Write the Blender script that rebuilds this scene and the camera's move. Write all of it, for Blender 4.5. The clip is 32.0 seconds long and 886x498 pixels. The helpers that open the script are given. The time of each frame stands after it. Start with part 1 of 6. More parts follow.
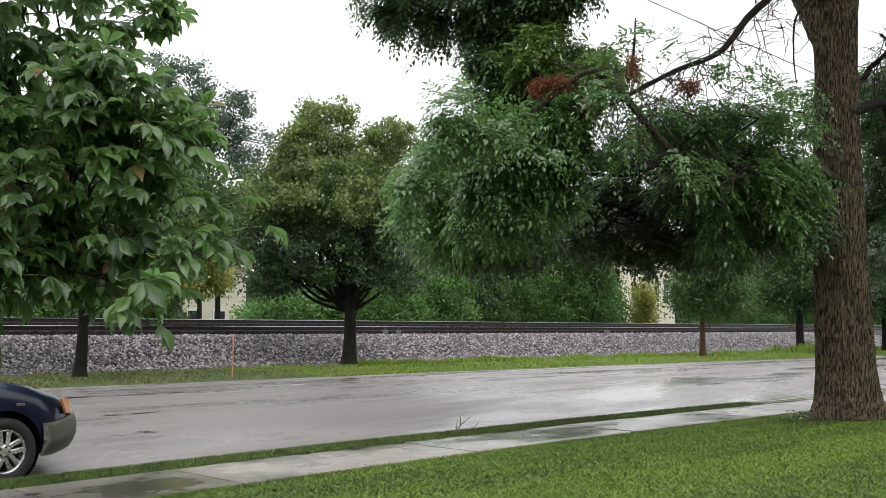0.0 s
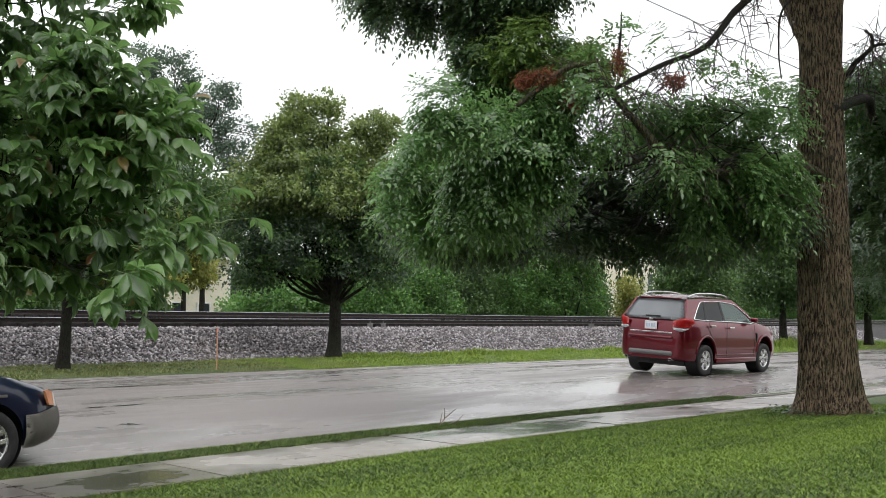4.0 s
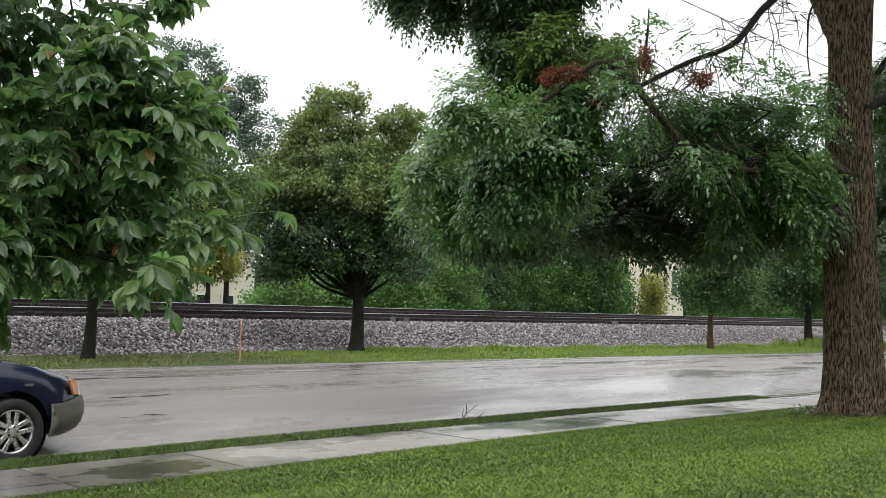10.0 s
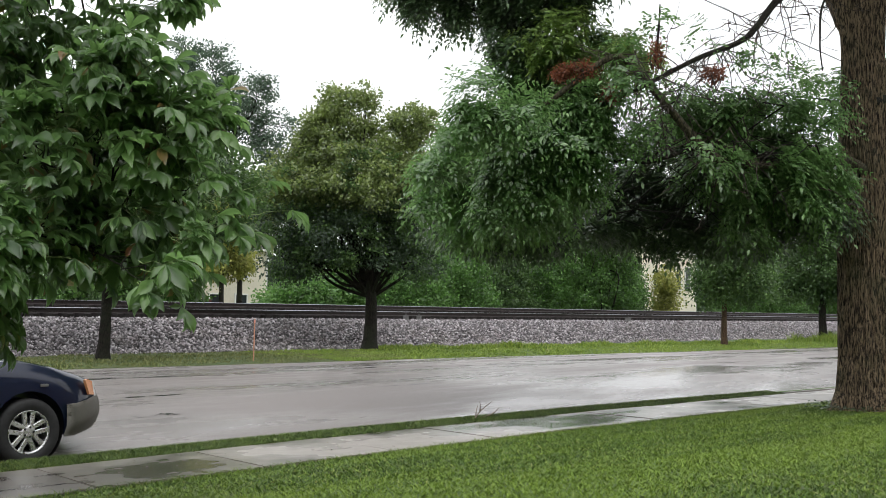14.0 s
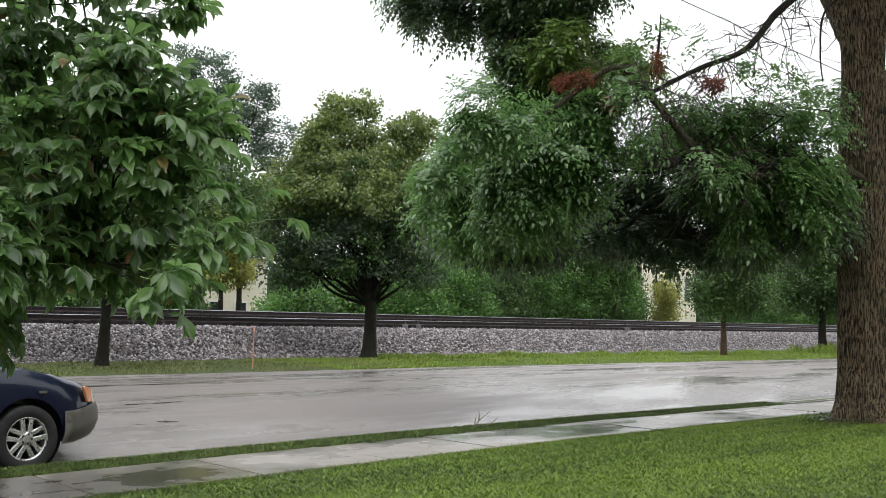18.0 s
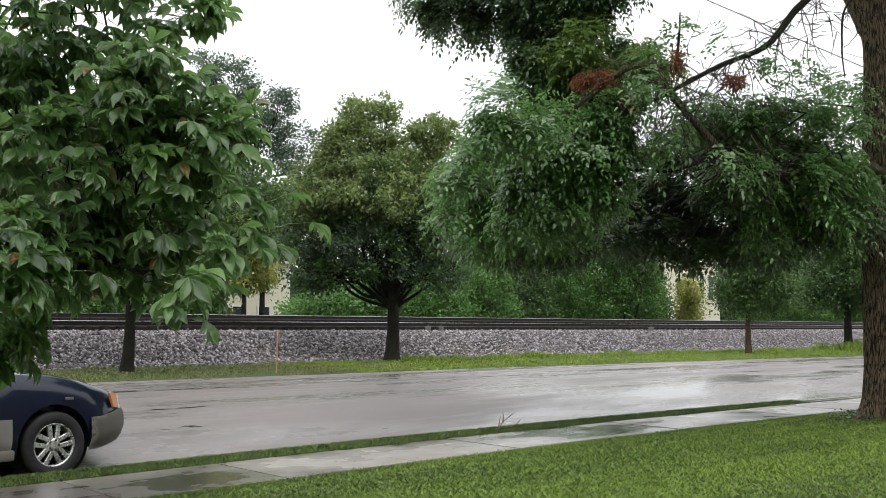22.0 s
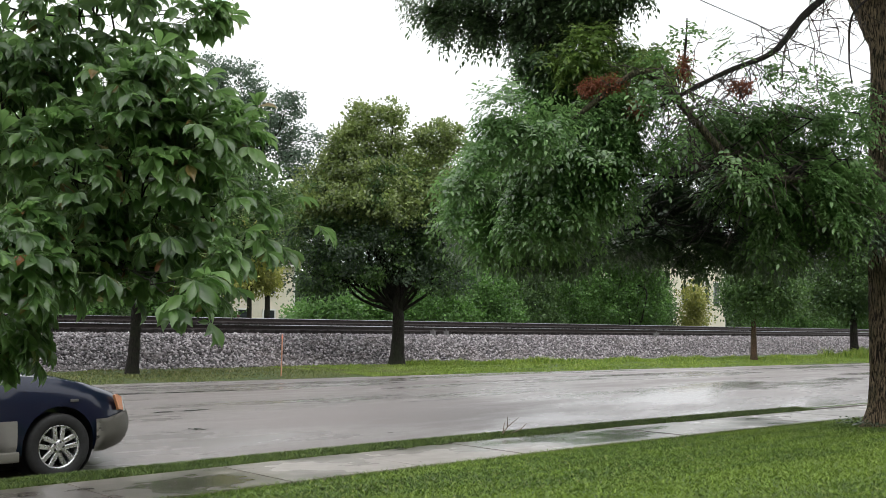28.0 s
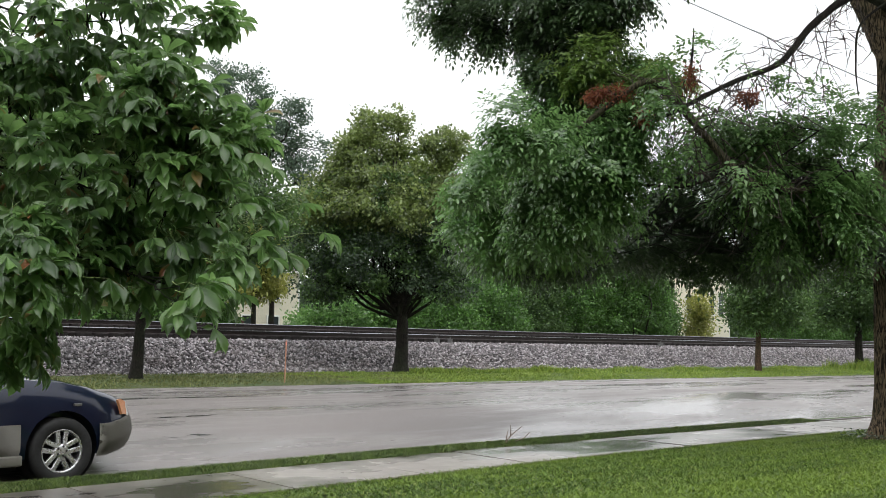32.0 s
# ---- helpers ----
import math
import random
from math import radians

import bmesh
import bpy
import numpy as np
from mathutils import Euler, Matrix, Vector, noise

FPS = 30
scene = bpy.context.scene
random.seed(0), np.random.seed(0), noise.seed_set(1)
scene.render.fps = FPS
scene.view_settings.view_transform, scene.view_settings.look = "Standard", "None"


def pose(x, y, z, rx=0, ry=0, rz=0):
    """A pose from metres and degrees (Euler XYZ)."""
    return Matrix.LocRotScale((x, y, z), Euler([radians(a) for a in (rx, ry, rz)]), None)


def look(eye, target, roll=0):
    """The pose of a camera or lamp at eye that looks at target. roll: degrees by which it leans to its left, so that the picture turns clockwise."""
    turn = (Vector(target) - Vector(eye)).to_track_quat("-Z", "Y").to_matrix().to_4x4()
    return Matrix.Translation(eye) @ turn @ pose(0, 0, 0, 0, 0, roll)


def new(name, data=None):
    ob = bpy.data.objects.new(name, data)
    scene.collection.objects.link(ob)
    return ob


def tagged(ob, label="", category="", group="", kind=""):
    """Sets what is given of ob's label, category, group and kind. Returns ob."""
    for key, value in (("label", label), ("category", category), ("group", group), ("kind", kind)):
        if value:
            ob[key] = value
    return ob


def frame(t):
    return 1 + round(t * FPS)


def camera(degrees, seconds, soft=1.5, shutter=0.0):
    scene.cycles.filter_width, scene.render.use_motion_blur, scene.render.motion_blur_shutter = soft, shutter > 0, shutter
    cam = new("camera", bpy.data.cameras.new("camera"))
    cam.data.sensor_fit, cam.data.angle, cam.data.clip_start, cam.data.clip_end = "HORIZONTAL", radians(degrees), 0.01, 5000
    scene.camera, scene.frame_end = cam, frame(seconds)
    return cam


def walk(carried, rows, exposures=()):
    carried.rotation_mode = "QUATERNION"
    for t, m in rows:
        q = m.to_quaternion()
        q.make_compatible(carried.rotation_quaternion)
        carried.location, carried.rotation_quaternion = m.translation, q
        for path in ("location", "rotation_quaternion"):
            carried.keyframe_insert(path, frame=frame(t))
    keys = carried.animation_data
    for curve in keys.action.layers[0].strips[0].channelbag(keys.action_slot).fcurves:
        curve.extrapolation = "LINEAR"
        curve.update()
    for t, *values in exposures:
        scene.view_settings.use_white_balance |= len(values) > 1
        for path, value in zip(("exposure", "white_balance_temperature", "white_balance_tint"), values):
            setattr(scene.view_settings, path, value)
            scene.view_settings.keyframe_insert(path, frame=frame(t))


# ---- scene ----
# World: x runs along the street (away to the right), y across it (towards the railway), z up.
# The camera is held at one spot on the lawn; it only turns. Rows: seconds, heading from +x, pitch, roll.
cam = camera(45.0, 32.0, soft=0.7)
EYE = (0.0, 0.0, 1.5)
ROWS = [
    (0.0, 40.007, 4.372, -0.070),
    (0.5, 39.793, 4.340, -0.038),
    (1.0, 39.523, 4.345, -0.099),
    (1.5, 39.301, 4.295, -0.166),
    (2.0, 39.138, 4.144, -0.215),
    (2.5, 39.087, 3.999, -0.168),
    (3.0, 39.092, 3.912, -0.121),
    (3.5, 39.132, 3.961, -0.028),
    (5.5, 39.504, 4.056, 0.554),
    (6.0, 39.534, 4.110, 0.558),
    (6.5, 39.541, 4.106, 0.534),
    (7.0, 39.575, 4.097, 0.552),
    (7.5, 39.743, 3.983, 0.588),
    (8.0, 39.780, 3.814, 0.569),
    (8.5, 39.912, 3.756, 0.586),
    (9.0, 39.984, 3.816, 0.716),
    (9.5, 40.130, 3.844, 0.837),
    (10.0, 40.479, 3.739, 0.916),
    (10.5, 40.701, 3.642, 0.855),
    (11.0, 40.846, 3.556, 0.685),
    (11.5, 40.897, 3.501, 0.560),
    (12.0, 41.006, 3.534, 0.484),
    (12.5, 41.019, 3.489, 0.485),
    (13.0, 41.147, 3.579, 0.527),
    (13.5, 41.191, 3.618, 0.537),
    (14.0, 41.146, 3.604, 0.495),
    (14.5, 41.183, 3.666, 0.539),
    (16.5, 41.155, 3.838, 0.756),
    (17.0, 41.065, 3.869, 0.819),
    (17.5, 41.094, 3.984, 0.833),
    (18.0, 41.142, 4.081, 0.817),
    (18.5, 41.234, 4.039, 0.765),
    (19.0, 41.144, 4.012, 0.646),
    (19.5, 41.092, 3.734, 0.393),
    (20.0, 41.312, 3.486, 0.136),
    (20.5, 41.810, 3.644, 0.016),
    (21.0, 42.070, 3.889, -0.017),
    (21.5, 42.206, 4.167, 0.093),
    (22.0, 42.306, 4.172, 0.109),
    (22.5, 42.437, 3.926, 0.012),
    (23.0, 42.448, 3.786, -0.123),
    (23.5, 42.378, 3.820, -0.082),
    (24.0, 42.461, 3.809, 0.043),
    (24.5, 42.546, 3.899, 0.163),
    (25.0, 42.522, 3.997, 0.223),
    (25.5, 42.532, 4.134, 0.263),
    (27.5, 42.557, 4.224, 0.389),
    (28.0, 42.601, 4.406, 0.477),
    (28.5, 42.554, 4.542, 0.566),
    (29.0, 42.539, 4.519, 0.548),
    (29.5, 42.620, 4.556, 0.629),
    (30.0, 42.679, 4.731, 0.844),
    (30.5, 42.704, 4.846, 0.929),
    (31.0, 42.736, 4.929, 0.926),
    (31.5, 42.777, 4.901, 0.962),
    (32.0, 42.862, 4.820, 1.031),
]
walk(cam, [(t, pose(*EYE, 90 + pitch, 0, heading - 90) @ pose(0, 0, 0, 0, 0, roll)) for t, heading, pitch, roll in ROWS],
     exposures=[(0.0, 0.0), (32.0, 0.0)])

# ---- world and light: an even, bright overcast sky after rain ----
world = bpy.data.worlds.new("overcast")
scene.world = world
world.use_nodes = True
wn, wl = world.node_tree.nodes, world.node_tree.links
wn.clear()
w_out, w_bg, w_mix = wn.new("ShaderNodeOutputWorld"), wn.new("ShaderNodeBackground"), wn.new("ShaderNodeMix")
w_sky, w_noise, w_ramp = wn.new("ShaderNodeTexSky"), wn.new("ShaderNodeTexNoise"), wn.new("ShaderNodeValToRGB")
w_coord, w_split, w_rise, w_cloud = wn.new("ShaderNodeTexCoord"), wn.new("ShaderNodeSeparateXYZ"), wn.new("ShaderNodeMapRange"), wn.new("ShaderNodeMix")
w_sky.sky_type, w_sky.sun_disc = "NISHITA", False
w_sky.sun_elevation, w_sky.sun_rotation = radians(64), radians(200)
w_sky.air_density, w_sky.dust_density = 1.0, 4.0
w_noise.inputs["Scale"].default_value = 1.6
w_noise.inputs["Detail"].default_value = 4
w_ramp.color_ramp.elements[0].color = (0.92, 0.945, 0.97, 1)
w_ramp.color_ramp.elements[1].color = (1.08, 1.085, 1.09, 1)
# thick cloud shines overhead and dims towards the horizon
w_rise.inputs["From Min"].default_value, w_rise.inputs["From Max"].default_value = 0.0, 1.0
w_rise.inputs["To Min"].default_value, w_rise.inputs["To Max"].default_value = 7.6, 18.0
w_mix.data_type = w_cloud.data_type = "RGBA"
w_cloud.blend_type = "MULTIPLY"
w_cloud.inputs[0].default_value = 1.0
w_mix.inputs[0].default_value = 0.93          # cloud cover
wl.new(w_coord.outputs["Generated"], w_split.inputs[0])
wl.new(w_split.outputs["Z"], w_rise.inputs[0])
wl.new(w_noise.outputs["Fac"], w_ramp.inputs[0])
wl.new(w_ramp.outputs[0], w_cloud.inputs[6])
wl.new(w_rise.outputs[0], w_cloud.inputs[7])
wl.new(w_sky.outputs[0], w_mix.inputs[6])
wl.new(w_cloud.outputs[2], w_mix.inputs[7])
wl.new(w_mix.outputs[2], w_bg.inputs[0])
w_bg.inputs[1].default_value = 0.128
wl.new(w_bg.outputs[0], w_out.inputs[0])
sun_data = bpy.data.lights.new("sun", "SUN")
sun_data.energy, sun_data.angle, sun_data.color = 0.7, radians(50), (1.0, 0.98, 0.95)
sun = new("sun", sun_data)
sun.matrix_world = look((0, 0, 50), (9, 23, 0))


# ---- materials ----
class Mat:
    """A node material that is built step by step."""

    def __init__(self, name):
        self.m = bpy.data.materials.new(name)
        self.m.use_nodes = True
        self.n, self.l = self.m.node_tree.nodes, self.m.node_tree.links
        self.b = self.n["Principled BSDF"]
        self.coord = self.n.new("ShaderNodeTexCoord")
        self.height = None

    def place(self, scale=(1, 1, 1), turn=0.0, space="Object"):
        mp = self.n.new("ShaderNodeMapping")
        mp.inputs["Scale"].default_value = scale
        mp.inputs["Rotation"].default_value = (0, 0, turn)
        self.l.new(self.coord.outputs[space], mp.inputs[0])
        return mp.outputs[0]

    def noise(self, scale, detail=4, rough=0.6, stretch=(1, 1, 1), turn=0.0, space="Object"):
        t = self.n.new("ShaderNodeTexNoise")
        t.inputs["Scale"].default_value, t.inputs["Detail"].default_value = scale, detail
        t.inputs["Roughness"].default_value = rough
        self.l.new(self.place(stretch, turn, space), t.inputs["Vector"])
        return t.outputs["Fac"]

    def voronoi(self, scale, feature="F1", stretch=(1, 1, 1), out="Distance"):
        t = self.n.new("ShaderNodeTexVoronoi")
        t.feature = feature
        t.inputs["Scale"].default_value = scale
        self.l.new(self.place(stretch), t.inputs["Vector"])
        return t.outputs[out]

    def ramp(self, fac, *stops):
        r = self.n.new("ShaderNodeValToRGB")
        e = r.color_ramp.elements
        while len(e) < len(stops):
            e.new(0.5)
        for el, (p, c) in zip(e, stops):
            el.position = p
            el.color = (*c, 1) if isinstance(c, tuple) else (c, c, c, 1)
        self.l.new(fac, r.inputs[0])
        return r.outputs[0]

    def mix(self, fac, a, b, blend="MIX"):
        m = self.n.new("ShaderNodeMix")
        m.data_type, m.blend_type = "RGBA", blend
        for k, v in ((0, fac), (6, a), (7, b)):
            if isinstance(v, (int, float)):
                m.inputs[k].default_value = v if k == 0 else (v, v, v, 1)
            elif isinstance(v, tuple):
                m.inputs[k].default_value = (*v, 1)
            else:
                self.l.new(v, m.inputs[k])
        return m.outputs[2]

    def island(self):
        return self.n.new("ShaderNodeNewGeometry").outputs["Random Per Island"]

    def own(self):
        return self.n.new("ShaderNodeObjectInfo").outputs["Random"]

    def set(self, **kw):
        for k, v in kw.items():
            s = self.b.inputs[k.replace("_", " ")]
            if isinstance(v, tuple):
                s.default_value = (*v, 1) if len(v) == 3 else v
            elif isinstance(v, (int, float)):
                s.default_value = v
            else:
                self.l.new(v, s)
        return self

    def bump(self, fac, strength=0.4, distance=0.01):
        b = self.n.new("ShaderNodeBump")
        b.inputs["Strength"].default_value, b.inputs["Distance"].default_value = strength, distance
        self.l.new(fac, b.inputs["Height"])
        if self.height:
            self.l.new(self.height, b.inputs["Normal"])
        self.height = b.outputs[0]
        self.l.new(self.height, self.b.inputs["Normal"])
        return self


def leaf_mat(name, dark, mid, light, gloss=0.35, glow=0.35, odd=None):
    """Leaves: colour varies from leaf to leaf and across the crown, light shines through them, wet gloss."""
    k = Mat(name)
    dark, mid, light = tuple(x * 0.55 for x in dark), tuple(x * 0.8 for x in mid), tuple(x * 1.15 for x in light)
    c = k.ramp(k.island(), (0.0, dark), (0.5, mid), (0.95, light))
    if odd:
        c = k.mix(k.ramp(k.island(), (0.978, 0.0), (0.985, 1.0)), c, odd)
    c = k.mix(k.ramp(k.noise(0.9, 3), (0.45, 0.0), (0.68, 0.55)), c, light)
    c = k.mix(k.ramp(k.noise(0.5, 2), (0.5, 0.0), (0.7, 0.5)), c, dark)
    c = k.mix(k.ramp(k.noise(2.6, 3), (0.5, 0.0), (0.7, 0.6)), c, dark)
    c = k.mix(k.ramp(k.noise(60, 2), (0.3, 0.0), (0.8, 0.25)), c, dark)
    k.set(Base_Color=c, Roughness=gloss * 0.85, Specular_IOR_Level=0.75 if gloss < 0.41 else 0.35)
    t = k.n.new("ShaderNodeBsdfTranslucent")
    k.l.new(k.mix(0.5, c, tuple(min(1, x * 2.2) for x in light)), t.inputs[0])
    m = k.n.new("ShaderNodeMixShader")
    m.inputs[0].default_value = glow
    k.l.new(k.b.outputs[0], m.inputs[1])
    k.l.new(t.outputs[0], m.inputs[2])
    k.l.new(m.outputs[0], k.n["Material Output"].inputs[0])
    return k.m


def plain(name, color, rough=0.5, metal=0.0, vary=0.12, scale=8.0, bump=0.0, coat=0.0):
    k = Mat(name)
    lo, hi = tuple(c * (1 - vary) for c in color), tuple(min(1, c * (1 + vary)) for c in color)
    k.set(Base_Color=k.ramp(k.noise(scale, 5), (0.3, lo), (0.7, hi)), Metallic=metal, Coat_Weight=coat, Coat_Roughness=0.04)
    k.set(Roughness=k.ramp(k.noise(scale * 3, 3), (0.3, max(0.02, rough * 0.85)), (0.7, min(1, rough * 1.15))))
    if bump:
        k.bump(k.noise(scale * 8, 4), bump, 0.01)
    return k.m


def bark_mat(name, dark, light, scale=1.0):
    k = Mat(name)
    ridge = k.noise(42 * scale, 5, 0.65, (1, 1, 0.14))
    big = k.noise(2.2, 3)
    c = k.ramp(ridge, (0.43, dark), (0.57, light))
    c = k.mix(k.ramp(big, (0.45, 0.0), (0.75, 0.5)), c, tuple(0.6 * a + 0.05 * g for a, g in zip(dark, (0.6, 1.0, 0.4))))
    k.set(Base_Color=c, Roughness=0.8, Specular_IOR_Level=0.25).bump(ridge, 1.0, 0.05).bump(k.noise(90, 4), 0.3, 0.006)
    return k.m


def asphalt():
    k = Mat("wet_asphalt")
    agg = k.noise(190, 3)
    band = k.noise(0.5, 4, 0.55, (0.3, 1.0, 1))
    c = k.ramp(agg, (0.3, (0.115, 0.098, 0.094)), (0.7, (0.2, 0.173, 0.165)))
    c = k.mix(k.ramp(band, (0.46, 0.0), (0.62, 0.4)), c, (0.09, 0.08, 0.076))
    c = k.mix(k.ramp(k.noise(0.9, 5, 0.7, (0.22, 1.3, 1)), (0.66, 0.0), (0.68, 0.8)), c, (0.03, 0.028, 0.027))
    film = k.noise(0.75, 6, 0.6, (0.2, 0.9, 1))
    k.set(Base_Color=c, Roughness=0.62, Specular_IOR_Level=0.5, Coat_IOR=1.4)
    k.set(Coat_Weight=k.ramp(film, (0.38, 0.25), (0.52, 0.9), (0.6, 1.0)), Coat_Roughness=k.ramp(film, (0.42, 0.42), (0.52, 0.27), (0.6, 0.13)))
    k.bump(k.mix(k.ramp(film, (0.45, 1.0), (0.6, 0.12)), 0.5, agg), 0.25, 0.006)
    k.bump(k.noise(1.3, 3, 0.5, (0.4, 1, 1)), 0.25, 0.02)
    k.l.new(k.height, k.b.inputs["Coat Normal"])
    return k.m


def concrete():
    k = Mat("wet_concrete")
    c = k.ramp(k.noise(5, 6), (0.3, (0.24, 0.212, 0.19)), (0.7, (0.345, 0.307, 0.28)))
    wet = k.noise(0.5, 5, 0.6, (0.6, 1, 1))
    damp = k.ramp(wet, (0.49, 0.0), (0.57, 1.0))
    c = k.mix(damp, c, (0.12, 0.105, 0.09))
    c = k.mix(k.ramp(k.own(), (0.5, 0.0), (0.8, 0.65)), c, (0.13, 0.115, 0.1))
    c = k.mix(k.ramp(k.noise(40, 4), (0.62, 0.0), (0.7, 0.5)), c, (0.12, 0.1, 0.075))
    k.set(Base_Color=c, Roughness=k.ramp(wet, (0.4, 0.5), (0.54, 0.35), (0.62, 0.12)))
    k.set(Coat_Weight=k.ramp(wet, (0.36, 0.5), (0.5, 1.0)), Coat_Roughness=k.ramp(wet, (0.38, 0.36), (0.52, 0.2), (0.62, 0.08)), Coat_IOR=1.4)
    k.bump(k.noise(140, 3), 0.12, 0.004)
    return k.m


def soil_grass(name, green, earth, dry):
    k = Mat(name)
    c = k.ramp(k.noise(24, 5), (0.3, tuple(0.55 * g for g in green)), (0.7, green))
    c = k.mix(k.ramp(k.noise(0.8, 4), (0.5, 0.0), (0.72, dry)), c, earth)
    k.set(Base_Color=c, Roughness=0.85).bump(k.noise(45, 4), 0.6, 0.03)
    return k.m


def blade_mat(name, dark, mid, light, straw, patch=0.5, mow=False):
    k = Mat(name)
    c = k.ramp(k.island(), (0.0, dark), (0.5, mid), (0.93, light), (1.0, straw))
    c = k.mix(k.ramp(k.noise(0.7, 4), (0.45, 0.0), (0.7, patch)), c, light)
    c = k.mix(k.ramp(k.noise(9.0, 3), (0.48, 0.0), (0.62, 0.6)), c, dark)
    if mow:
        c = k.mix(k.ramp(k.noise(1.0, 2, 0.4, (0.12, 1.5, 1), radians(25)), (0.46, 0.0), (0.55, 0.5)), c, light)
    k.set(Base_Color=c, Roughness=0.45, Specular_IOR_Level=0.3)
    return k.m


def stone_mat():
    k = Mat("ballast_stone")
    c = k.ramp(k.island(), (0.0, (0.02, 0.017, 0.018)), (0.4, (0.11, 0.097, 0.102)), (0.75, (0.28, 0.25, 0.26)), (1.0, (0.52, 0.49, 0.505)))
    c = k.mix(k.ramp(k.noise(0.9, 3), (0.5, 0.0), (0.7, 0.35)), c, (0.2, 0.165, 0.15))
    k.set(Base_Color=c, Roughness=0.55).bump(k.noise(30, 3), 0.3, 0.01)
    return k.m


def car_paint(name, color, flake, metal, rough):
    k = Mat(name)
    c = k.mix(k.ramp(k.noise(400, 1), (0.5, 0.0), (0.75, 0.35)), color, flake)
    drops = k.noise(130, 2)
    k.set(Base_Color=c, Roughness=rough, Metallic=metal, Specular_IOR_Level=0.2, Coat_Weight=0.85, Coat_Roughness=k.ramp(drops, (0.4, 0.03), (0.7, 0.09)))
    return k.m


def glass_mat(name, tint, clear, shine=0.35):
    k = Mat(name)
    k.set(Base_Color=tint, Roughness=0.03, Transmission_Weight=clear, IOR=1.45, Specular_IOR_Level=shine)
    return k.m


def lamp_mat(name, color, rough=0.12):
    k = Mat(name)
    v = k.voronoi(70)
    k.set(Base_Color=k.ramp(v, (0.0, tuple(c * 0.7 for c in color)), (0.6, color)), Roughness=rough, Coat_Weight=0.35, Coat_Roughness=0.05)
    k.bump(v, 0.2, 0.004)
    return k.m


M_ASPHALT, M_CONCRETE = asphalt(), concrete()
M_TAR = plain("dark_crack", (0.018, 0.017, 0.017), 0.25, vary=0.3)
M_GROUND = soil_grass("turf", (0.055, 0.1, 0.018), (0.1, 0.075, 0.05), 0.5)
M_LAWN = blade_mat("lawn_blades", (0.026, 0.062, 0.008), (0.1, 0.18, 0.022), (0.21, 0.31, 0.04), (0.36, 0.34, 0.13), 0.5, True)
M_STRIP = blade_mat("strip_blades", (0.028, 0.055, 0.012), (0.085, 0.145, 0.028), (0.18, 0.25, 0.055), (0.26, 0.24, 0.1), 0.4)
M_VERGE = blade_mat("verge_blades", (0.09, 0.155, 0.024), (0.19, 0.29, 0.042), (0.33, 0.42, 0.07), (0.35, 0.32, 0.14), 0.5)
M_VERGE_DRY = blade_mat("dull_verge_blades", (0.08, 0.1, 0.03), (0.155, 0.185, 0.058), (0.25, 0.27, 0.095), (0.33, 0.27, 0.16), 0.5)
# near-black: oily between the tracks, and shade put between the ballast stones
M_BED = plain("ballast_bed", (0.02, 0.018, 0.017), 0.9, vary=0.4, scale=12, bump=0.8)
M_STONE = stone_mat()
# lighter than the rail: a highlight along its foot put into the colour
M_FOOT = plain("highlit_rail_foot", (0.05, 0.042, 0.04), 0.4, 0.3)
M_TIE = plain("creosoted_sleeper", (0.014, 0.01, 0.009), 0.85, vary=0.4, bump=0.5)
M_RAIL = plain("rusty_rail", (0.018, 0.011, 0.01), 0.6, 0.2, 0.35, 10, 0.2)
M_RAILTOP = plain("polished_rail_head", (0.46, 0.46, 0.48), 0.28, 1.0, 0.08)
M_BARK = bark_mat("furrowed_bark", (0.016, 0.011, 0.008), (0.26, 0.195, 0.125), 1.3)
M_BARK2 = bark_mat("dark_wet_bark", (0.008, 0.006, 0.005), (0.028, 0.022, 0.018), 1.6)
M_MOSS = bark_mat("mossy_bark", (0.022, 0.02, 0.012), (0.115, 0.1, 0.058), 1.6)
M_BARK3 = bark_mat("young_red_bark", (0.045, 0.028, 0.018), (0.15, 0.09, 0.055), 2.0)
M_TWIG = plain("bare_twig", (0.05, 0.036, 0.028), 0.8, vary=0.3)
M_LEAF_NEAR = leaf_mat("broad_leaves", (0.055, 0.12, 0.042), (0.1, 0.192, 0.06), (0.165, 0.28, 0.088), 0.36, 0.4, (0.32, 0.085, 0.045))
M_LEAF_ASH = leaf_mat("compound_leaves", (0.042, 0.1, 0.034), (0.085, 0.182, 0.052), (0.175, 0.305, 0.1), 0.32, 0.33)
# same leaves as the compound ones, darkened to put crown shade into the colour
M_LEAF_SHADED = leaf_mat("shaded_compound_leaves", (0.025, 0.055, 0.026), (0.045, 0.092, 0.035), (0.095, 0.16, 0.056), 0.38, 0.3)
# yellower copy: sky light from behind is put into the leaf colour
M_LEAF_GOLD = leaf_mat("backlit_compound_leaves", (0.06, 0.12, 0.03), (0.12, 0.2, 0.045), (0.22, 0.32, 0.08), 0.4, 0.45)
# yellow young growth, lightened further as the sky-lit top of a crown
M_LEAF_TOP = leaf_mat("lit_young_pear_leaves", (0.05, 0.085, 0.022), (0.115, 0.17, 0.04), (0.235, 0.3, 0.085), 0.38, 0.3)
M_LEAF_PEAR = leaf_mat("pear_leaves", (0.038, 0.081, 0.023), (0.087, 0.152, 0.035), (0.182, 0.253, 0.062), 0.38, 0.25)
M_LEAF_WOOD = leaf_mat("wood_leaves", (0.024, 0.060, 0.024), (0.054, 0.114, 0.035), (0.112, 0.193, 0.053), 0.45, 0.25)
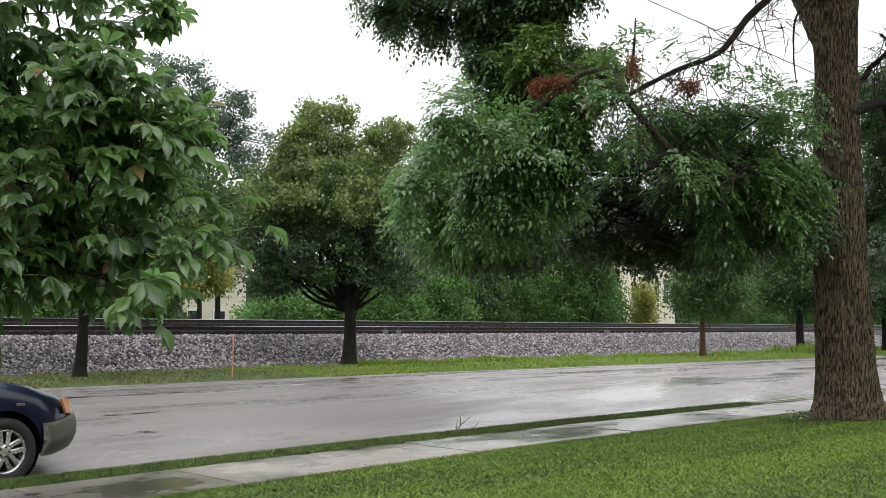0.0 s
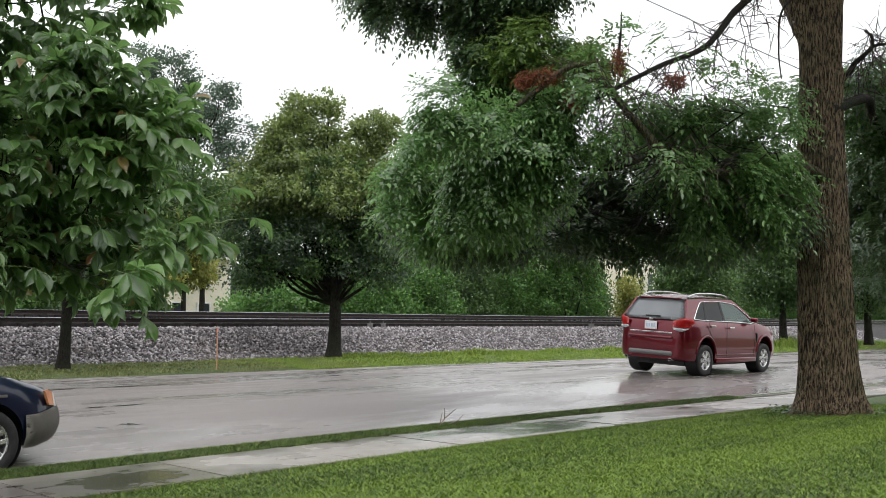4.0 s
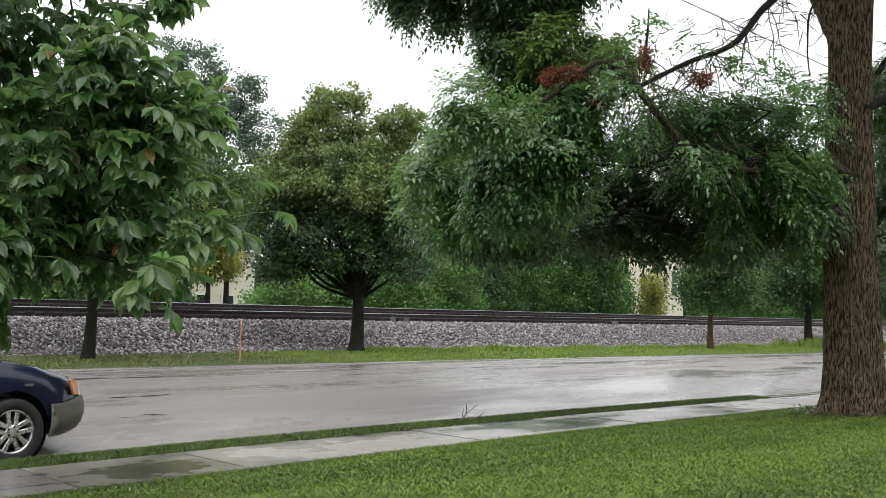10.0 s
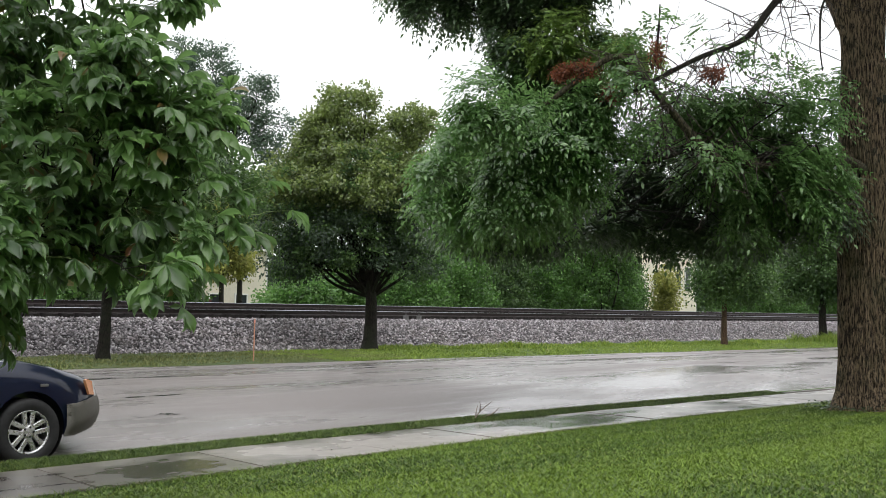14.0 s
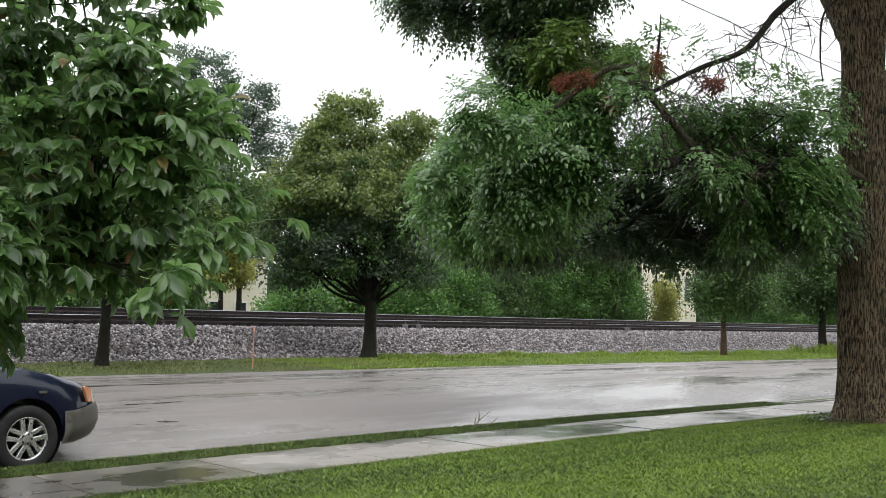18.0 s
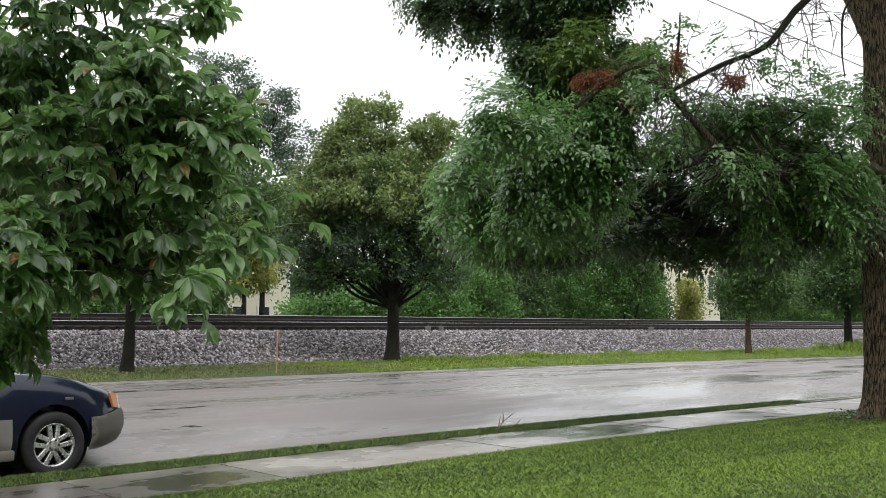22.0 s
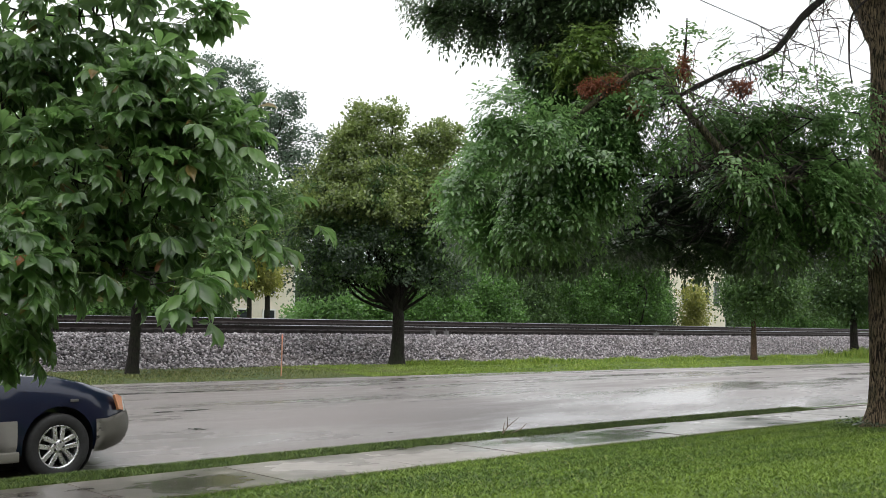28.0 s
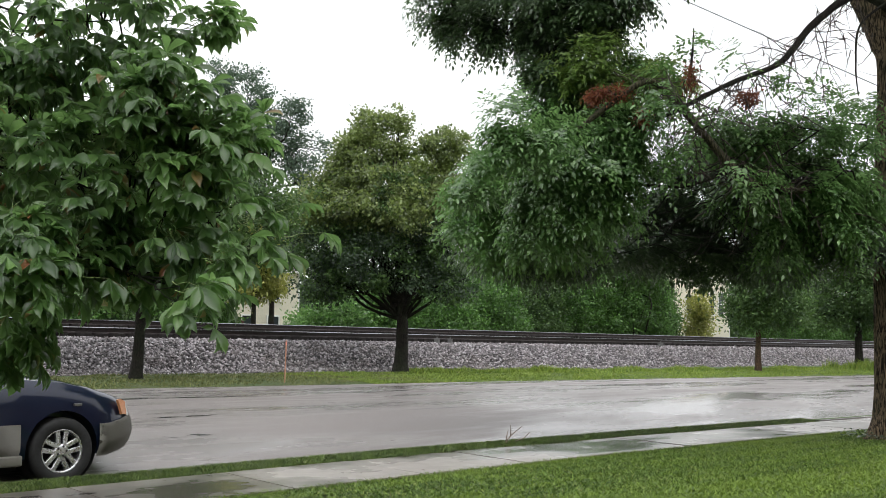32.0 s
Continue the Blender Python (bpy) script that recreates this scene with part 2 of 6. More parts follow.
M_LEAF_SHRUB = leaf_mat("shrub_leaves", (0.02, 0.06, 0.016), (0.055, 0.135, 0.03), (0.135, 0.27, 0.06), 0.42, 0.25)
M_LEAF_YELLOW = leaf_mat("yellowing_leaves", (0.11, 0.14, 0.03), (0.22, 0.25, 0.055), (0.36, 0.37, 0.1), 0.45, 0.35)
# lower crown's shade put into the leaf colour
M_LEAF_DARK = leaf_mat("shaded_lower_leaves", (0.028, 0.05, 0.033), (0.048, 0.08, 0.048), (0.085, 0.128, 0.068), 0.5, 0.22)
M_LEAF_GREEN = leaf_mat("fresh_compound_leaves", (0.032, 0.088, 0.026), (0.082, 0.185, 0.048), (0.175, 0.325, 0.085), 0.36, 0.4)
M_LEAF_DEAD = leaf_mat("dead_leaves", (0.07, 0.018, 0.012), (0.16, 0.042, 0.022), (0.27, 0.1, 0.045), 0.7, 0.25)
# bluish grey tone puts distance haze into the leaf colour
M_LEAF_FAR = leaf_mat("hazy_far_leaves", (0.055, 0.09, 0.065), (0.085, 0.13, 0.09), (0.13, 0.19, 0.125), 0.6, 0.3)
M_IVY = leaf_mat("ivy_leaves", (0.014, 0.034, 0.012), (0.030, 0.066, 0.020), (0.060, 0.110, 0.030), 0.35, 0.15)
M_LITTER = leaf_mat("wet_litter", (0.05, 0.03, 0.018), (0.08, 0.055, 0.028), (0.12, 0.1, 0.04), 0.4, 0.1)
M_DRY = plain("dry_branch", (0.2, 0.15, 0.11), 0.8, vary=0.3)
M_STALK = plain("green_stalk", (0.2, 0.27, 0.09), 0.5)
M_SIDING = plain("cream_siding", (0.76, 0.71, 0.58), 0.6, vary=0.06)
M_TRIM = plain("white_trim", (0.78, 0.77, 0.73), 0.5, vary=0.04)
M_ROOF = plain("grey_shingles", (0.13, 0.12, 0.115), 0.85, vary=0.3, bump=0.6)
M_DOORWOOD = plain("brown_door", (0.09, 0.035, 0.03), 0.5, vary=0.2)
M_PANE = glass_mat("house_glass", (0.05, 0.06, 0.065), 0.2)
M_STAKE = plain("orange_stake", (0.5, 0.25, 0.16), 0.7, vary=0.3, scale=20)
M_TAPE = plain("survey_tape", (0.75, 0.3, 0.22), 0.5)
M_CABLE = plain("black_cable", (0.02, 0.02, 0.022), 0.6)
M_METAL = plain("grey_metal", (0.17, 0.165, 0.165), 0.5, 0.3)
M_RED = car_paint("red_paint", (0.12, 0.003, 0.011), (0.22, 0.007, 0.024), 0.6, 0.3)
M_BLUE = car_paint("navy_paint", (0.003, 0.008, 0.028), (0.007, 0.016, 0.055), 0.3, 0.35)
M_CLAD = plain("taupe_cladding", (0.2, 0.19, 0.165), 0.42, 0.1, 0.06)
M_BLACK = plain("black_plastic", (0.014, 0.014, 0.015), 0.55, vary=0.15)
M_TYRE = plain("tyre_rubber", (0.017, 0.017, 0.018), 0.7, vary=0.2, bump=0.2)
M_ALLOY = plain("alloy", (0.66, 0.66, 0.67), 0.28, 0.85, 0.06)
M_CHROME = plain("chrome", (0.8, 0.8, 0.81), 0.09, 1.0, 0.03)
M_GLASS = glass_mat("tinted_glass", (0.008, 0.01, 0.01), 0.1, 0.22)
M_CLEAR = glass_mat("clear_glass", (0.14, 0.24, 0.21), 0.8)
# pale tint puts the sky's reflection into the glass colour
M_REARGLASS = glass_mat("sky_pale_rear_glass", (0.3, 0.32, 0.34), 0.05, 1.0)
M_SEAT = plain("grey_upholstery", (0.06, 0.06, 0.062), 0.85)
M_LAMP_RED = lamp_mat("red_lens", (0.55, 0.015, 0.015))
M_LAMP_WHITE = lamp_mat("clear_lens", (0.75, 0.75, 0.76))
M_LAMP_AMBER = lamp_mat("amber_lens", (0.72, 0.31, 0.16))
M_PLATE = plain("plate_white", (0.75, 0.77, 0.8), 0.35, vary=0.03)
M_PLATE_BAR = plain("plate_bars", (0.5, 0.55, 0.66), 0.4)
M_GUARD = plain("grey_guard", (0.15, 0.145, 0.145), 0.4, 0.3, 0.08)
M_SILVER = plain("silver_trim", (0.55, 0.55, 0.56), 0.35, 0.5, 0.05)


# ---- building helpers ----
def link_mesh(name, bm, material, smooth=False):
    me = bpy.data.meshes.new(name)
    bmesh.ops.recalc_face_normals(bm, faces=bm.faces)
    bm.to_mesh(me)
    bm.free()
    me.materials.append(material)
    if smooth:
        me.shade_smooth()
    return new(name, me)


def part(name, bm, material, parent, label="", smooth=False):
    ob = link_mesh(name, bm, material, smooth)
    ob.parent = parent
    return tagged(ob, label=label)


def empty(name, m, label, category, group="", kind=""):
    ob = new(name)
    ob.empty_display_size = 0.2
    ob.matrix_basis = m
    return tagged(ob, label, category, group, kind)


def numpy_mesh(name, verts, faces, material, parent=None, smooth=False):
    """verts (n, 3); faces (m, k), all with k corners."""
    me = bpy.data.meshes.new(name)
    verts, faces = np.asarray(verts, np.float32), np.asarray(faces, np.int32)
    k = faces.shape[1]
    me.vertices.add(len(verts))
    me.vertices.foreach_set("co", verts.ravel())
    me.loops.add(faces.size)
    me.loops.foreach_set("vertex_index", faces.ravel())
    me.polygons.add(len(faces))
    me.polygons.foreach_set("loop_start", np.arange(0, faces.size, k, dtype=np.int32))
    me.update(calc_edges=True)
    me.materials.append(material)
    if smooth:
        me.shade_smooth()
    ob = new(name, me)
    ob.parent = parent
    return ob


def add_box(bm, x0, x1, y0, y1, z0, z1, bevel=0.0, m=None):
    v = [bm.verts.new((x, y, z)) for x in (x0, x1) for y in (y0, y1) for z in (z0, z1)]
    f = [bm.faces.new([v[i] for i in q]) for q in ((0, 1, 3, 2), (4, 6, 7, 5), (0, 4, 5, 1), (2, 3, 7, 6), (0, 2, 6, 4), (1, 5, 7, 3))]
    out = v
    if bevel:
        r = bmesh.ops.bevel(bm, geom=list({e for q in f for e in q.edges}), offset=bevel, segments=2, affect="EDGES", profile=0.6)
        out = list({w for q in r["faces"] for w in q.verts} | {w for w in v if w.is_valid})
    if m:
        bmesh.ops.transform(bm, matrix=m, verts=out)
    return bm


def box(*a, **k):
    return add_box(bmesh.new(), *a, **k)


def prism(pts, shift):
    """A flat outline of 3D points, thickened along shift."""
    bm = bmesh.new()
    a = [bm.verts.new(p) for p in pts]
    b = [bm.verts.new(Vector(p) + Vector(shift)) for p in pts]
    bm.faces.new(a)
    bm.faces.new(b[::-1])
    for i in range(len(pts)):
        j = (i + 1) % len(pts)
        bm.faces.new((a[i], b[i], b[j], a[j]))
    return bm


def lathe(profile, n=40, axis="y"):
    """Rings of (radius, height) turned about an axis."""
    bm = bmesh.new()
    rings = []
    for r, h in profile:
        ring = []
        for i in range(n):
            a = 2 * math.pi * i / n
            p = (r * math.cos(a), h, r * math.sin(a)) if axis == "y" else (r * math.cos(a), r * math.sin(a), h)
            ring.append(bm.verts.new(p))
        rings.append(ring)
    for a, b in zip(rings, rings[1:]):
        for i in range(n):
            bm.faces.new((a[i], a[(i + 1) % n], b[(i + 1) % n], b[i]))
    return bm


def tube_arrays(points, radii, n=8, rough=0.0, seed=0):
    """A tapered tube along points, as arrays."""
    rng = np.random.default_rng(seed)
    pts, radii = np.asarray(points, float), np.asarray(radii, float)
    tan = np.gradient(pts, axis=0)
    tan /= np.linalg.norm(tan, axis=1)[:, None] + 1e-9
    ref = np.where(np.abs(tan[:, 2:3]) > 0.9, [[1.0, 0, 0]], [[0, 0, 1.0]])
    u = np.cross(tan, ref)
    u /= np.linalg.norm(u, axis=1)[:, None]
    if len(pts) > 1:
        for i in range(1, len(pts)):
            if u[i] @ u[i - 1] < 0:
                u[i] = -u[i]
    w = np.cross(tan, u)
    a = np.linspace(0, 2 * np.pi, n, endpoint=False)
    rr = radii[:, None] * (1 + rough * rng.standard_normal((len(pts), n)))
    v = pts[:, None] + rr[..., None] * (np.cos(a)[None, :, None] * u[:, None] + np.sin(a)[None, :, None] * w[:, None])
    f = []
    for i in range(len(pts) - 1):
        for j in range(n):
            k = (j + 1) % n
            f.append((i * n + j, i * n + k, (i + 1) * n + k, (i + 1) * n + j))
    return v.reshape(-1, 3), np.array(f)


def joined(pieces):
    vs, fs, o = [], [], 0
    for v, f in pieces:
        vs.append(v)
        fs.append(f + o)
        o += len(v)
    return np.concatenate(vs), np.concatenate(fs)


def smooth_line(pts, n=6):
    """A rounder polyline through the given points."""
    p = np.asarray(pts, float)
    if len(p) < 3:
        return np.array([p[0] + (p[-1] - p[0]) * k / n for k in range(n + 1)])
    out = []
    for i in range(len(p) - 1):
        a, b, c, d = p[max(i - 1, 0)], p[i], p[i + 1], p[min(i + 2, len(p) - 1)]
        for k in range(n):
            s = k / n
            out.append(0.5 * (2 * b + (c - a) * s + (2 * a - 5 * b + 4 * c - d) * s * s + (3 * b - a - 3 * c + d) * s ** 3))
    return np.array(out + [p[-1]])


LEAF_SHAPES = {
    # (across, along, lift) and triangles
    "fine": ([(0, 0, 0), (-0.36, 0.45, 0.07), (0.36, 0.45, 0.07), (0, 1, -0.05)], [(0, 2, 1), (1, 2, 3)]),
    "leaf": ([(0, 0, 0), (-0.24, 0.28, 0.06), (0.24, 0.28, 0.06), (0, 0.5, 0), (-0.22, 0.62, 0.03), (0.22, 0.62, 0.03), (0, 1, -0.12)],
             [(0, 3, 1), (0, 2, 3), (1, 3, 4), (3, 2, 5), (3, 6, 4), (3, 5, 6)]),
    "obovate": ([(0.0, 0, 0.0), (-0.055, 0.16, 0.037), (0.055, 0.16, 0.037), (-0.133, 0.38, 0.088), (0.133, 0.38, 0.088), (0.0, 0.3, -0.013), (-0.183, 0.6, 0.1), (0.183, 0.6, 0.1), (0.0, 0.58, -0.013), (-0.156, 0.78, 0.05), (0.156, 0.78, 0.05), (0.0, 0.82, -0.075), (-0.07, 0.91, -0.062), (0.07, 0.91, -0.062), (0.0, 1, -0.2)],
                [(0, 5, 1), (0, 2, 5), (1, 5, 3), (5, 2, 4), (3, 5, 8), (5, 4, 8), (3, 8, 6), (8, 4, 7), (6, 8, 9), (8, 7, 10), (9, 8, 11), (8, 10, 11), (9, 11, 12), (11, 10, 13), (12, 11, 14), (11, 13, 14)]),
    "lance": ([(0, 0, 0), (-0.22, 0.35, 0.06), (0.22, 0.35, 0.06), (0, 0.4, 0), (-0.18, 0.64, 0.02), (0.18, 0.64, 0.02), (0, 1, -0.16)],
              [(0, 3, 1), (0, 2, 3), (1, 3, 4), (3, 2, 5), (3, 6, 4), (3, 5, 6)]),
    "broad": ([(0, 0, 0), (-0.2, 0.12, 0.05), (0.2, 0.12, 0.05), (-0.36, 0.42, 0.07), (0.36, 0.42, 0.07), (0, 0.45, 0), (-0.26, 0.74, 0.02),
               (0.26, 0.74, 0.02), (0, 1, -0.15)],
              [(0, 5, 1), (0, 2, 5), (1, 5, 3), (5, 2, 4), (3, 5, 6), (5, 4, 7), (5, 8, 6), (5, 7, 8)]),
}


def leaves(name, at, along, up, size, shape, material, parent):
    """One mesh of single leaves: at, along and up are (n, 3), size is (n,)."""
    sv, sf = LEAF_SHAPES[shape]
    sv, sf = np.array(sv, float), np.array(sf)
    along = along / (np.linalg.norm(along, axis=1)[:, None] + 1e-9)
    side = np.cross(along, up)
    side /= np.linalg.norm(side, axis=1)[:, None] + 1e-9
    nor = np.cross(side, along)
    v = at[:, None] + size[:, None, None] * (sv[None, :, 0:1] * side[:, None] + sv[None, :, 1:2] * along[:, None] + sv[None, :, 2:3] * nor[:, None])
    f = (np.arange(len(at)) * len(sv))[:, None, None] + sf[None]
    return numpy_mesh(name, v.reshape(-1, 3), f.reshape(-1, 3), material, parent)


def unit(n, rng):
    v = rng.standard_normal((n, 3))
    return v / np.linalg.norm(v, axis=1)[:, None]


def crown_spots(blobs, count, rng, shell=0.55):
    """Sprig places in a crown made of overlapping ellipsoids (x, y, z, rx, ry, rz), thicker towards the outside, with gaps."""
    b = np.array(blobs, float)
    w = (b[:, 3] * b[:, 4] * b[:, 5]) ** 0.75
    pick = rng.choice(len(b), count * 2, p=w / w.sum())
    d = unit(count * 2, rng)
    r = shell + (1 - shell) * rng.random(count * 2) ** 0.6
    lump = 1 + 0.16 * np.sin(3.1 * d[:, 0] + pick) * np.cos(4.3 * d[:, 1] + 2 * pick) + 0.12 * np.sin(7 * d[:, 2] + 5 * d[:, 0] + pick)
    p = b[pick, :3] + d * b[pick, 3:6] * (r * lump)[:, None]
    gap = np.array([noise.noise(Vector(q) * (2.2 / max(0.6, float(b[:, 3:6].mean())))) for q in p])
    keep = np.argsort(-gap + 0.35 * rng.random(len(p)))[:count]
    return p[keep], d[keep]


def crown(parent, blobs, sprigs, per, size, shape, material, seed, spread=0.35, droop=0.4, shell=0.55, name="crown"):
    rng = np.random.default_rng(seed)
    c, d = crown_spots(blobs, sprigs, rng, shell)
    n = len(c) * per
    k = np.repeat(np.arange(len(c)), per)
    at = c[k] + rng.standard_normal((n, 3)) * spread * np.array([1, 1, 0.7])
    along = 0.8 * d[k] + 0.9 * unit(n, rng) + np.array([0, 0, -droop])
    up = np.array([0, 0, 0.45]) + 0.85 * unit(n, rng) + 0.35 * d[k]
    s = size * (0.65 + 0.7 * rng.random(n))
    ob = leaves(name, at, along, up, s, shape, material, parent)
    return c, ob


def sprays(parent, c, d, fans, rib, leaflet, material, seed, name="crown", droop=0.5, shape="leaf", wide=0.95, pairs=3):
    """Feathered leaves: each spot of a crown carries a few hanging ribs with leaflets on both sides."""
    rng = np.random.default_rng(seed)
    n = len(c) * fans
    k = np.repeat(np.arange(len(c)), fans)
    ax = (0.8 * d[k] + 0.7 * unit(n, rng)) * (1, 1, 0.4) + np.array([0, 0, -droop])
    ax /= np.linalg.norm(ax, axis=1)[:, None]
    up = np.array([0, 0, 0.95]) + 0.35 * unit(n, rng) + 0.6 * d[k] * (1, 1, 0.2) + 0.25 * ax * (1, 1, 0)
    side = np.cross(ax, up)
    side /= np.linalg.norm(side, axis=1)[:, None] + 1e-9
    root = c[k] + rng.standard_normal((n, 3)) * 0.07
    length = rib * (0.7 + 0.6 * rng.random(n))
    at, along, ups, size = [], [], [], []
    for j in range(pairs):
        s = 0.3 + 0.62 * j / max(1, pairs - 1)
        bow = np.array([0, 0, -0.2]) * (s * s)
        for sg in (-1, 1):
            at.append(root + (ax * s + bow) * length[:, None])
            along.append(0.6 * ax + sg * wide * side + np.array([0, 0, -0.12]) + 0.25 * unit(n, rng))
            ups.append(up)
            size.append(leaflet * (0.75 + 0.4 * rng.random(n)) * (1.0 - 0.12 * abs(j - 1)))
    at.append(root + (ax + np.array([0, 0, -0.35])) * length[:, None])
    along.append(ax + np.array([0, 0, -0.45]))
    ups.append(up)
    size.append(leaflet * (0.9 + 0.3 * rng.random(n)))
    return leaves(name, np.concatenate(at), np.concatenate(along), np.concatenate(ups), np.concatenate(size), shape, material, parent)


def limbs(parent, root, targets, r0, material, seed, n=7, name="limb", sag=0.15):
    """Limbs from a point of the trunk to several targets: each a part of its own."""
    rng = np.random.default_rng(seed)
    for t in targets:
        a, b = np.array(root, float), np.array(t, float)
        m1 = a + (b - a) * 0.35 + rng.standard_normal(3) * 0.08 * np.linalg.norm(b - a) + (0, 0, sag * np.linalg.norm(b - a) * 0.4)
        line = smooth_line([a, m1, a + (b - a) * 0.7 + rng.standard_normal(3) * 0.05 * np.linalg.norm(b - a), b], 5)
        v, f = tube_arrays(line, np.linspace(r0, r0 * 0.25, len(line)), n, 0.05, seed)
        numpy_mesh(name, v, f, material, parent, True)


def twigs(parent, starts, ends, r, material, seed, name="twig", n=4, wander=0.12):
    """Thin wandering twigs, joined into one part."""
    rng = np.random.default_rng(seed)
    out = []
    for a, b in zip(np.asarray(starts, float), np.asarray(ends, float)):
        L = np.linalg.norm(b - a)
        line = np.array([a + (b - a) * s for s in np.linspace(0, 1, 6)])
        line[1:-1] += rng.standard_normal((4, 3)) * wander * L * 0.5
        out.append(tube_arrays(line, np.linspace(r, r * 0.3, 6), n))
    v, f = joined(out)
    return tagged(numpy_mesh(name, v, f, material, parent, True), kind="stuff")


def bend(x):
    """How far the street swings towards the houses, x metres along it."""
    x = np.asarray(x, float)
    s = np.maximum(x - 5.0, 0.0)
    return -0.105 * (s - 6.0 * (1 - np.exp(-s / 6.0)))


def lay(x, y):
    """From the plan (along the street, across it) to the world, sheared to fit the camera's view."""
    return 1.1019 * np.asarray(x, float) + 0.2035 * np.asarray(y, float), 1.0923 * np.asarray(y, float)


def strip_mesh(name, xs, cols, material, follow=True, kind="structure", smooth=True, label=""):
    """A sheet along the street: cols are (y, z) across it."""
    xs, cols = np.asarray(xs, float), np.asarray(cols, float)
    off = bend(xs) if follow is True else np.zeros(len(xs))
    v = np.array([[(x, y + o, z) for y, z in cols] for x, o in zip(xs, off)]).reshape(-1, 3)
    v[:, 0], v[:, 1] = lay(v[:, 0], v[:, 1])
    k = len(cols)
    f = [(i * k + j, (i + 1) * k + j, (i + 1) * k + j + 1, i * k + j + 1) for i in range(len(xs) - 1) for j in range(k - 1)]
    ob = numpy_mesh(name, v, np.array(f), material, None, smooth)
    return tagged(ob, label, "", "", kind)


# ---- ground, road, pavement, railway bed ----
XS = np.concatenate([np.arange(-60, -5, 5.0), np.arange(-5, 30, 0.5), np.arange(30, 80, 2.0), np.arange(80, 321, 12.0)])
strip_mesh("ground", np.concatenate([[-1500.0, -300.0], XS, [700.0, 2000.0]]),
           [(-1500, 0.6), (-60, 0.6), (-6, 0.36), (2, 0.29), (4.6, 0.25), (6.2, 0.18), (6.86, 0.125), (6.9, 0.05), (8.14, 0.05), (8.17, 0.14), (8.45, 0.15),
            (8.64, 0.1), (8.75, 0.0), (10.5, 0.15), (14.5, 0.2), (19.3, 0.15), (19.5, 0.28), (20.2, 0.31), (22, 0.33), (24.4, 0.35), (27, 0.35), (45, 0.35), (2500, 0.3)],
           M_GROUND, label="grassy ground with bare earth under the trees")
road_cols = [(8.6, 0.03), (9.0, 0.07), (9.4, 0.135), (10.0, 0.225), (10.6, 0.305), (11.2, 0.35), (12.0, 0.375), (13.0, 0.385), (15.0, 0.38), (17.0, 0.355), (19.0, 0.31), (19.56, 0.285)]
strip_mesh("road", XS, road_cols, M_ASPHALT, label="wet grey asphalt street with dark cracks and puddled sheen")


def road_z(y):
    return float(np.interp(y, [c[0] for c in road_cols], [c[1] for c in road_cols]))


def crack(x, y, length, width, seed):
    """A ragged dark seam that runs along the street, lying on the asphalt."""
    rng = np.random.default_rng(seed)
    n = 46
    s = np.linspace(0, 1, n)
    px = x + (s - 0.5) * length
    py = y + 0.035 * rng.standard_normal(n).cumsum() * 0.35
    body = np.array([noise.noise(Vector((q * 3.1, seed, 0.3))) for q in px])
    w = width * np.sin(np.pi * np.clip(s, 0.02, 0.98)) * np.clip(0.35 + 1.5 * body, 0.03, 1.2)
    v = []
    for q, r, c in zip(px, py, w):
        o = float(bend(q))
        lo, hi = c * (0.3 + 0.4 * rng.random()), c * (0.3 + 0.4 * rng.random())
        v += [(q, r + o - lo, road_z(r - lo) + 0.005), (q, r + o + hi, road_z(r + hi) + 0.005)]
    v = np.array(v)
    v[:, 0], v[:, 1] = lay(v[:, 0], v[:, 1])
    f = [(2 * i, 2 * i + 2, 2 * i + 3, 2 * i + 1) for i in range(n - 1)]
    tagged(numpy_mesh("road_crack", v, np.array(f), M_TAR), "dark wet crack in the asphalt", "", "", "structure")


for k, (x, y, l, w) in enumerate([(7.79, 15.14, 2.27, 0.26), (6.12, 15.14, 1.31, 0.22), (15.22, 14.88, 2.10, 0.44), (18.81, 15.40, 1.75, 0.31), (12.42, 15.40, 1.57, 0.18), (10.76, 15.14, 1.05, 0.14), (5.51, 11.72, 1.31, 0.14), (5.04, 10.35, 0.72, 0.11), (14.70, 17.68, 0.61, 0.31), (13.56, 15.05, 0.70, 0.13), (21.00, 12.78, 2.80, 0.12), (23.62, 15.66, 3.50, 0.18)]):
    crack(x, y, l, w, 40 + k)

SQUARE = 0.04           # how far the joints lean across the pavement
# pavement: one slab after another, each a piece of its own
pavement = tagged(new("pavement"), "wet concrete pavement of square slabs with puddles", "", "", "structure")
for k in range(-12, 44):
    corners = []
    for x, gap in ((2.88 + 1.5 * k, 0.004), (2.88 + 1.5 * (k + 1), -0.004)):
        for y in (6.9, 8.13):
            u = x + gap - SQUARE * (y - 6.9)
            corners.append(lay(u, y + float(bend(u))))
    ring = [corners[0], corners[2], corners[3], corners[1]]
    tilt = 0.006 * math.sin(k * 2.7)
    bm = bmesh.new()
    top = [bm.verts.new((x, y, 0.15 + tilt * (i % 2) - 0.002 * i)) for i, (x, y) in enumerate(ring)]
    low = [bm.verts.new((x, y, 0.04)) for x, y in ring]
    bm.faces.new(top)
    for i in range(4):
        bm.faces.new((top[i], low[i], low[(i + 1) % 4], top[(i + 1) % 4]))
    bmesh.ops.bevel(bm, geom=[e for e in bm.edges if e.verts[0] in top and e.verts[1] in top], offset=0.006, segments=2, affect="EDGES")
    part("slab", bm, M_CONCRETE, pavement)
# the apron of a driveway, where the grass strip ends
apron = tagged(new("driveway_apron"), "wet concrete driveway apron between pavement and street", "", "", "structure")
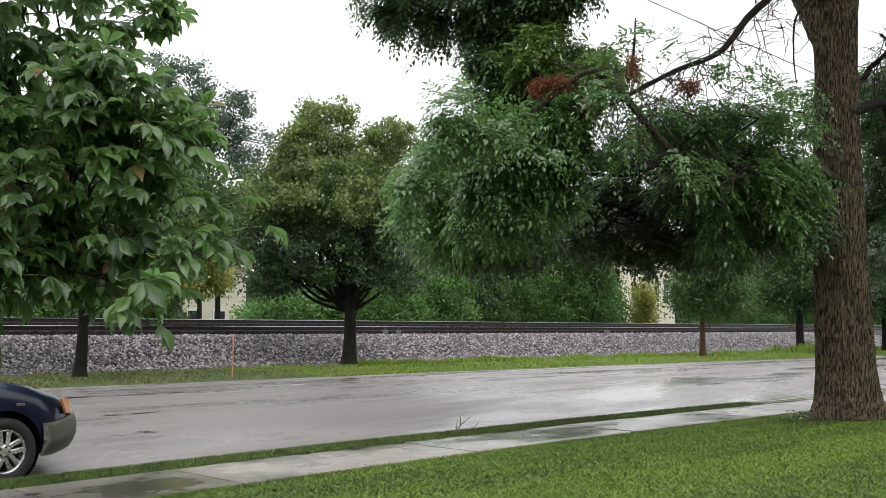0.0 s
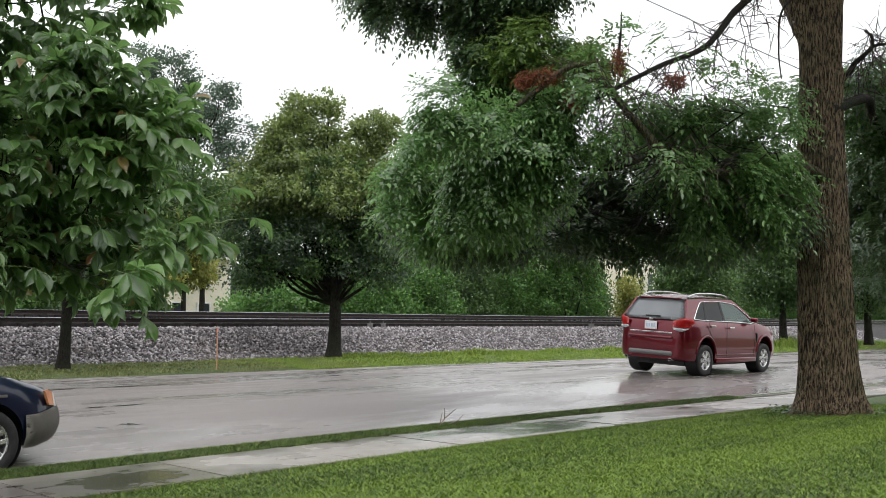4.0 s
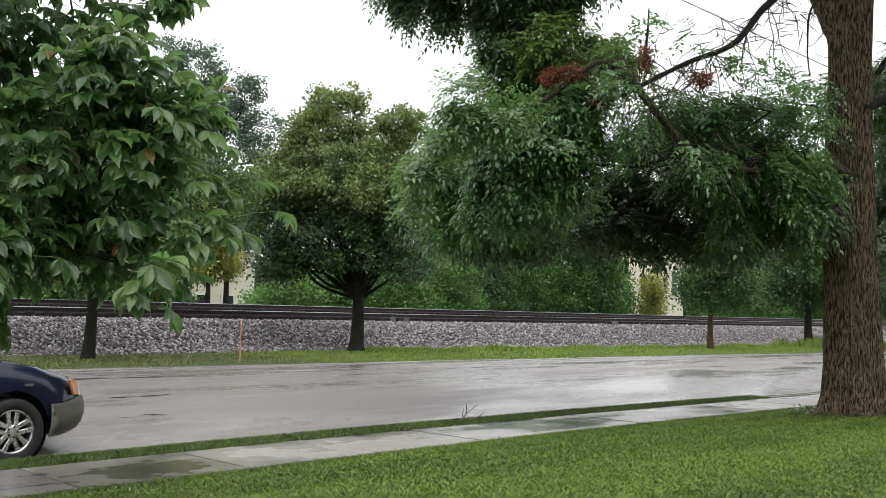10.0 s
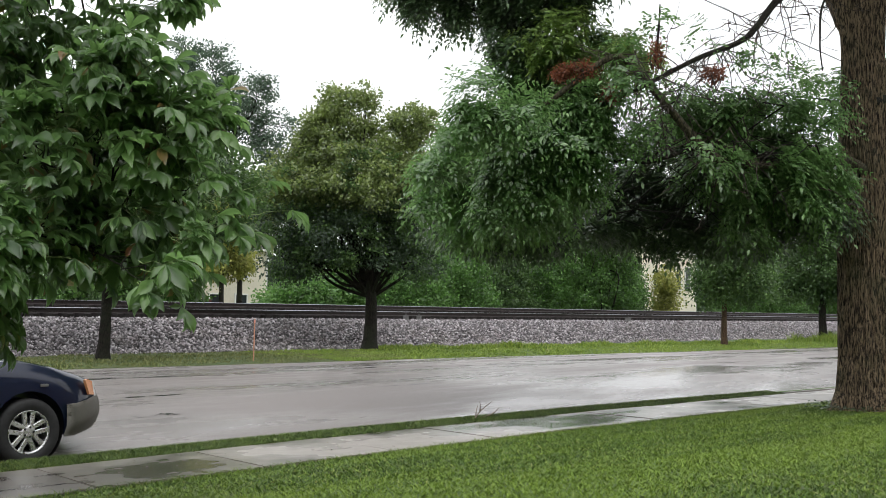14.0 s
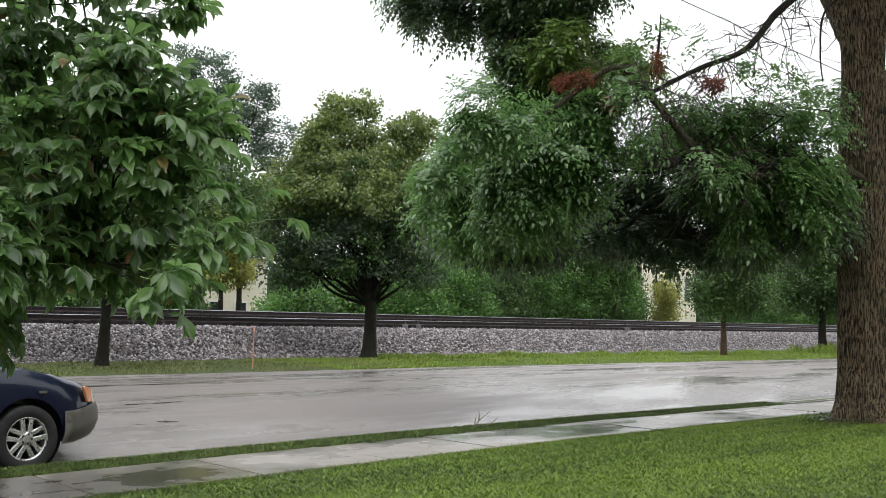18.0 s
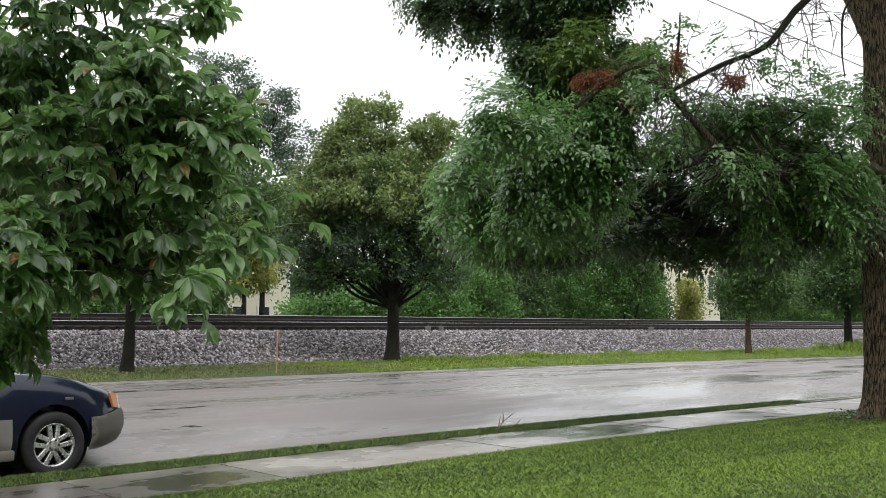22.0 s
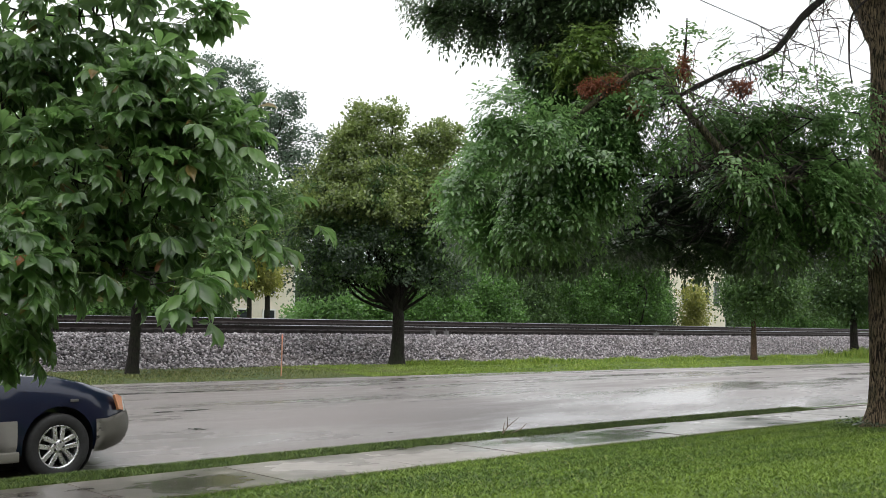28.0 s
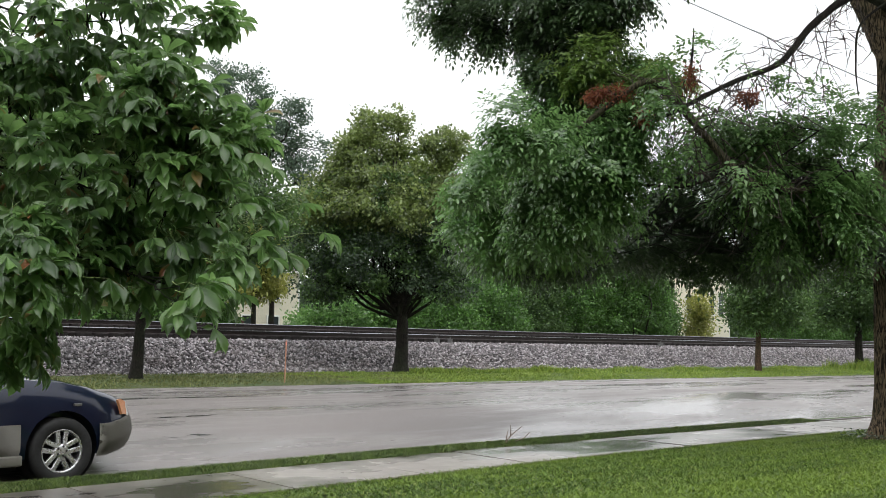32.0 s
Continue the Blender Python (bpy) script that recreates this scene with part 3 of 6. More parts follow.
for k in range(6):
    x0, x1 = 15.8 + 1.6 * k, 17.39 + 1.6 * k
    o0, o1 = float(bend(x0)), float(bend(x1))
    part("slab", prism([(*lay(x, y), z) for x, y, z in ((x0, 8.145 + o0, 0.165), (x1, 8.145 + o1, 0.165), (x1, 8.95 + o1, 0.085), (x0, 8.95 + o0, 0.085))], (0, 0, -0.1)), M_CONCRETE, apron)


# ---- grass ----
def grass(name, xs, ys, count, height, width, material, label, seed, ground, lean=0.5, near=None, clump=0.0):
    """Blades as single bent triangles pairs over a patch of ground."""
    rng = np.random.default_rng(seed)
    x = xs[0] + (xs[1] - xs[0]) * (rng.random(count) ** (near or 1.0))
    y = ys[0] + (ys[1] - ys[0]) * rng.random(count)
    h = height * (0.55 + 0.7 * rng.random(count))
    if clump:
        c = np.array([noise.noise(Vector((a * 0.9, b * 0.9, seed))) for a, b in zip(x, y)])
        h *= 1 + clump * np.clip(c * 2, -0.6, 1.5)
    p = np.stack([*lay(x, y + bend(x)), ground(x, y)], 1)
    a = rng.random(count) * 2 * np.pi
    side = np.stack([np.cos(a), np.sin(a), np.zeros(count)], 1) * (width * (0.6 + 0.8 * rng.random(count)))[:, None]
    tip = np.stack([rng.standard_normal(count) * lean, rng.standard_normal(count) * lean, np.ones(count)], 1) * h[:, None]
    mid = tip * 0.55 * np.array([0.6, 0.6, 1.05])
    v = np.stack([p - side, p + side, p + mid + side * 0.7, p + mid - side * 0.7, p + tip], 1)
    o = (np.arange(count) * 5)[:, None, None]
    f = (o + np.array([[0, 1, 2], [0, 2, 3], [3, 2, 4]])[None]).reshape(-1, 3)
    return tagged(numpy_mesh(name, v.reshape(-1, 3), f, material), label, "grass", "", "stuff")


def lawn_z(x, y):
    return np.interp(y, [-6, 2, 4.6, 6.2, 6.9], [0.36, 0.29, 0.25, 0.18, 0.12]) - 0.01


grass("lawn", (1.5, 15.5), (1.5, 6.92), 330000, 0.033, 0.0062, M_LAWN, "short mown bright green lawn, damp", 3, lawn_z, 0.85)
grass("lawn_behind", (-8.0, 15.5), (-5.0, 1.52), 90000, 0.04, 0.012, M_LAWN, "mown green lawn where the viewer stands", 13, lawn_z, 0.55)
grass("lawn_aside", (-8.0, 1.52), (1.5, 6.92), 40000, 0.04, 0.012, M_LAWN, "mown green lawn under the broad-leaved tree", 14, lawn_z, 0.55)
grass("lawn_edge", (0.5, 15.0), (6.78, 6.95), 9000, 0.05, 0.005, M_LAWN, "green grass along the pavement's edge", 5, lawn_z, 0.8)
grass("grass_strip", (-1.0, 15.8), (8.12, 8.58), 70000, 0.048, 0.0055, M_STRIP, "dark green grass strip between pavement and street", 4,
      lambda x, y: np.interp(y, [8.14, 8.45, 8.75], [0.12, 0.14, 0.09]), 0.6)
grass("dull_verge", (1.0, 17.5), (19.5, 24.7), 34000, 0.05, 0.014, M_VERGE_DRY, "short dull olive grass verge with brown patches", 9,
      lambda x, y: np.interp(y, [19.4, 20.2, 22, 25], [0.26, 0.3, 0.32, 0.345]), 0.5, 1.5, 0.7)
grass("verge", (14.5, 75.0), (19.5, 24.7), 92000, 0.052, 0.016, M_VERGE, "bright green uncut grass verge beside the railway", 6,
      lambda x, y: np.interp(y, [19.4, 20.2, 22, 25], [0.26, 0.3, 0.32, 0.345]), 0.5, 1.5, 0.7)
grass("verge_weeds", (19.0, 60.0), (23.5, 25.0), 20000, 0.12, 0.018, M_VERGE, "tall light green weeds at the foot of the ballast", 8,
      lambda x, y: 0.33 + 0 * x, 0.35, 1.4, 0.9)

grass("weed_clump", (44.5, 52.0), (22.3, 24.6), 5000, 0.36, 0.02, M_VERGE, "tall rank weeds round the trunks beside the railway", 15,
      lambda x, y: 0.33 + 0 * x, 0.3, None, 0.8)
rng = np.random.default_rng(22)
n = 130
lx, ly = 3.0 + 12.0 * rng.random(n), 6.95 + 1.15 * rng.random(n) ** 0.6
lx, ly = lay(lx, ly + bend(lx))
litter = leaves("leaf_litter", np.stack([lx, ly, np.full(n, 0.156)], 1), unit(n, rng) * (1, 1, 0.05), np.array([0, 0, 1.0]) + 0.15 * unit(n, rng), 0.02 + 0.035 * rng.random(n), "leaf", M_LITTER, None)
tagged(litter, "small dark wet leaves and bits lying on the pavement", "leaf litter", "", "stuff")
rng = np.random.default_rng(21)
n = 1500
gx = 3.2 + 2.2 * rng.random(n) ** 1.5
gy = 8.62 + 0.4 * rng.random(n) ** 1.5
gz = np.interp(gy, [c[0] for c in road_cols], [c[1] for c in road_cols])
oct_v = np.array([(1, 0, 0), (-1, 0, 0), (0, 1, 0), (0, -1, 0), (0, 0, 1), (0, 0, -1)], float)
oct_f = np.array([(0, 2, 4), (2, 1, 4), (1, 3, 4), (3, 0, 4), (2, 0, 5), (1, 2, 5), (3, 1, 5), (0, 3, 5)])
gv = oct_v[None] * (0.004 + 0.005 * rng.random((n, 1, 1))) * (0.7 + 0.6 * rng.random((n, 6, 1))) + np.stack([*lay(gx, gy + bend(gx)), gz + 0.004], 1)[:, None]
tagged(numpy_mesh("grit", gv.reshape(-1, 3), ((np.arange(n) * 6)[:, None, None] + oct_f[None]).reshape(-1, 3), M_STONE), "loose dark grit along the edge of the street", "grit", "", "stuff")

# ---- railway ----
BX = np.concatenate([np.arange(-80, 0, 10.0), np.arange(0, 90, 1.0), np.arange(90, 401, 20.0)])
bed_cols = [(24.4, 0.3), (24.9, 0.46), (25.6, 0.86), (26.4, 1.24), (26.75, 1.33), (29.7, 1.36), (30.4, 1.62), (34.4, 1.62), (36.5, 0.4)]
strip_mesh("railway_bed", BX, bed_cols, M_BED, follow=False, label="raised railway bed, darkened for shaded gaps between its stones")


def stones(name, count, xs, ys, size, seed, power=1.0):
    rng = np.random.default_rng(seed)
    x = xs[0] + (xs[1] - xs[0]) * rng.random(count) ** power
    y = ys[0] + (ys[1] - ys[0]) * rng.random(count)
    z = np.interp(y, [c[0] for c in bed_cols], [c[1] for c in bed_cols])
    ico = np.array([(1, 0, 0), (-1, 0, 0), (0, 1, 0), (0, -1, 0), (0, 0, 1), (0, 0, -1)], float)
    tri = np.array([(0, 2, 4), (2, 1, 4), (1, 3, 4), (3, 0, 4), (2, 0, 5), (1, 2, 5), (3, 1, 5), (0, 3, 5)])
    s = size * (0.5 + 0.9 * rng.random(count) ** 1.5)
    v = ico[None] * (0.6 + 0.7 * rng.random((count, 6, 1))) + 0.25 * rng.standard_normal((count, 6, 3))
    a = rng.random(count) * 6.28
    c, d = np.cos(a)[:, None], np.sin(a)[:, None]
    v = np.stack([v[..., 0] * c - v[..., 1] * d, v[..., 0] * d + v[..., 1] * c, v[..., 2] * 0.8], -1)
    v = v * s[:, None, None] + np.stack([*lay(x, y), z + s * 0.3], 1)[:, None]
    f = (np.arange(count) * 6)[:, None, None] + tri[None]
    tagged(numpy_mesh(name, v.reshape(-1, 3), f.reshape(-1, 3), M_STONE), "grey crushed stone ballast heaped beside the tracks", "ballast", "", "stuff")


stones("ballast", 76000, (3, 75), (24.45, 26.9), 0.05, 11, 1.6)


def track(y, z, label):
    """Two rails on sleepers. Returns the thing."""
    ob = empty("railway_track", pose(0, y, z), label, "railway track", "railway tracks")
    prof = [(-0.075, 0), (0.075, 0), (0.075, 0.012), (0.012, 0.035), (0.01, 0.125), (0.036, 0.135), (0.036, 0.168), (-0.036, 0.168), (-0.036, 0.135), (-0.01, 0.125), (-0.012, 0.035), (-0.075, 0.012)]
    for side in (-0.7175, 0.7175):
        rail = part("rail", prism([(-80, side + a, b + 0.012) for a, b in prof], (480, 0, 0)), M_RAIL, ob, "rust-brown steel rail")
        part("rail_head", prism([(-80, side + a, 0.172) for a in (-0.038, 0.038)] + [(-80, side + 0.034, 0.188), (-80, side - 0.034, 0.188)], (480, 0, 0)), M_RAILTOP, rail, "polished bright running surface")
        part("rail_foot", prism([(-80, side + a, b) for a, b in ((-0.079, 0.008), (-0.05, 0.008), (-0.03, 0.04), (-0.079, 0.03))], (480, 0, 0)), M_FOOT, rail, "lighter strip along the rail's foot, its shine put into the colour")
    tie = plate = None
    for k in range(150):
        x = 4.0 + 0.56 * k
        if tie is None:
            tie = part("sleeper", box(-0.115, 0.115, -1.3, 1.3, -0.17, 0.0, bevel=0.012), M_TIE, ob, "dark creosoted timber sleeper").data
            s = ob.children[-1]
            plate = part("tie_plate", box(-0.09, 0.09, -0.9, -0.56, 0.0, 0.012), M_RAIL, ob).data
            q = ob.children[-1]
        else:
            s, q = new("sleeper", tie), new("tie_plate", plate)
            s.parent = q.parent = ob
        s.location, q.location = (x, 0, 0), (x, 0, 0)
    return ob


track(30.80, 1.49, "railway track with polished rails on dark timber sleepers")
track(35.39, 1.78, "higher railway track with polished rails behind the first")
for x, y, z, s in ((31.23, 29.22, 1.27, 0.06), (32.0, 29.22, 1.27, 0.05), (47.85, 29.11, 1.27, 0.12)):
    bx = empty("junction_box", pose(x, y, z), "small grey metal junction box beside the rails", "junction box", "boxes beside the rails")
    part("housing", box(-s, s, -0.1, 0.1, 0.0, 0.22, bevel=0.02), M_METAL, bx)
    part("cover", box(-s * 1.1, s * 1.1, -0.12, 0.12, 0.22, 0.25, bevel=0.008), M_METAL, bx)
    part("stem", lathe([(0.02, 0.25), (0.02, 0.33), (0.0, 0.33)], 10, "z"), M_METAL, bx)


# ---- unseen houses added behind the camera: they close the street and block sky light ----
for k, (x0, x1, y0, y1, h) in enumerate(((-9.0, 9.0, -14.0, -5.0, 6.0), (15.0, 29.0, -17.0, -7.0, 6.2), (-32.0, -17.0, -16.0, -6.0, 6.0), (36.0, 52.0, -22.0, -12.0, 6.0))):
    bm = box(x0, x1, y0, y1, 0.2, h)
    part_roof = prism([(x0 - 0.4, y0 - 0.4, h + 0.004), (x0 - 0.4, (y0 + y1) / 2, h + 3.2), (x0 - 0.4, y1 + 0.4, h + 0.004)], (x1 - x0 + 0.8, 0, 0))
    wall = tagged(link_mesh("wall_south_%d" % (k + 1), bm, M_DOORWOOD), "plain unseen house wall added behind the camera to block sky light", "", "", "structure")
    tagged(link_mesh("roof_south_%d" % (k + 1), part_roof, M_ROOF), "unseen shingle roof added behind the camera to block sky light", "", "", "structure")


# ---- trees ----
def slim(blobs, k, kz=None):
    """The same masses with smaller half-extents."""
    return [(*b[:3], b[3] * k, b[4] * k, b[5] * (kz or k)) for b in blobs]


def tree(label, base, top, r, blobs, sprigs, per, size, shape, material, bark, seed, spread, group="", category="tree", forks=None, shell=0.55, droop=0.4, fork_at=None, trim=()):
    """A tapered trunk with limbs to the masses of its crown, and a crown of many leaves."""
    ob = empty("tree", pose(0, 0, 0), label, category, group)
    rng = np.random.default_rng(seed)
    a, b = np.array(base, float), np.array(top, float)
    k = np.linspace(0, 1, 12)
    line = a + (b - a) * k[:, None] + np.stack([np.sin(k * 5 + seed), np.cos(k * 4 + seed), 0 * k], 1) * r * 0.25 * k[:, None]
    line[0, 2] -= 0.12
    rad = r * (1.0 - 0.4 * k) * (1 + 0.4 * np.exp(-k * 14))
    v, f = tube_arrays(line, rad, 14, 0.03, seed)
    numpy_mesh("trunk", v, f, bark, ob, True)
    root = line[-2] if fork_at is None else np.array(fork_at, float)
    limbs(ob, root, [q[:3] for q in blobs][:forks], r * 0.3, bark, seed + 1, sag=0.03)
    c, _ = crown(ob, blobs, sprigs, per, size, shape, material, seed + 2, spread, droop, shell)
    bl = np.array(blobs)
    sel = rng.choice(len(c), min(len(c), 160), replace=False)
    ends = c[sel]
    near = bl[np.argmin(np.linalg.norm(ends[:, None] - bl[None, :, :3], axis=2), axis=1), :3]
    twigs(ob, root + (near - root) * (0.45 + 0.5 * rng.random((len(sel), 1))), ends, max(0.008, r * 0.07), bark, seed + 3, "branch")
    return ob


# masses of the crowns: centre and half-extents in metres
ASH_HIGH = [
    (11.67, 9.42, 6.55, 0.81, 0.81, 0.69), (12.03, 8.73, 6.03, 0.6, 0.6, 0.52), (11.53, 10.26, 6.12, 0.4, 0.4, 0.36), (11.66, 9.66, 5.9, 0.42, 0.42, 0.33),
    (11.64, 8.95, 5.45, 0.36, 0.36, 0.39), (11.93, 8.2, 6.39, 0.67, 0.67, 0.61), (12.68, 7.36, 7.31, 1.04, 1.04, 0.69), (11.93, 8.79, 5.17, 0.36, 0.36, 0.44),
    (11.25, 10.4, 6.44, 0.4, 0.4, 0.36),
]
ASH_LEFT = [
    (10.57, 8.58, 3.23, 0.36, 0.36, 0.47), (10.88, 8.19, 3.44, 0.48, 0.48, 0.54), (11.04, 7.95, 3.87, 0.42, 0.42, 0.3), (11.3, 7.61, 4.18, 0.35, 0.35, 0.25),
    (10.77, 8.37, 2.99, 0.38, 0.38, 0.3), (11.24, 7.77, 3.37, 0.38, 0.38, 0.47), (11.14, 9.25, 3.8, 0.28, 0.28, 0.39), (11.43, 7.49, 3.81, 0.26, 0.26, 0.38),
]
ASH_MID = [
    (12.57, 7.49, 2.81, 0.46, 0.46, 0.38), (13.02, 6.96, 2.78, 0.46, 0.46, 0.38), (12.75, 7.23, 3.29, 0.4, 0.4, 0.46), (12.79, 6.39, 3.44, 0.43, 0.43, 0.24),
    (13.19, 5.9, 3.52, 0.44, 0.44, 0.27), (13.61, 5.45, 3.01, 0.39, 0.39, 0.44), (13.55, 6.31, 2.86, 0.46, 0.46, 0.38), (12.79, 6.31, 4.14, 0.41, 0.41, 0.37),
    (13.27, 5.73, 4.27, 0.41, 0.41, 0.37), (13.57, 5.42, 3.75, 0.33, 0.33, 0.44), (12.09, 6.66, 4.26, 0.29, 0.29, 0.29), (14.91, 5.76, 4.61, 0.36, 0.36, 0.48),
    (13.43, 5.62, 3.38, 0.37, 0.37, 0.25), (12.68, 6.53, 3.29, 0.3, 0.3, 0.19),
]
ASH_RIGHT = [
    (16.83, 5.14, 3.08, 0.55, 0.55, 0.77), (17.6, 5.16, 4.32, 0.64, 0.64, 0.71), (17.38, 5.42, 4.96, 0.43, 0.43, 0.53), (17.28, 4.59, 3.69, 0.62, 0.62, 0.77),
]
DEAD = [
    (10.95, 7.37, 4.53, 0.21, 0.21, 0.11), (11.56, 6.62, 4.81, 0.06, 0.06, 0.21), (12.02, 6.1, 4.55, 0.11, 0.11, 0.11), (11.25, 7.04, 4.25, 0.14, 0.14, 0.07),
    (12.64, 5.42, 3.96, 0.06, 0.06, 0.11), (10.84, 7.51, 4.51, 0.1, 0.1, 0.08),
]
NEAR = [
    (3.54, 5.76, 2.97, 0.17, 0.17, 0.14), (3.71, 5.56, 2.96, 0.19, 0.19, 0.14), (3.83, 5.44, 2.84, 0.13, 0.13, 0.12), (3.91, 5.36, 2.69, 0.1, 0.1, 0.11),
    (3.63, 5.68, 2.72, 0.21, 0.21, 0.14), (3.44, 5.92, 2.65, 0.21, 0.21, 0.14), (3.26, 6.13, 2.64, 0.17, 0.17, 0.15), (3.79, 5.51, 2.58, 0.17, 0.17, 0.14),
    (3.9, 5.38, 2.47, 0.13, 0.13, 0.12), (3.34, 6.06, 2.4, 0.24, 0.24, 0.15), (3.57, 5.79, 2.39, 0.24, 0.24, 0.15), (3.76, 5.57, 2.33, 0.19, 0.19, 0.14),
    (3.9, 5.4, 2.28, 0.14, 0.14, 0.11), (4.03, 5.26, 2.22, 0.1, 0.1, 0.08), (4.12, 5.16, 2.11, 0.05, 0.05, 0.05), (3.43, 5.99, 2.13, 0.24, 0.24, 0.15),
    (3.65, 5.73, 2.1, 0.2, 0.2, 0.14), (3.82, 5.53, 2.08, 0.14, 0.14, 0.1), (3.29, 6.18, 1.89, 0.17, 0.17, 0.14), (3.48, 5.94, 1.9, 0.19, 0.19, 0.12),
    (3.7, 5.69, 1.84, 0.11, 0.11, 0.1), (3.81, 5.56, 1.77, 0.07, 0.07, 0.08), (3.82, 5.54, 1.91, 0.09, 0.09, 0.08), (3.95, 5.37, 2.05, 0.08, 0.08, 0.05),
]
NEAR_LEFT = [
    (3.03, 6.66, 3.18, 0.39, 0.39, 0.42), (3.05, 6.55, 2.53, 0.38, 0.38, 0.38), (2.89, 6.01, 2.05, 0.23, 0.23, 0.23), (2.84, 5.77, 1.86, 0.09, 0.09, 0.09),
    (2.71, 5.78, 1.82, 0.09, 0.09, 0.09), (2.72, 7.07, 2.76, 0.45, 0.45, 0.63),
]
T1 = [
    (18.31, 29.98, 4.21, 2.81, 2.81, 1.76), (17.22, 31.11, 4.73, 1.92, 1.92, 1.57), (19.71, 29.05, 4.61, 1.96, 1.96, 1.6), (18.41, 30.25, 6.03, 2.48, 2.48, 1.59),
    (18.04, 29.18, 3.29, 2.23, 2.23, 0.86),
]
T2 = [
    (24.95, 25.74, 4.02, 2.26, 2.26, 1.32), (23.65, 27.11, 4.58, 1.5, 1.5, 1.31), (26.24, 24.37, 4.6, 1.51, 1.51, 1.42), (24.85, 25.67, 5.91, 2.81, 2.81, 1.5),
    (24.0, 27.25, 6.15, 1.33, 1.33, 1.14), (26.02, 24.44, 6.7, 1.41, 1.41, 1.41), (24.68, 26.06, 7.86, 1.32, 1.32, 1.32), (23.15, 26.77, 3.23, 0.92, 0.92, 0.55),
    (25.74, 23.65, 3.23, 0.92, 0.92, 0.55),
]
T2TOP = [
    (24.49, 26.29, 8.54, 0.56, 0.56, 0.66), (25.15, 25.48, 8.44, 0.53, 0.53, 0.66), (26.05, 24.22, 7.93, 0.84, 0.84, 0.47), (24.19, 26.64, 7.08, 0.75, 0.75, 0.75),
]
T3 = [
    (46.65, 22.92, 3.72, 1.34, 1.34, 1.07), (46.21, 23.45, 2.92, 0.93, 0.93, 0.67), (47.23, 22.21, 3.05, 1.07, 1.07, 0.8), (46.75, 22.79, 4.79, 1.07, 1.07, 0.93),
]
T4 = [
    (59.95, 23.82, 4.19, 1.95, 1.95, 1.62), (59.3, 24.6, 3.22, 1.46, 1.46, 0.81), (60.76, 22.85, 3.38, 1.46, 1.46, 0.91), (59.99, 23.78, 5.82, 1.62, 1.62, 1.3),
]
T5 = [
    (66.78, 21.25, 4.69, 2.4, 2.4, 2.06), (66.28, 21.84, 2.97, 1.72, 1.72, 0.86), (67.6, 20.23, 3.31, 1.72, 1.72, 1.03),
]
FARTALL = [
    (43.53, 60.68, 18.35, 2.1, 2.1, 2.29), (44.57, 59.42, 15.58, 2.29, 2.29, 2.67), (45.79, 57.95, 16.76, 1.07, 1.07, 1.53), (46.32, 57.3, 14.0, 1.72, 1.72, 1.91),
    (43.12, 61.17, 13.22, 2.67, 2.67, 3.05), (46.83, 56.68, 12.43, 1.14, 1.14, 0.95), (42.52, 61.9, 19.55, 1.14, 1.14, 1.34),
]
WOODL = [
    (40.05, 48.39, 7.52, 1.96, 1.96, 1.96), (36.37, 48.23, 6.29, 1.86, 1.86, 1.86), (34.29, 50.53, 6.6, 2.17, 2.17, 2.17), (42.88, 49.72, 9.55, 1.37, 1.37, 0.86),
]
SHRUB = [
    (36.71, 41.55, 2.77, 1.45, 1.45, 0.81), (39.73, 41.4, 3.12, 1.51, 1.51, 1.05), (41.69, 39.11, 3.12, 1.81, 1.81, 1.21), (46.06, 39.27, 3.85, 1.6, 1.6, 1.76),
    (52.57, 41.56, 4.46, 1.95, 1.95, 2.12), (57.15, 41.4, 4.98, 2.23, 2.23, 2.23), (61.08, 40.9, 5.5, 2.32, 2.32, 2.71), (64.11, 40.09, 4.8, 1.58, 1.58, 1.98),
    (67.88, 41.41, 3.9, 1.0, 1.0, 1.6), (61.64, 39.4, 7.01, 1.15, 1.15, 1.15), (86.62, 39.91, 5.55, 2.92, 2.92, 2.92), (95.95, 39.75, 5.85, 3.15, 3.15, 3.15),
    (109.4, 39.89, 6.89, 3.48, 3.48, 3.48), (125.85, 40.07, 6.86, 4.53, 4.53, 3.88), (27.9, 41.39, 2.87, 1.26, 1.26, 0.89), (25.28, 41.22, 2.81, 1.45, 1.45, 0.97),
    (22.43, 40.73, 2.74, 1.6, 1.6, 1.03), (19.48, 39.93, 2.87, 1.71, 1.71, 1.07),
]
YELLOW = [
    (29.79, 38.84, 4.12, 1.01, 1.01, 1.01), (30.65, 39.32, 3.4, 1.03, 1.03, 0.77), (28.7, 38.18, 3.07, 0.49, 0.49, 0.61),
    (29.68, 38.86, 4.94, 0.97, 0.97, 0.87), (29.35, 39.34, 3.97, 0.77, 0.77, 0.69), (30.25, 38.33, 4.24, 0.66, 0.66, 0.60), (29.94, 38.52, 5.50, 0.61, 0.61, 0.55),
]
YELLOW2 = [(69.19, 39.0, 4.0, 0.75, 0.75, 1.2), (69.54, 39.11, 2.6, 0.85, 0.85, 1.0)]

ASH_RIGHT += [(16.99, 5.14, 2.48, 0.62, 0.62, 0.52), (17.36, 4.33, 2.89, 0.82, 0.82, 0.94), (17.93, 4.38, 4.64, 0.84, 0.84, 0.97), (17.89, 5.19, 5.67, 0.51, 0.51, 0.54)]
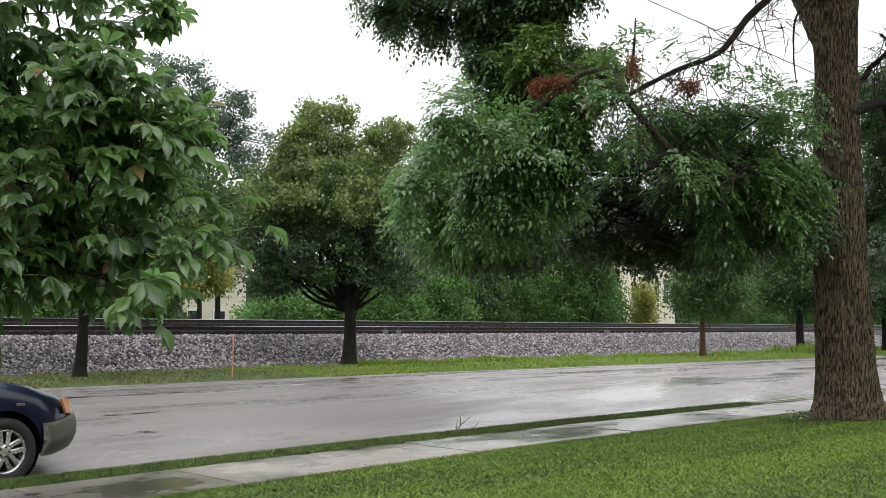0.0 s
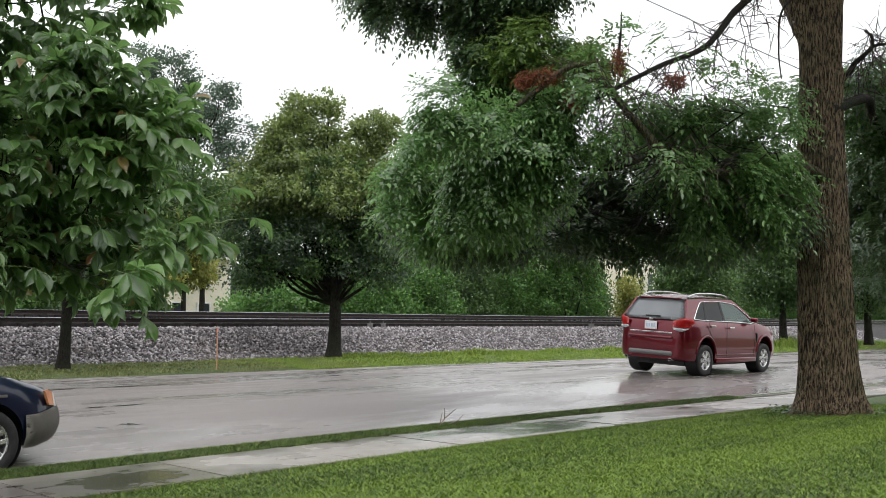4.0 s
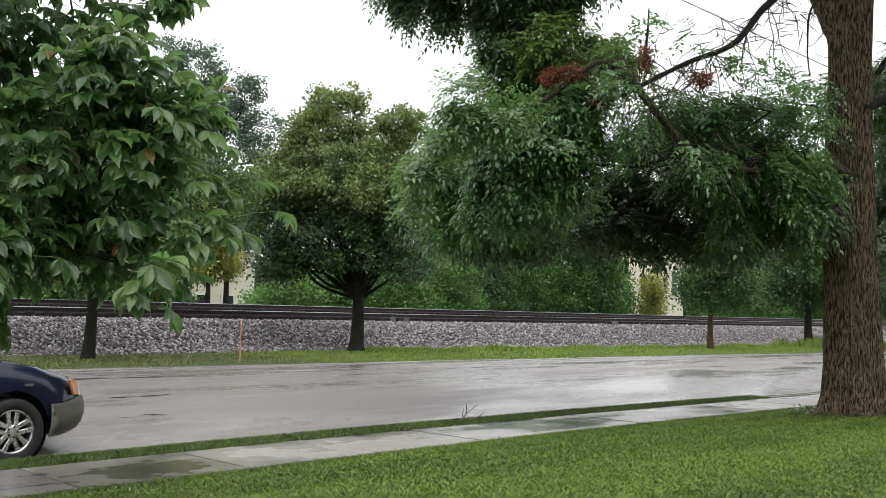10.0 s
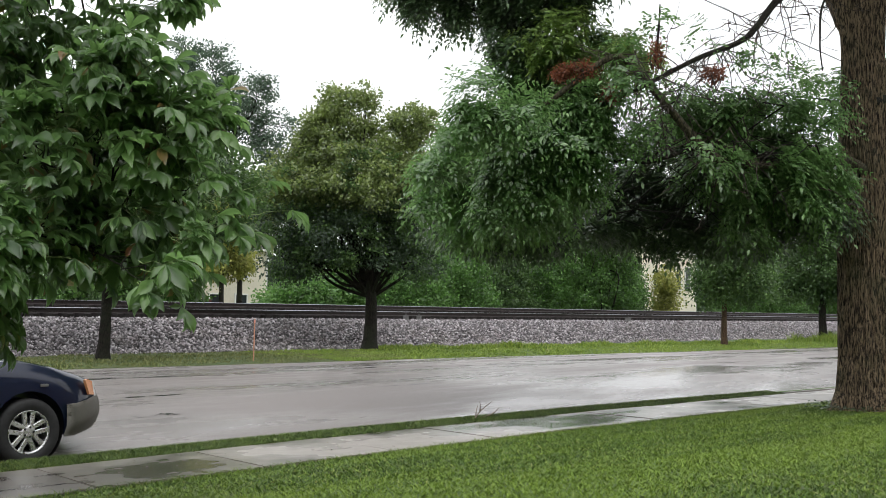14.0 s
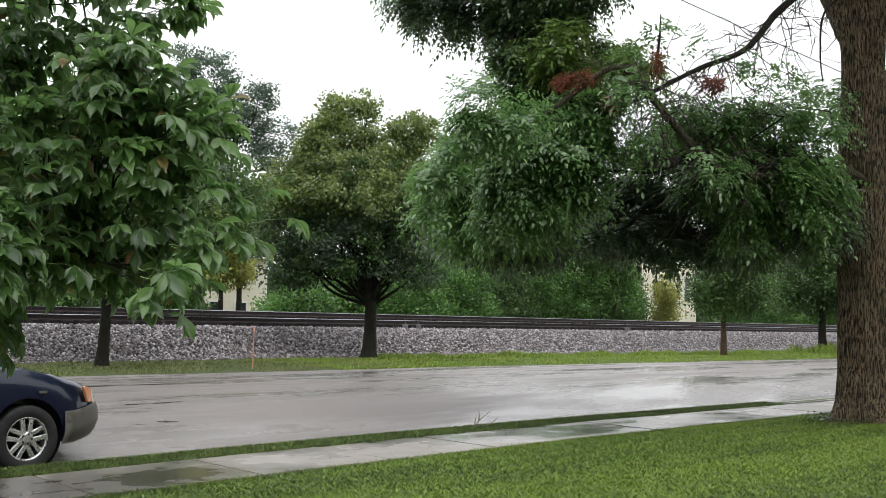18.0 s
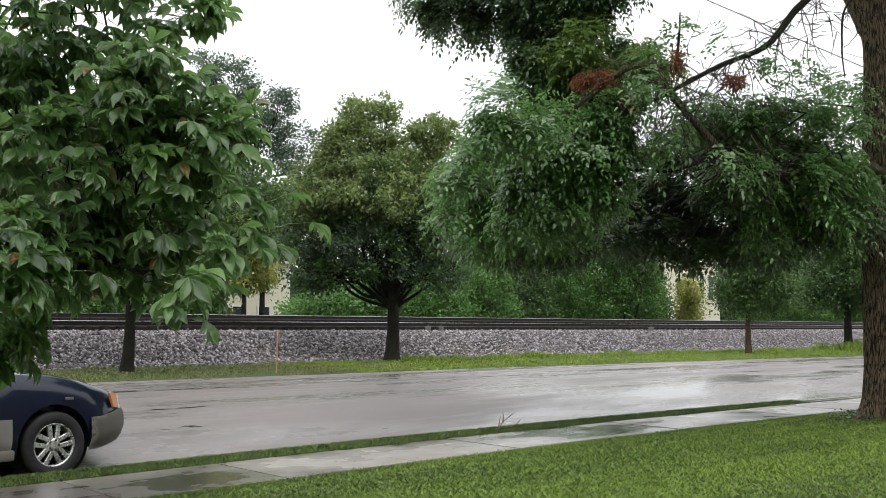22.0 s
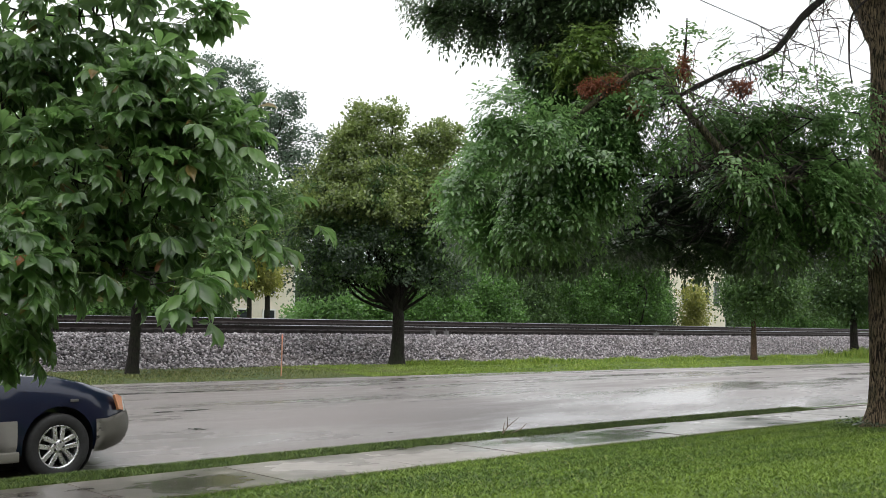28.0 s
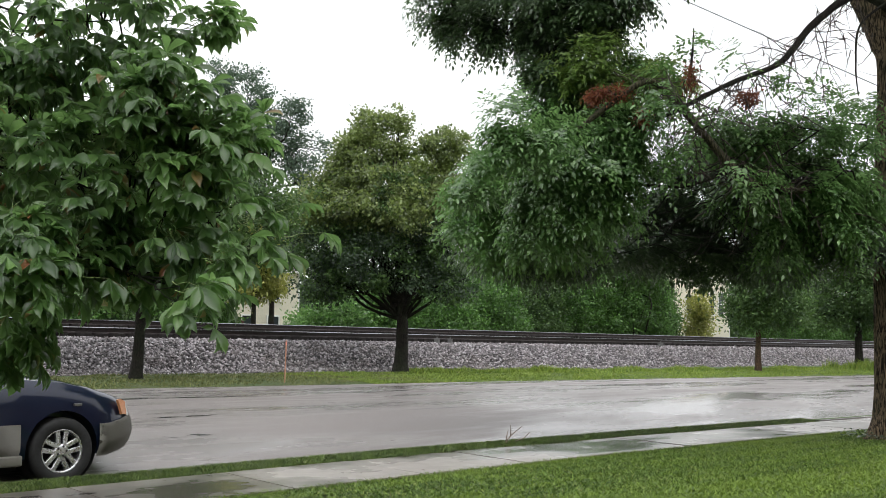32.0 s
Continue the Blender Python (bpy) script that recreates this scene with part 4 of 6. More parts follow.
ASH_BACK = [
    (11.87, 8.9, 4.77, 0.4, 0.4, 0.4), (12.11, 8.58, 5.09, 0.36, 0.36, 0.33),
    (12.21, 8.51, 4.66, 0.36, 0.36, 0.38), (11.98, 8.82, 4.24, 0.44, 0.44, 0.36), (12.35, 8.27, 5.25, 0.33, 0.33, 0.32), (11.77, 9.06, 4.37, 0.24, 0.24, 0.29),
    (11.81, 8.95, 5.05, 0.25, 0.25, 0.25),
]
# upper crown out of view, made dense to shade the lawn and car windows
ASH_TOP = [
    (15.66, 4.6, 10.22, 2.95, 2.95, 1.88), (13.91, 6.12, 9.6, 2.31, 2.31, 1.52), (17.62, 3.28, 9.41, 2.47, 2.47, 1.7), (15.41, 2.4, 8.79, 2.19, 2.19, 1.53),
    (15.4, 6.99, 11.2, 2.14, 2.14, 1.43), (14.35, 3.8, 10.34, 3.11, 3.11, 1.78), (16.69, 5.72, 10.07, 2.34, 2.34, 1.08),
]
ASH_TIE = [
    (9.48, 7.75, 4.12, 0.20, 0.20, 0.17), (9.47, 7.81, 3.83, 0.20, 0.20, 0.17), (9.65, 7.61, 3.83, 0.22, 0.22, 0.19), (9.33, 7.99, 3.57, 0.16, 0.16, 0.13), (9.19, 8.17, 3.30, 0.13, 0.13, 0.11), (9.79, 7.44, 3.96, 0.20, 0.20, 0.17), (9.16, 8.27, 2.78, 0.14, 0.14, 0.12),
]
ASH_ARCH = [
    (11.25, 6.86, 4.5, 0.24, 0.24, 0.15), (11.45, 6.66, 4.12, 0.21, 0.21, 0.21), (11.64, 6.45, 3.98, 0.21, 0.21, 0.24), (11.83, 6.25, 3.74, 0.24, 0.24, 0.21),
    (11.35, 6.81, 3.84, 0.17, 0.17, 0.28), (12.0, 6.07, 3.5, 0.25, 0.25, 0.14),
]
# underside masses, leafed in the darkened colour to look shaded
ASH_UNDER = [
    (12.22, 10.08, 2.92, 0.42, 0.42, 0.22), (12.77, 9.44, 2.76, 0.46, 0.46, 0.17), (13.25, 8.86, 2.86, 0.34, 0.34, 0.18), (12.02, 10.3, 3.08, 0.29, 0.29, 0.22),
    (12.5, 9.76, 2.82, 0.42, 0.42, 0.18),
]
ASH_FILL = [
    (13.53, 6.67, 4.22, 0.39, 0.39, 0.27), (13.95, 6.15, 4.38, 0.39, 0.39, 0.31), (14.31, 5.74, 4.23, 0.27, 0.27, 0.39), (13.77, 6.41, 3.99, 0.47, 0.47, 0.19),
    (14.24, 5.88, 3.72, 0.34, 0.34, 0.23), (13.24, 6.99, 4.37, 0.31, 0.31, 0.19), (14.38, 5.6, 4.7, 0.17, 0.17, 0.19),
]
ASH_AIRY = [(12.56, 6.16, 5.19, 0.29, 0.29, 0.25), (12.16, 6.44, 5.01, 0.28, 0.28, 0.25), (13.02, 5.99, 4.95, 0.29, 0.29, 0.26), (11.58, 6.76, 5.24, 0.28, 0.28, 0.21), (13.52, 5.75, 4.55, 0.3, 0.3, 0.26), (14.22, 5.47, 4.7, 0.21, 0.21, 0.23), (11.49, 6.88, 4.88, 0.22, 0.22, 0.21)]
NEAR_BACK = [
    (3.96, 6.98, 2.94, 0.44, 0.44, 0.24), (4.25, 6.68, 2.54, 0.44, 0.44, 0.28), (3.96, 7.07, 2.13, 0.44, 0.44, 0.28), (3.43, 7.63, 2.85, 0.57, 0.57, 0.72),
    (4.41, 6.45, 2.82, 0.24, 0.24, 0.28), (3.86, 7.15, 2.49, 0.44, 0.44, 0.24),
]
ASH_INNER = [
    (13.43, 8.0, 3.06, 0.49, 0.49, 0.53), (13.73, 7.6, 3.48, 0.52, 0.52, 0.49), (14.01, 7.31, 3.01, 0.49, 0.49, 0.49), (13.36, 8.02, 3.63, 0.33, 0.33, 0.49),
    (14.38, 6.86, 3.12, 0.41, 0.41, 0.51), (13.21, 8.24, 3.34, 0.28, 0.28, 0.41), (13.66, 7.76, 2.78, 0.57, 0.57, 0.25), (13.6, 7.69, 4.13, 0.41, 0.41, 0.33),
    (13.98, 7.25, 4.04, 0.46, 0.46, 0.37), (13.14, 8.35, 2.97, 0.29, 0.29, 0.25), (14.68, 6.49, 3.25, 0.45, 0.45, 0.49), (14.24, 7.07, 2.75, 0.49, 0.49, 0.25),
    (12.84, 8.88, 2.93, 0.41, 0.41, 0.23), (12.52, 9.57, 2.9, 0.58, 0.58, 0.25),
]
# upper crown out of view, added to block sky from the car's windows
NEAR_HIGH = [(1.8, 6.12, 5.6, 1.8, 1.6, 0.9), (-0.52, 6.66, 6.3, 2.2, 2.0, 1.3), (3.42, 5.35, 5.5, 1.2, 1.2, 0.7), (-2.53, 6.55, 4.6, 1.8, 1.8, 1.4)]


ASH_LOW = [
    (11.31, 9.7, 3.61, 0.27, 0.27, 0.3), (11.33, 9.71, 3.18, 0.24, 0.24, 0.29), (11.41, 9.53, 3.91, 0.3, 0.3, 0.27), (11.47, 9.52, 3.34, 0.36, 0.36, 0.36),
    (11.8, 9.17, 2.95, 0.36, 0.36, 0.25), (11.5, 9.54, 2.94, 0.29, 0.29, 0.24), (12.06, 8.87, 2.93, 0.32, 0.32, 0.22), (11.66, 9.27, 3.6, 0.33, 0.33, 0.36),
    (12.32, 8.54, 3.08, 0.25, 0.25, 0.24), (11.2, 9.84, 3.41, 0.17, 0.17, 0.19),
]
ASH_GOLD = [
    (12.12, 7.63, 5.11, 0.33, 0.33, 0.23), (11.19, 8.84, 4.16, 0.2, 0.2, 0.26), (11.34, 8.68, 3.89, 0.27, 0.27, 0.26), (11.56, 8.29, 5.21, 0.27, 0.27, 0.24),
    (11.94, 7.87, 4.84, 0.33, 0.33, 0.23), (12.35, 7.36, 5.0, 0.27, 0.27, 0.18), (11.7, 8.11, 5.33, 0.3, 0.3, 0.23),
]
ASH_SIDE = [(17.34, 5.61, 5.4, 0.23, 0.23, 0.23), (17.82, 5.41, 5.26, 0.32, 0.32, 0.27), (17.96, 5.61, 4.78, 0.28, 0.28, 0.28), (18.23, 5.28, 4.97, 0.37, 0.37, 0.37), (17.34, 5.61, 4.97, 0.2, 0.2, 0.27), (18.58, 5.22, 4.49, 0.56, 0.56, 0.56), (18.19, 5.32, 5.7, 0.28, 0.28, 0.23)]
ASH_SIDE_IN = [(18.83, 5.68, 4.17, 0.43, 0.43, 0.48), (17.87, 5.73, 4.21, 0.17, 0.17, 0.37), (18.51, 5.7, 3.46, 0.43, 0.43, 0.52), (18.4, 5.83, 2.88, 0.29, 0.29, 0.33), (19.37, 5.39, 3.71, 0.59, 0.59, 0.69), (19.28, 5.49, 2.81, 0.59, 0.59, 0.49), (18.3, 5.95, 3.75, 0.24, 0.24, 0.48)]
NEAR_LOW = [
    (2.8, 5.83, 1.78, 0.13, 0.13, 0.09), (2.84, 6.09, 1.94, 0.13, 0.13, 0.12), (3.11, 6.08, 1.94, 0.17, 0.17, 0.12), (3.36, 6.08, 2.01, 0.17, 0.17, 0.12),
    (3.46, 5.81, 1.88, 0.14, 0.14, 0.09), (3.35, 5.03, 1.78, 0.09, 0.09, 0.07), (3.34, 4.89, 1.67, 0.06, 0.06, 0.05), (3.32, 5.07, 1.66, 0.04, 0.04, 0.04),
    (3.08, 5.81, 1.81, 0.1, 0.1, 0.06), (3.23, 5.95, 1.81, 0.12, 0.12, 0.07), (3.44, 5.85, 1.83, 0.14, 0.14, 0.07), (3.6, 5.8, 1.94, 0.11, 0.11, 0.09),
    (3.62, 5.15, 1.93, 0.08, 0.08, 0.06), (2.87, 5.9, 1.84, 0.12, 0.12, 0.08),
    (2.98, 6.38, 1.63, 0.10, 0.10, 0.08), (3.06, 6.29, 1.61, 0.09, 0.09, 0.07), (3.13, 6.22, 1.63, 0.08, 0.08, 0.06), (3.01, 6.36, 1.51, 0.08, 0.08, 0.07), (3.08, 6.29, 1.49, 0.06, 0.06, 0.05), (2.91, 6.46, 1.54, 0.10, 0.10, 0.08), (3.20, 6.14, 1.67, 0.08, 0.08, 0.06),
]
NEAR_UP = [
    (3.4, 6.51, 3.42, 0.18, 0.18, 0.13), (3.59, 6.29, 3.44, 0.18, 0.18, 0.12), (3.77, 6.06, 3.47, 0.16, 0.16, 0.12), (3.92, 5.88, 3.52, 0.13, 0.13, 0.08),
    (4.02, 5.76, 3.51, 0.04, 0.04, 0.07), (3.49, 6.42, 3.25, 0.16, 0.16, 0.08), (3.69, 6.18, 3.28, 0.14, 0.14, 0.09), (3.84, 6.0, 3.31, 0.09, 0.09, 0.07),
    (3.27, 6.64, 3.69, 0.32, 0.32, 0.18), (3.59, 6.24, 3.76, 0.37, 0.37, 0.16), (3.27, 6.69, 3.16, 0.22, 0.22, 0.15), (3.44, 6.49, 3.09, 0.15, 0.15, 0.07),
    (3.74, 6.13, 3.17, 0.12, 0.12, 0.06),
]


def farther(blobs, k):
    """The same masses pushed back along the camera's sight lines, past the limbs."""
    return [(x * k, y * k, 1.5 + (z - 1.5) * k, *r) for x, y, z, *r in blobs]


def big_trunk(parent):
    """The old tree's trunk: deep furrows, a flare at the foot and a slight lean."""
    n, rows = 220, 260
    z = np.linspace(0.0, 6.6, rows)
    cx = np.interp(z, [0, 2.5, 4, 6.6], [15.61, 15.6, 15.58, 15.6])
    cy = np.interp(z, [0, 2.5, 4, 6.6], [5.51, 5.54, 5.55, 5.53])
    r = np.interp(z, [0, 0.12, 0.35, 0.8, 2.0, 3.4, 5.2, 6.0, 6.6], [0.62, 0.53, 0.46, 0.415, 0.385, 0.35, 0.30, 0.325, 0.38])
    a = np.linspace(0, 2 * np.pi, n, endpoint=False)
    A, Z = np.meshgrid(a, z)
    ridge = np.zeros_like(A)
    for i in range(rows):
        for j in range(n):
            w = 0.5 * noise.noise(Vector((math.cos(a[j]) * 2.2, math.sin(a[j]) * 2.2, z[i] * 1.7)))
            ridge[i, j] = noise.noise(Vector((math.cos(a[j] + w * 0.1) * 9.0, math.sin(a[j] + w * 0.1) * 9.0, z[i] * 2.3 + w)))
    root = 0.09 * np.exp(-Z / 0.28) * np.cos(5 * A + 0.6)
    R = r[:, None] + root - 0.036 * np.clip(1 - np.abs(ridge) * 4.0, 0, 1) + 0.012 * np.sin(3 * A + Z)
    R += 0.05 * np.exp(-((Z - 4.98) / 0.1) ** 2) * np.clip(np.cos(A + 0.8), 0, 1)
    v = np.stack([cx[:, None] + R * np.cos(A), cy[:, None] + R * np.sin(A), Z + 0.14], -1).reshape(-1, 3)
    i, j = np.meshgrid(np.arange(rows - 1), np.arange(n), indexing="ij")
    f = np.stack([i * n + j, i * n + (j + 1) % n, (i + 1) * n + (j + 1) % n, (i + 1) * n + j], -1).reshape(-1, 4)
    numpy_mesh("trunk", v, f, M_BARK, parent, True)


def old_tree():
    ob = empty("tree", pose(0, 0, 0), "old street tree with deeply furrowed bark, drooping limbs and dead twigs", "tree", "trees on the lawn")
    big_trunk(ob)
    lines = [
        ([(15.58, 5.55, 5.5), (15.35, 5.82, 6.3), (15.03, 6.17, 7.2), (14.37, 6.77, 8.2), (13.59, 7.86, 8.8)], 0.23),
        ([(15.62, 5.46, 6.3), (15.84, 5.19, 7.2), (16.21, 4.81, 8.8), (16.28, 4.59, 10.5)], 0.24),
        ([(15.36, 5.57, 6.35), (14.15, 5.57, 6.25), (13.43, 5.84, 5.75), (13.02, 5.98, 5.3), (12.76, 6.1, 5.07), (12.21, 6.39, 4.8), (11.62, 6.72, 4.44), (11.21, 6.94, 4.2)], 0.06),
        ([(15.34, 5.46, 3.62), (14.56, 5.41, 3.66), (13.64, 5.79, 3.58), (12.84, 6.23, 3.5), (12.33, 6.44, 3.72), (11.77, 6.72, 4.3), (11.43, 6.94, 4.68), (11.18, 7.1, 4.7), (10.86, 7.43, 4.35), (10.65, 8.08, 3.9)], 0.078),
        ([(12.33, 6.44, 3.72), (11.99, 6.99, 3.5), (11.34, 7.65, 3.5), (10.84, 8.52, 3.2)], 0.03),
        ([(15.43, 5.35, 4.6), (16.38, 5.13, 4.9), (17.06, 5.24, 4.7), (17.58, 5.02, 4.2)], 0.09),
        ([[16.79, 5.54, 5.38], [16.74, 5.41, 5.55], [16.71, 5.27, 5.64], [16.8, 5.16, 5.79], [16.8, 5.16, 5.95], [16.72, 5.24, 6.04]], 0.05),
        ([[16.8, 5.16, 5.79], [16.91, 5.01, 5.83], [17.2, 4.84, 5.8], [17.53, 4.61, 5.56]], 0.03),
        ([(11.65, 6.69, 4.69), (11.67, 6.65, 5.1), (11.69, 6.64, 5.43)], 0.022),
        ([(14.4, 5.25, 6.15), (13.93, 5.44, 5.75), (13.77, 5.44, 5.17), (13.67, 5.37, 4.75)], 0.02),
        ([(13.59, 7.86, 8.8), (12.88, 8.19, 7.7), (12.19, 8.63, 6.5), (11.76, 9.28, 5.9)], 0.09),
    ]
    for k, (pts, r) in enumerate(lines):
        line = smooth_line(pts, 7)
        v, f = tube_arrays(line, np.linspace(r, r * 0.35, len(line)), 10, 0.06, k)
        numpy_mesh("limb", v, f, M_BARK if k in (0, 1) else M_MOSS if k == 3 else M_BARK2, ob, True)
    # inner, high and lower sprays have the crown's shade put into their leaf colour
    for blobs, sprigs, seed, per, mat in ((ASH_HIGH, 620, 70, 8, M_LEAF_SHADED), (ASH_LEFT[1:6] + ASH_LEFT[7:], 110, 71, 7, M_LEAF_ASH), (ASH_LOW, 560, 707, 7, M_LEAF_GREEN), (farther(ASH_MID[3:], 1.05), 170, 72, 7, M_LEAF_ASH), (farther(ASH_MID[3:7], 1.08), 240, 709, 7, M_LEAF_SHADED),
                                         (ASH_RIGHT, 300, 73, 7, M_LEAF_SHADED), (farther(ASH_INNER, 1.07), 640, 702, 8, M_LEAF_SHADED), (ASH_BACK, 330, 703, 7, M_LEAF_GREEN), (ASH_GOLD, 130, 708, 7, M_LEAF_GOLD),
                                         (ASH_TOP, 2200, 704, 7, M_LEAF_SHADED), (ASH_AIRY, 26, 701, 4, M_LEAF_ASH), (ASH_UNDER, 240, 715, 7, M_LEAF_SHADED), (ASH_ARCH, 22, 710, 6, M_LEAF_ASH), (ASH_TIE, 78, 716, 7, M_LEAF_ASH), (ASH_FILL, 120, 714, 7, M_LEAF_ASH), (ASH_SIDE, 260, 705, 7, M_LEAF_ASH), (ASH_SIDE_IN, 380, 706, 8, M_LEAF_SHADED)):
        spots, away = crown_spots(blobs, int(sprigs * 1.15), np.random.default_rng(seed), 0.3)
        spots[:, 2] += 0.085 * np.sin((spots[:, 2] + 0.2 * spots[:, 0] - 0.25 * spots[:, 1] + 0.1 * np.sin(2.0 * spots[:, 0])) * 2 * np.pi / 0.46)
        sprays(ob, spots, away, per, 0.25, 0.086, mat, seed + 200, "crown", 0.25, "lance", 1.0, 4)
    # leafy boughs that arch out of the long limb and hang
    rng = np.random.default_rng(711)
    trail = smooth_line(lines[3][0][4:], 8)
    spots, away, stems = [], [], []
    for masses, count in ((ASH_LEFT[1:6] + ASH_LEFT[7:], 70), (farther(ASH_MID[3:8], 1.02), 22)):
        b = np.array(masses)
        w = (b[:, 3] * b[:, 5]) / (b[:, 3] * b[:, 5]).sum()
        for k in rng.choice(len(b), count, p=w):
            u = unit(1, rng)[0] * (1, 1, 0.8) + (-0.25, -0.15, -0.35)
            end = b[k, :3] + u / np.linalg.norm(u) * b[k, 3:6] * (0.5 + 0.95 * rng.random() ** 1.4)
            start = trail[np.argmin(np.linalg.norm(trail - b[k, :3], axis=1))] * 0.5 + (b[k, :3] + (0, 0, b[k, 5] * 0.9)) * 0.5
            L = np.linalg.norm(end - start)
            s = np.linspace(0, 1, 8)[:, None]
            line = start + (end - start) * s + np.array([0, 0, 0.9 * L]) * s * (1 - s) + 0.02 * rng.standard_normal((8, 3))
            stems.append(tube_arrays(line, np.linspace(0.011, 0.003, 8), 4))
            for q in 0.3 + 0.7 * rng.random(int(5 + 9 * L)):
                i = min(6, int(q * 7))
                tan = line[i + 1] - line[i]
                spots.append(line[i] + tan * (q * 7 - i) + 0.04 * rng.standard_normal(3))
                away.append(tan / np.linalg.norm(tan) + 0.45 * unit(1, rng)[0] + (-0.15, -0.25, 0.1))
    sprays(ob, np.array(spots), np.array(away), 6, 0.25, 0.088, M_LEAF_ASH, 712, "crown", 0.25, "lance", 1.0, 4)
    v, f = joined(stems)
    tagged(numpy_mesh("branch", v, f, M_BARK2, ob, True), kind="stuff")
    crown(ob, DEAD, 80, 30, 0.038, "lance", M_LEAF_DEAD, 74, 0.05, 0.8, 0.1, "dead_leaves")
    rng = np.random.default_rng(75)
    # bare twigs that hang and spread from the long limbs
    starts, ends = [], []
    for pts, cnt, down in ((lines[2][0][1:7], 60, 0.2), (lines[3][0][2:8], 60, 0.15), (lines[0][0][1:], 40, 0.7), (lines[6][0][1:], 26, 0.9), (lines[7][0], 16, 0.9)):
        line = smooth_line(pts, 8)
        for i in rng.integers(0, len(line), cnt):
            d = unit(1, rng)[0] * (0.35 + 0.9 * rng.random())
            d[2] = abs(d[2]) * (1 if rng.random() < 0.35 else -1) - down * rng.random()
            starts.append(line[i])
            ends.append(line[i] + d)
            for _ in range(2):
                m = line[i] + d * (0.4 + 0.5 * rng.random())
                starts.append(m)
                ends.append(m + unit(1, rng)[0] * 0.3 + (0, 0, -0.12))
    twigs(ob, starts, ends, 0.008, M_TWIG, 76, "dead_twig", 4, 0.05)
    for blobs, seed in ((ASH_LEFT, 77), (ASH_MID[3:] + ASH_INNER, 78), (ASH_HIGH, 79)):
        c, _ = crown_spots(blobs, 50, rng, 0.2)
        hub = np.array([b[:3] for b in blobs])
        twigs(ob, hub[rng.integers(0, len(hub), len(c))], c, 0.01, M_BARK2, seed, "branch")
    return ob


old_tree()


def near_tree():
    """The tree whose boughs reach in front of the street: broad leaflets in fans of five."""
    ob = empty("tree", pose(0, 0, 0), "broad-leaved tree with large wet drooping leaflets and a few red ones", "tree", "trees on the lawn")
    a, b = np.array((-0.87, 6.55, 0.2)), np.array((-0.52, 6.66, 4.6))
    k = np.linspace(0, 1, 12)
    v, f = tube_arrays(a + (b - a) * k[:, None], 0.2 * (1 - 0.4 * k) * (1 + 0.6 * np.exp(-k * 14)), 20, 0.03, 5)
    numpy_mesh("trunk", v, f, M_BARK2, ob, True)
    rng = np.random.default_rng(81)
    boughs = [[(-0.59, 6.61, 3.6), (1.46, 6.66, 3.7), (2.83, 6.34, 3.5), (3.74, 5.9, 3.55)], [(-0.64, 6.61, 2.9), (1.55, 6.55, 2.7), (3.01, 6.12, 2.65), (4.12, 5.57, 2.9)],
              [(-0.7, 6.61, 2.5), (1.64, 6.44, 2.3), (2.97, 5.9, 2.35), (3.83, 5.19, 2.2)], [(-0.75, 6.61, 2.2), (1.51, 6.34, 1.9), (2.64, 5.9, 1.9), (3.51, 5.24, 1.75)],
              [(-0.59, 6.61, 4.0), (1.04, 6.77, 4.2), (2.54, 6.55, 4.0), (3.56, 6.12, 3.8)],
              [(-0.52, 6.66, 4.4), (0.54, 6.44, 5.2), (1.78, 6.01, 5.7), (3.22, 5.46, 5.6)], [(-0.54, 6.66, 4.5), (-0.72, 6.77, 5.6), (-1.38, 6.77, 6.4)]]
    boughs = [[(x + 0.03 * math.sin(5 * x), y + 0.5 * min(1, max(0, x + 1)), z + 0.1 + 0.06 * math.sin(4 * x + z)) for x, y, z in smooth_line(q, 3)] for q in boughs]
    for i, pts in enumerate(boughs):
        line = smooth_line(pts, 3)
        v, f = tube_arrays(line, np.linspace(0.017, 0.004, len(line)), 8, 0.05, i)
        numpy_mesh("limb", v, f, M_BARK2, ob, True)
    masses = [(x - 0.09 * (z > 2.7), y + 0.1 * (z > 2.7), z, *r) for x, y, z, *r in NEAR]
    c, d = crown_spots(masses, 520, rng, 0.15)
    c1, d1 = crown_spots(NEAR_LEFT, 380, rng, 0.15)
    c3, d3 = crown_spots(NEAR_UP, 150, rng, 0.15)
    c4, d4 = crown_spots(NEAR_HIGH, 420, rng, 0.2)
    c2, d2 = crown_spots(NEAR_BACK[:5], 330, rng, 0.1)
    c5, d5 = crown_spots(NEAR_LOW, 225, rng, 0.1)
    c, d = np.concatenate([c, c1, c2, c3, c4, c5]), np.concatenate([d, d1, d2, d3, d4, d5])
    trail = np.concatenate([smooth_line(q, 3) for q in boughs])
    near = trail[np.argmin(np.linalg.norm(c[:, None] - trail[None], axis=2), axis=1)]
    sel = rng.choice(len(c), 260, replace=False)
    twigs(ob, near[sel], c[sel], 0.007, M_BARK2, 82, "branch")
    out = c - near
    out /= np.linalg.norm(out, axis=1)[:, None] + 1e-6
    out = 0.6 * out + 0.55 * unit(len(c), rng) + np.array([0.3, -0.35, 0.05])
    out /= np.linalg.norm(out, axis=1)[:, None]
    at, along, up, size = [], [], [], []
    side = np.cross(out, [0, 0, 1.0])
    side /= np.linalg.norm(side, axis=1)[:, None] + 1e-6
    stem_a, stem_b = [], []
    for i in range(len(c)):
        s = 0.13 + 0.06 * rng.random()
        tip = c[i] + out[i] * (0.1 + 0.17 * rng.random())
        stem_a.append(c[i])
        stem_b.append(tip)
        roll = 0.5 * rng.standard_normal()
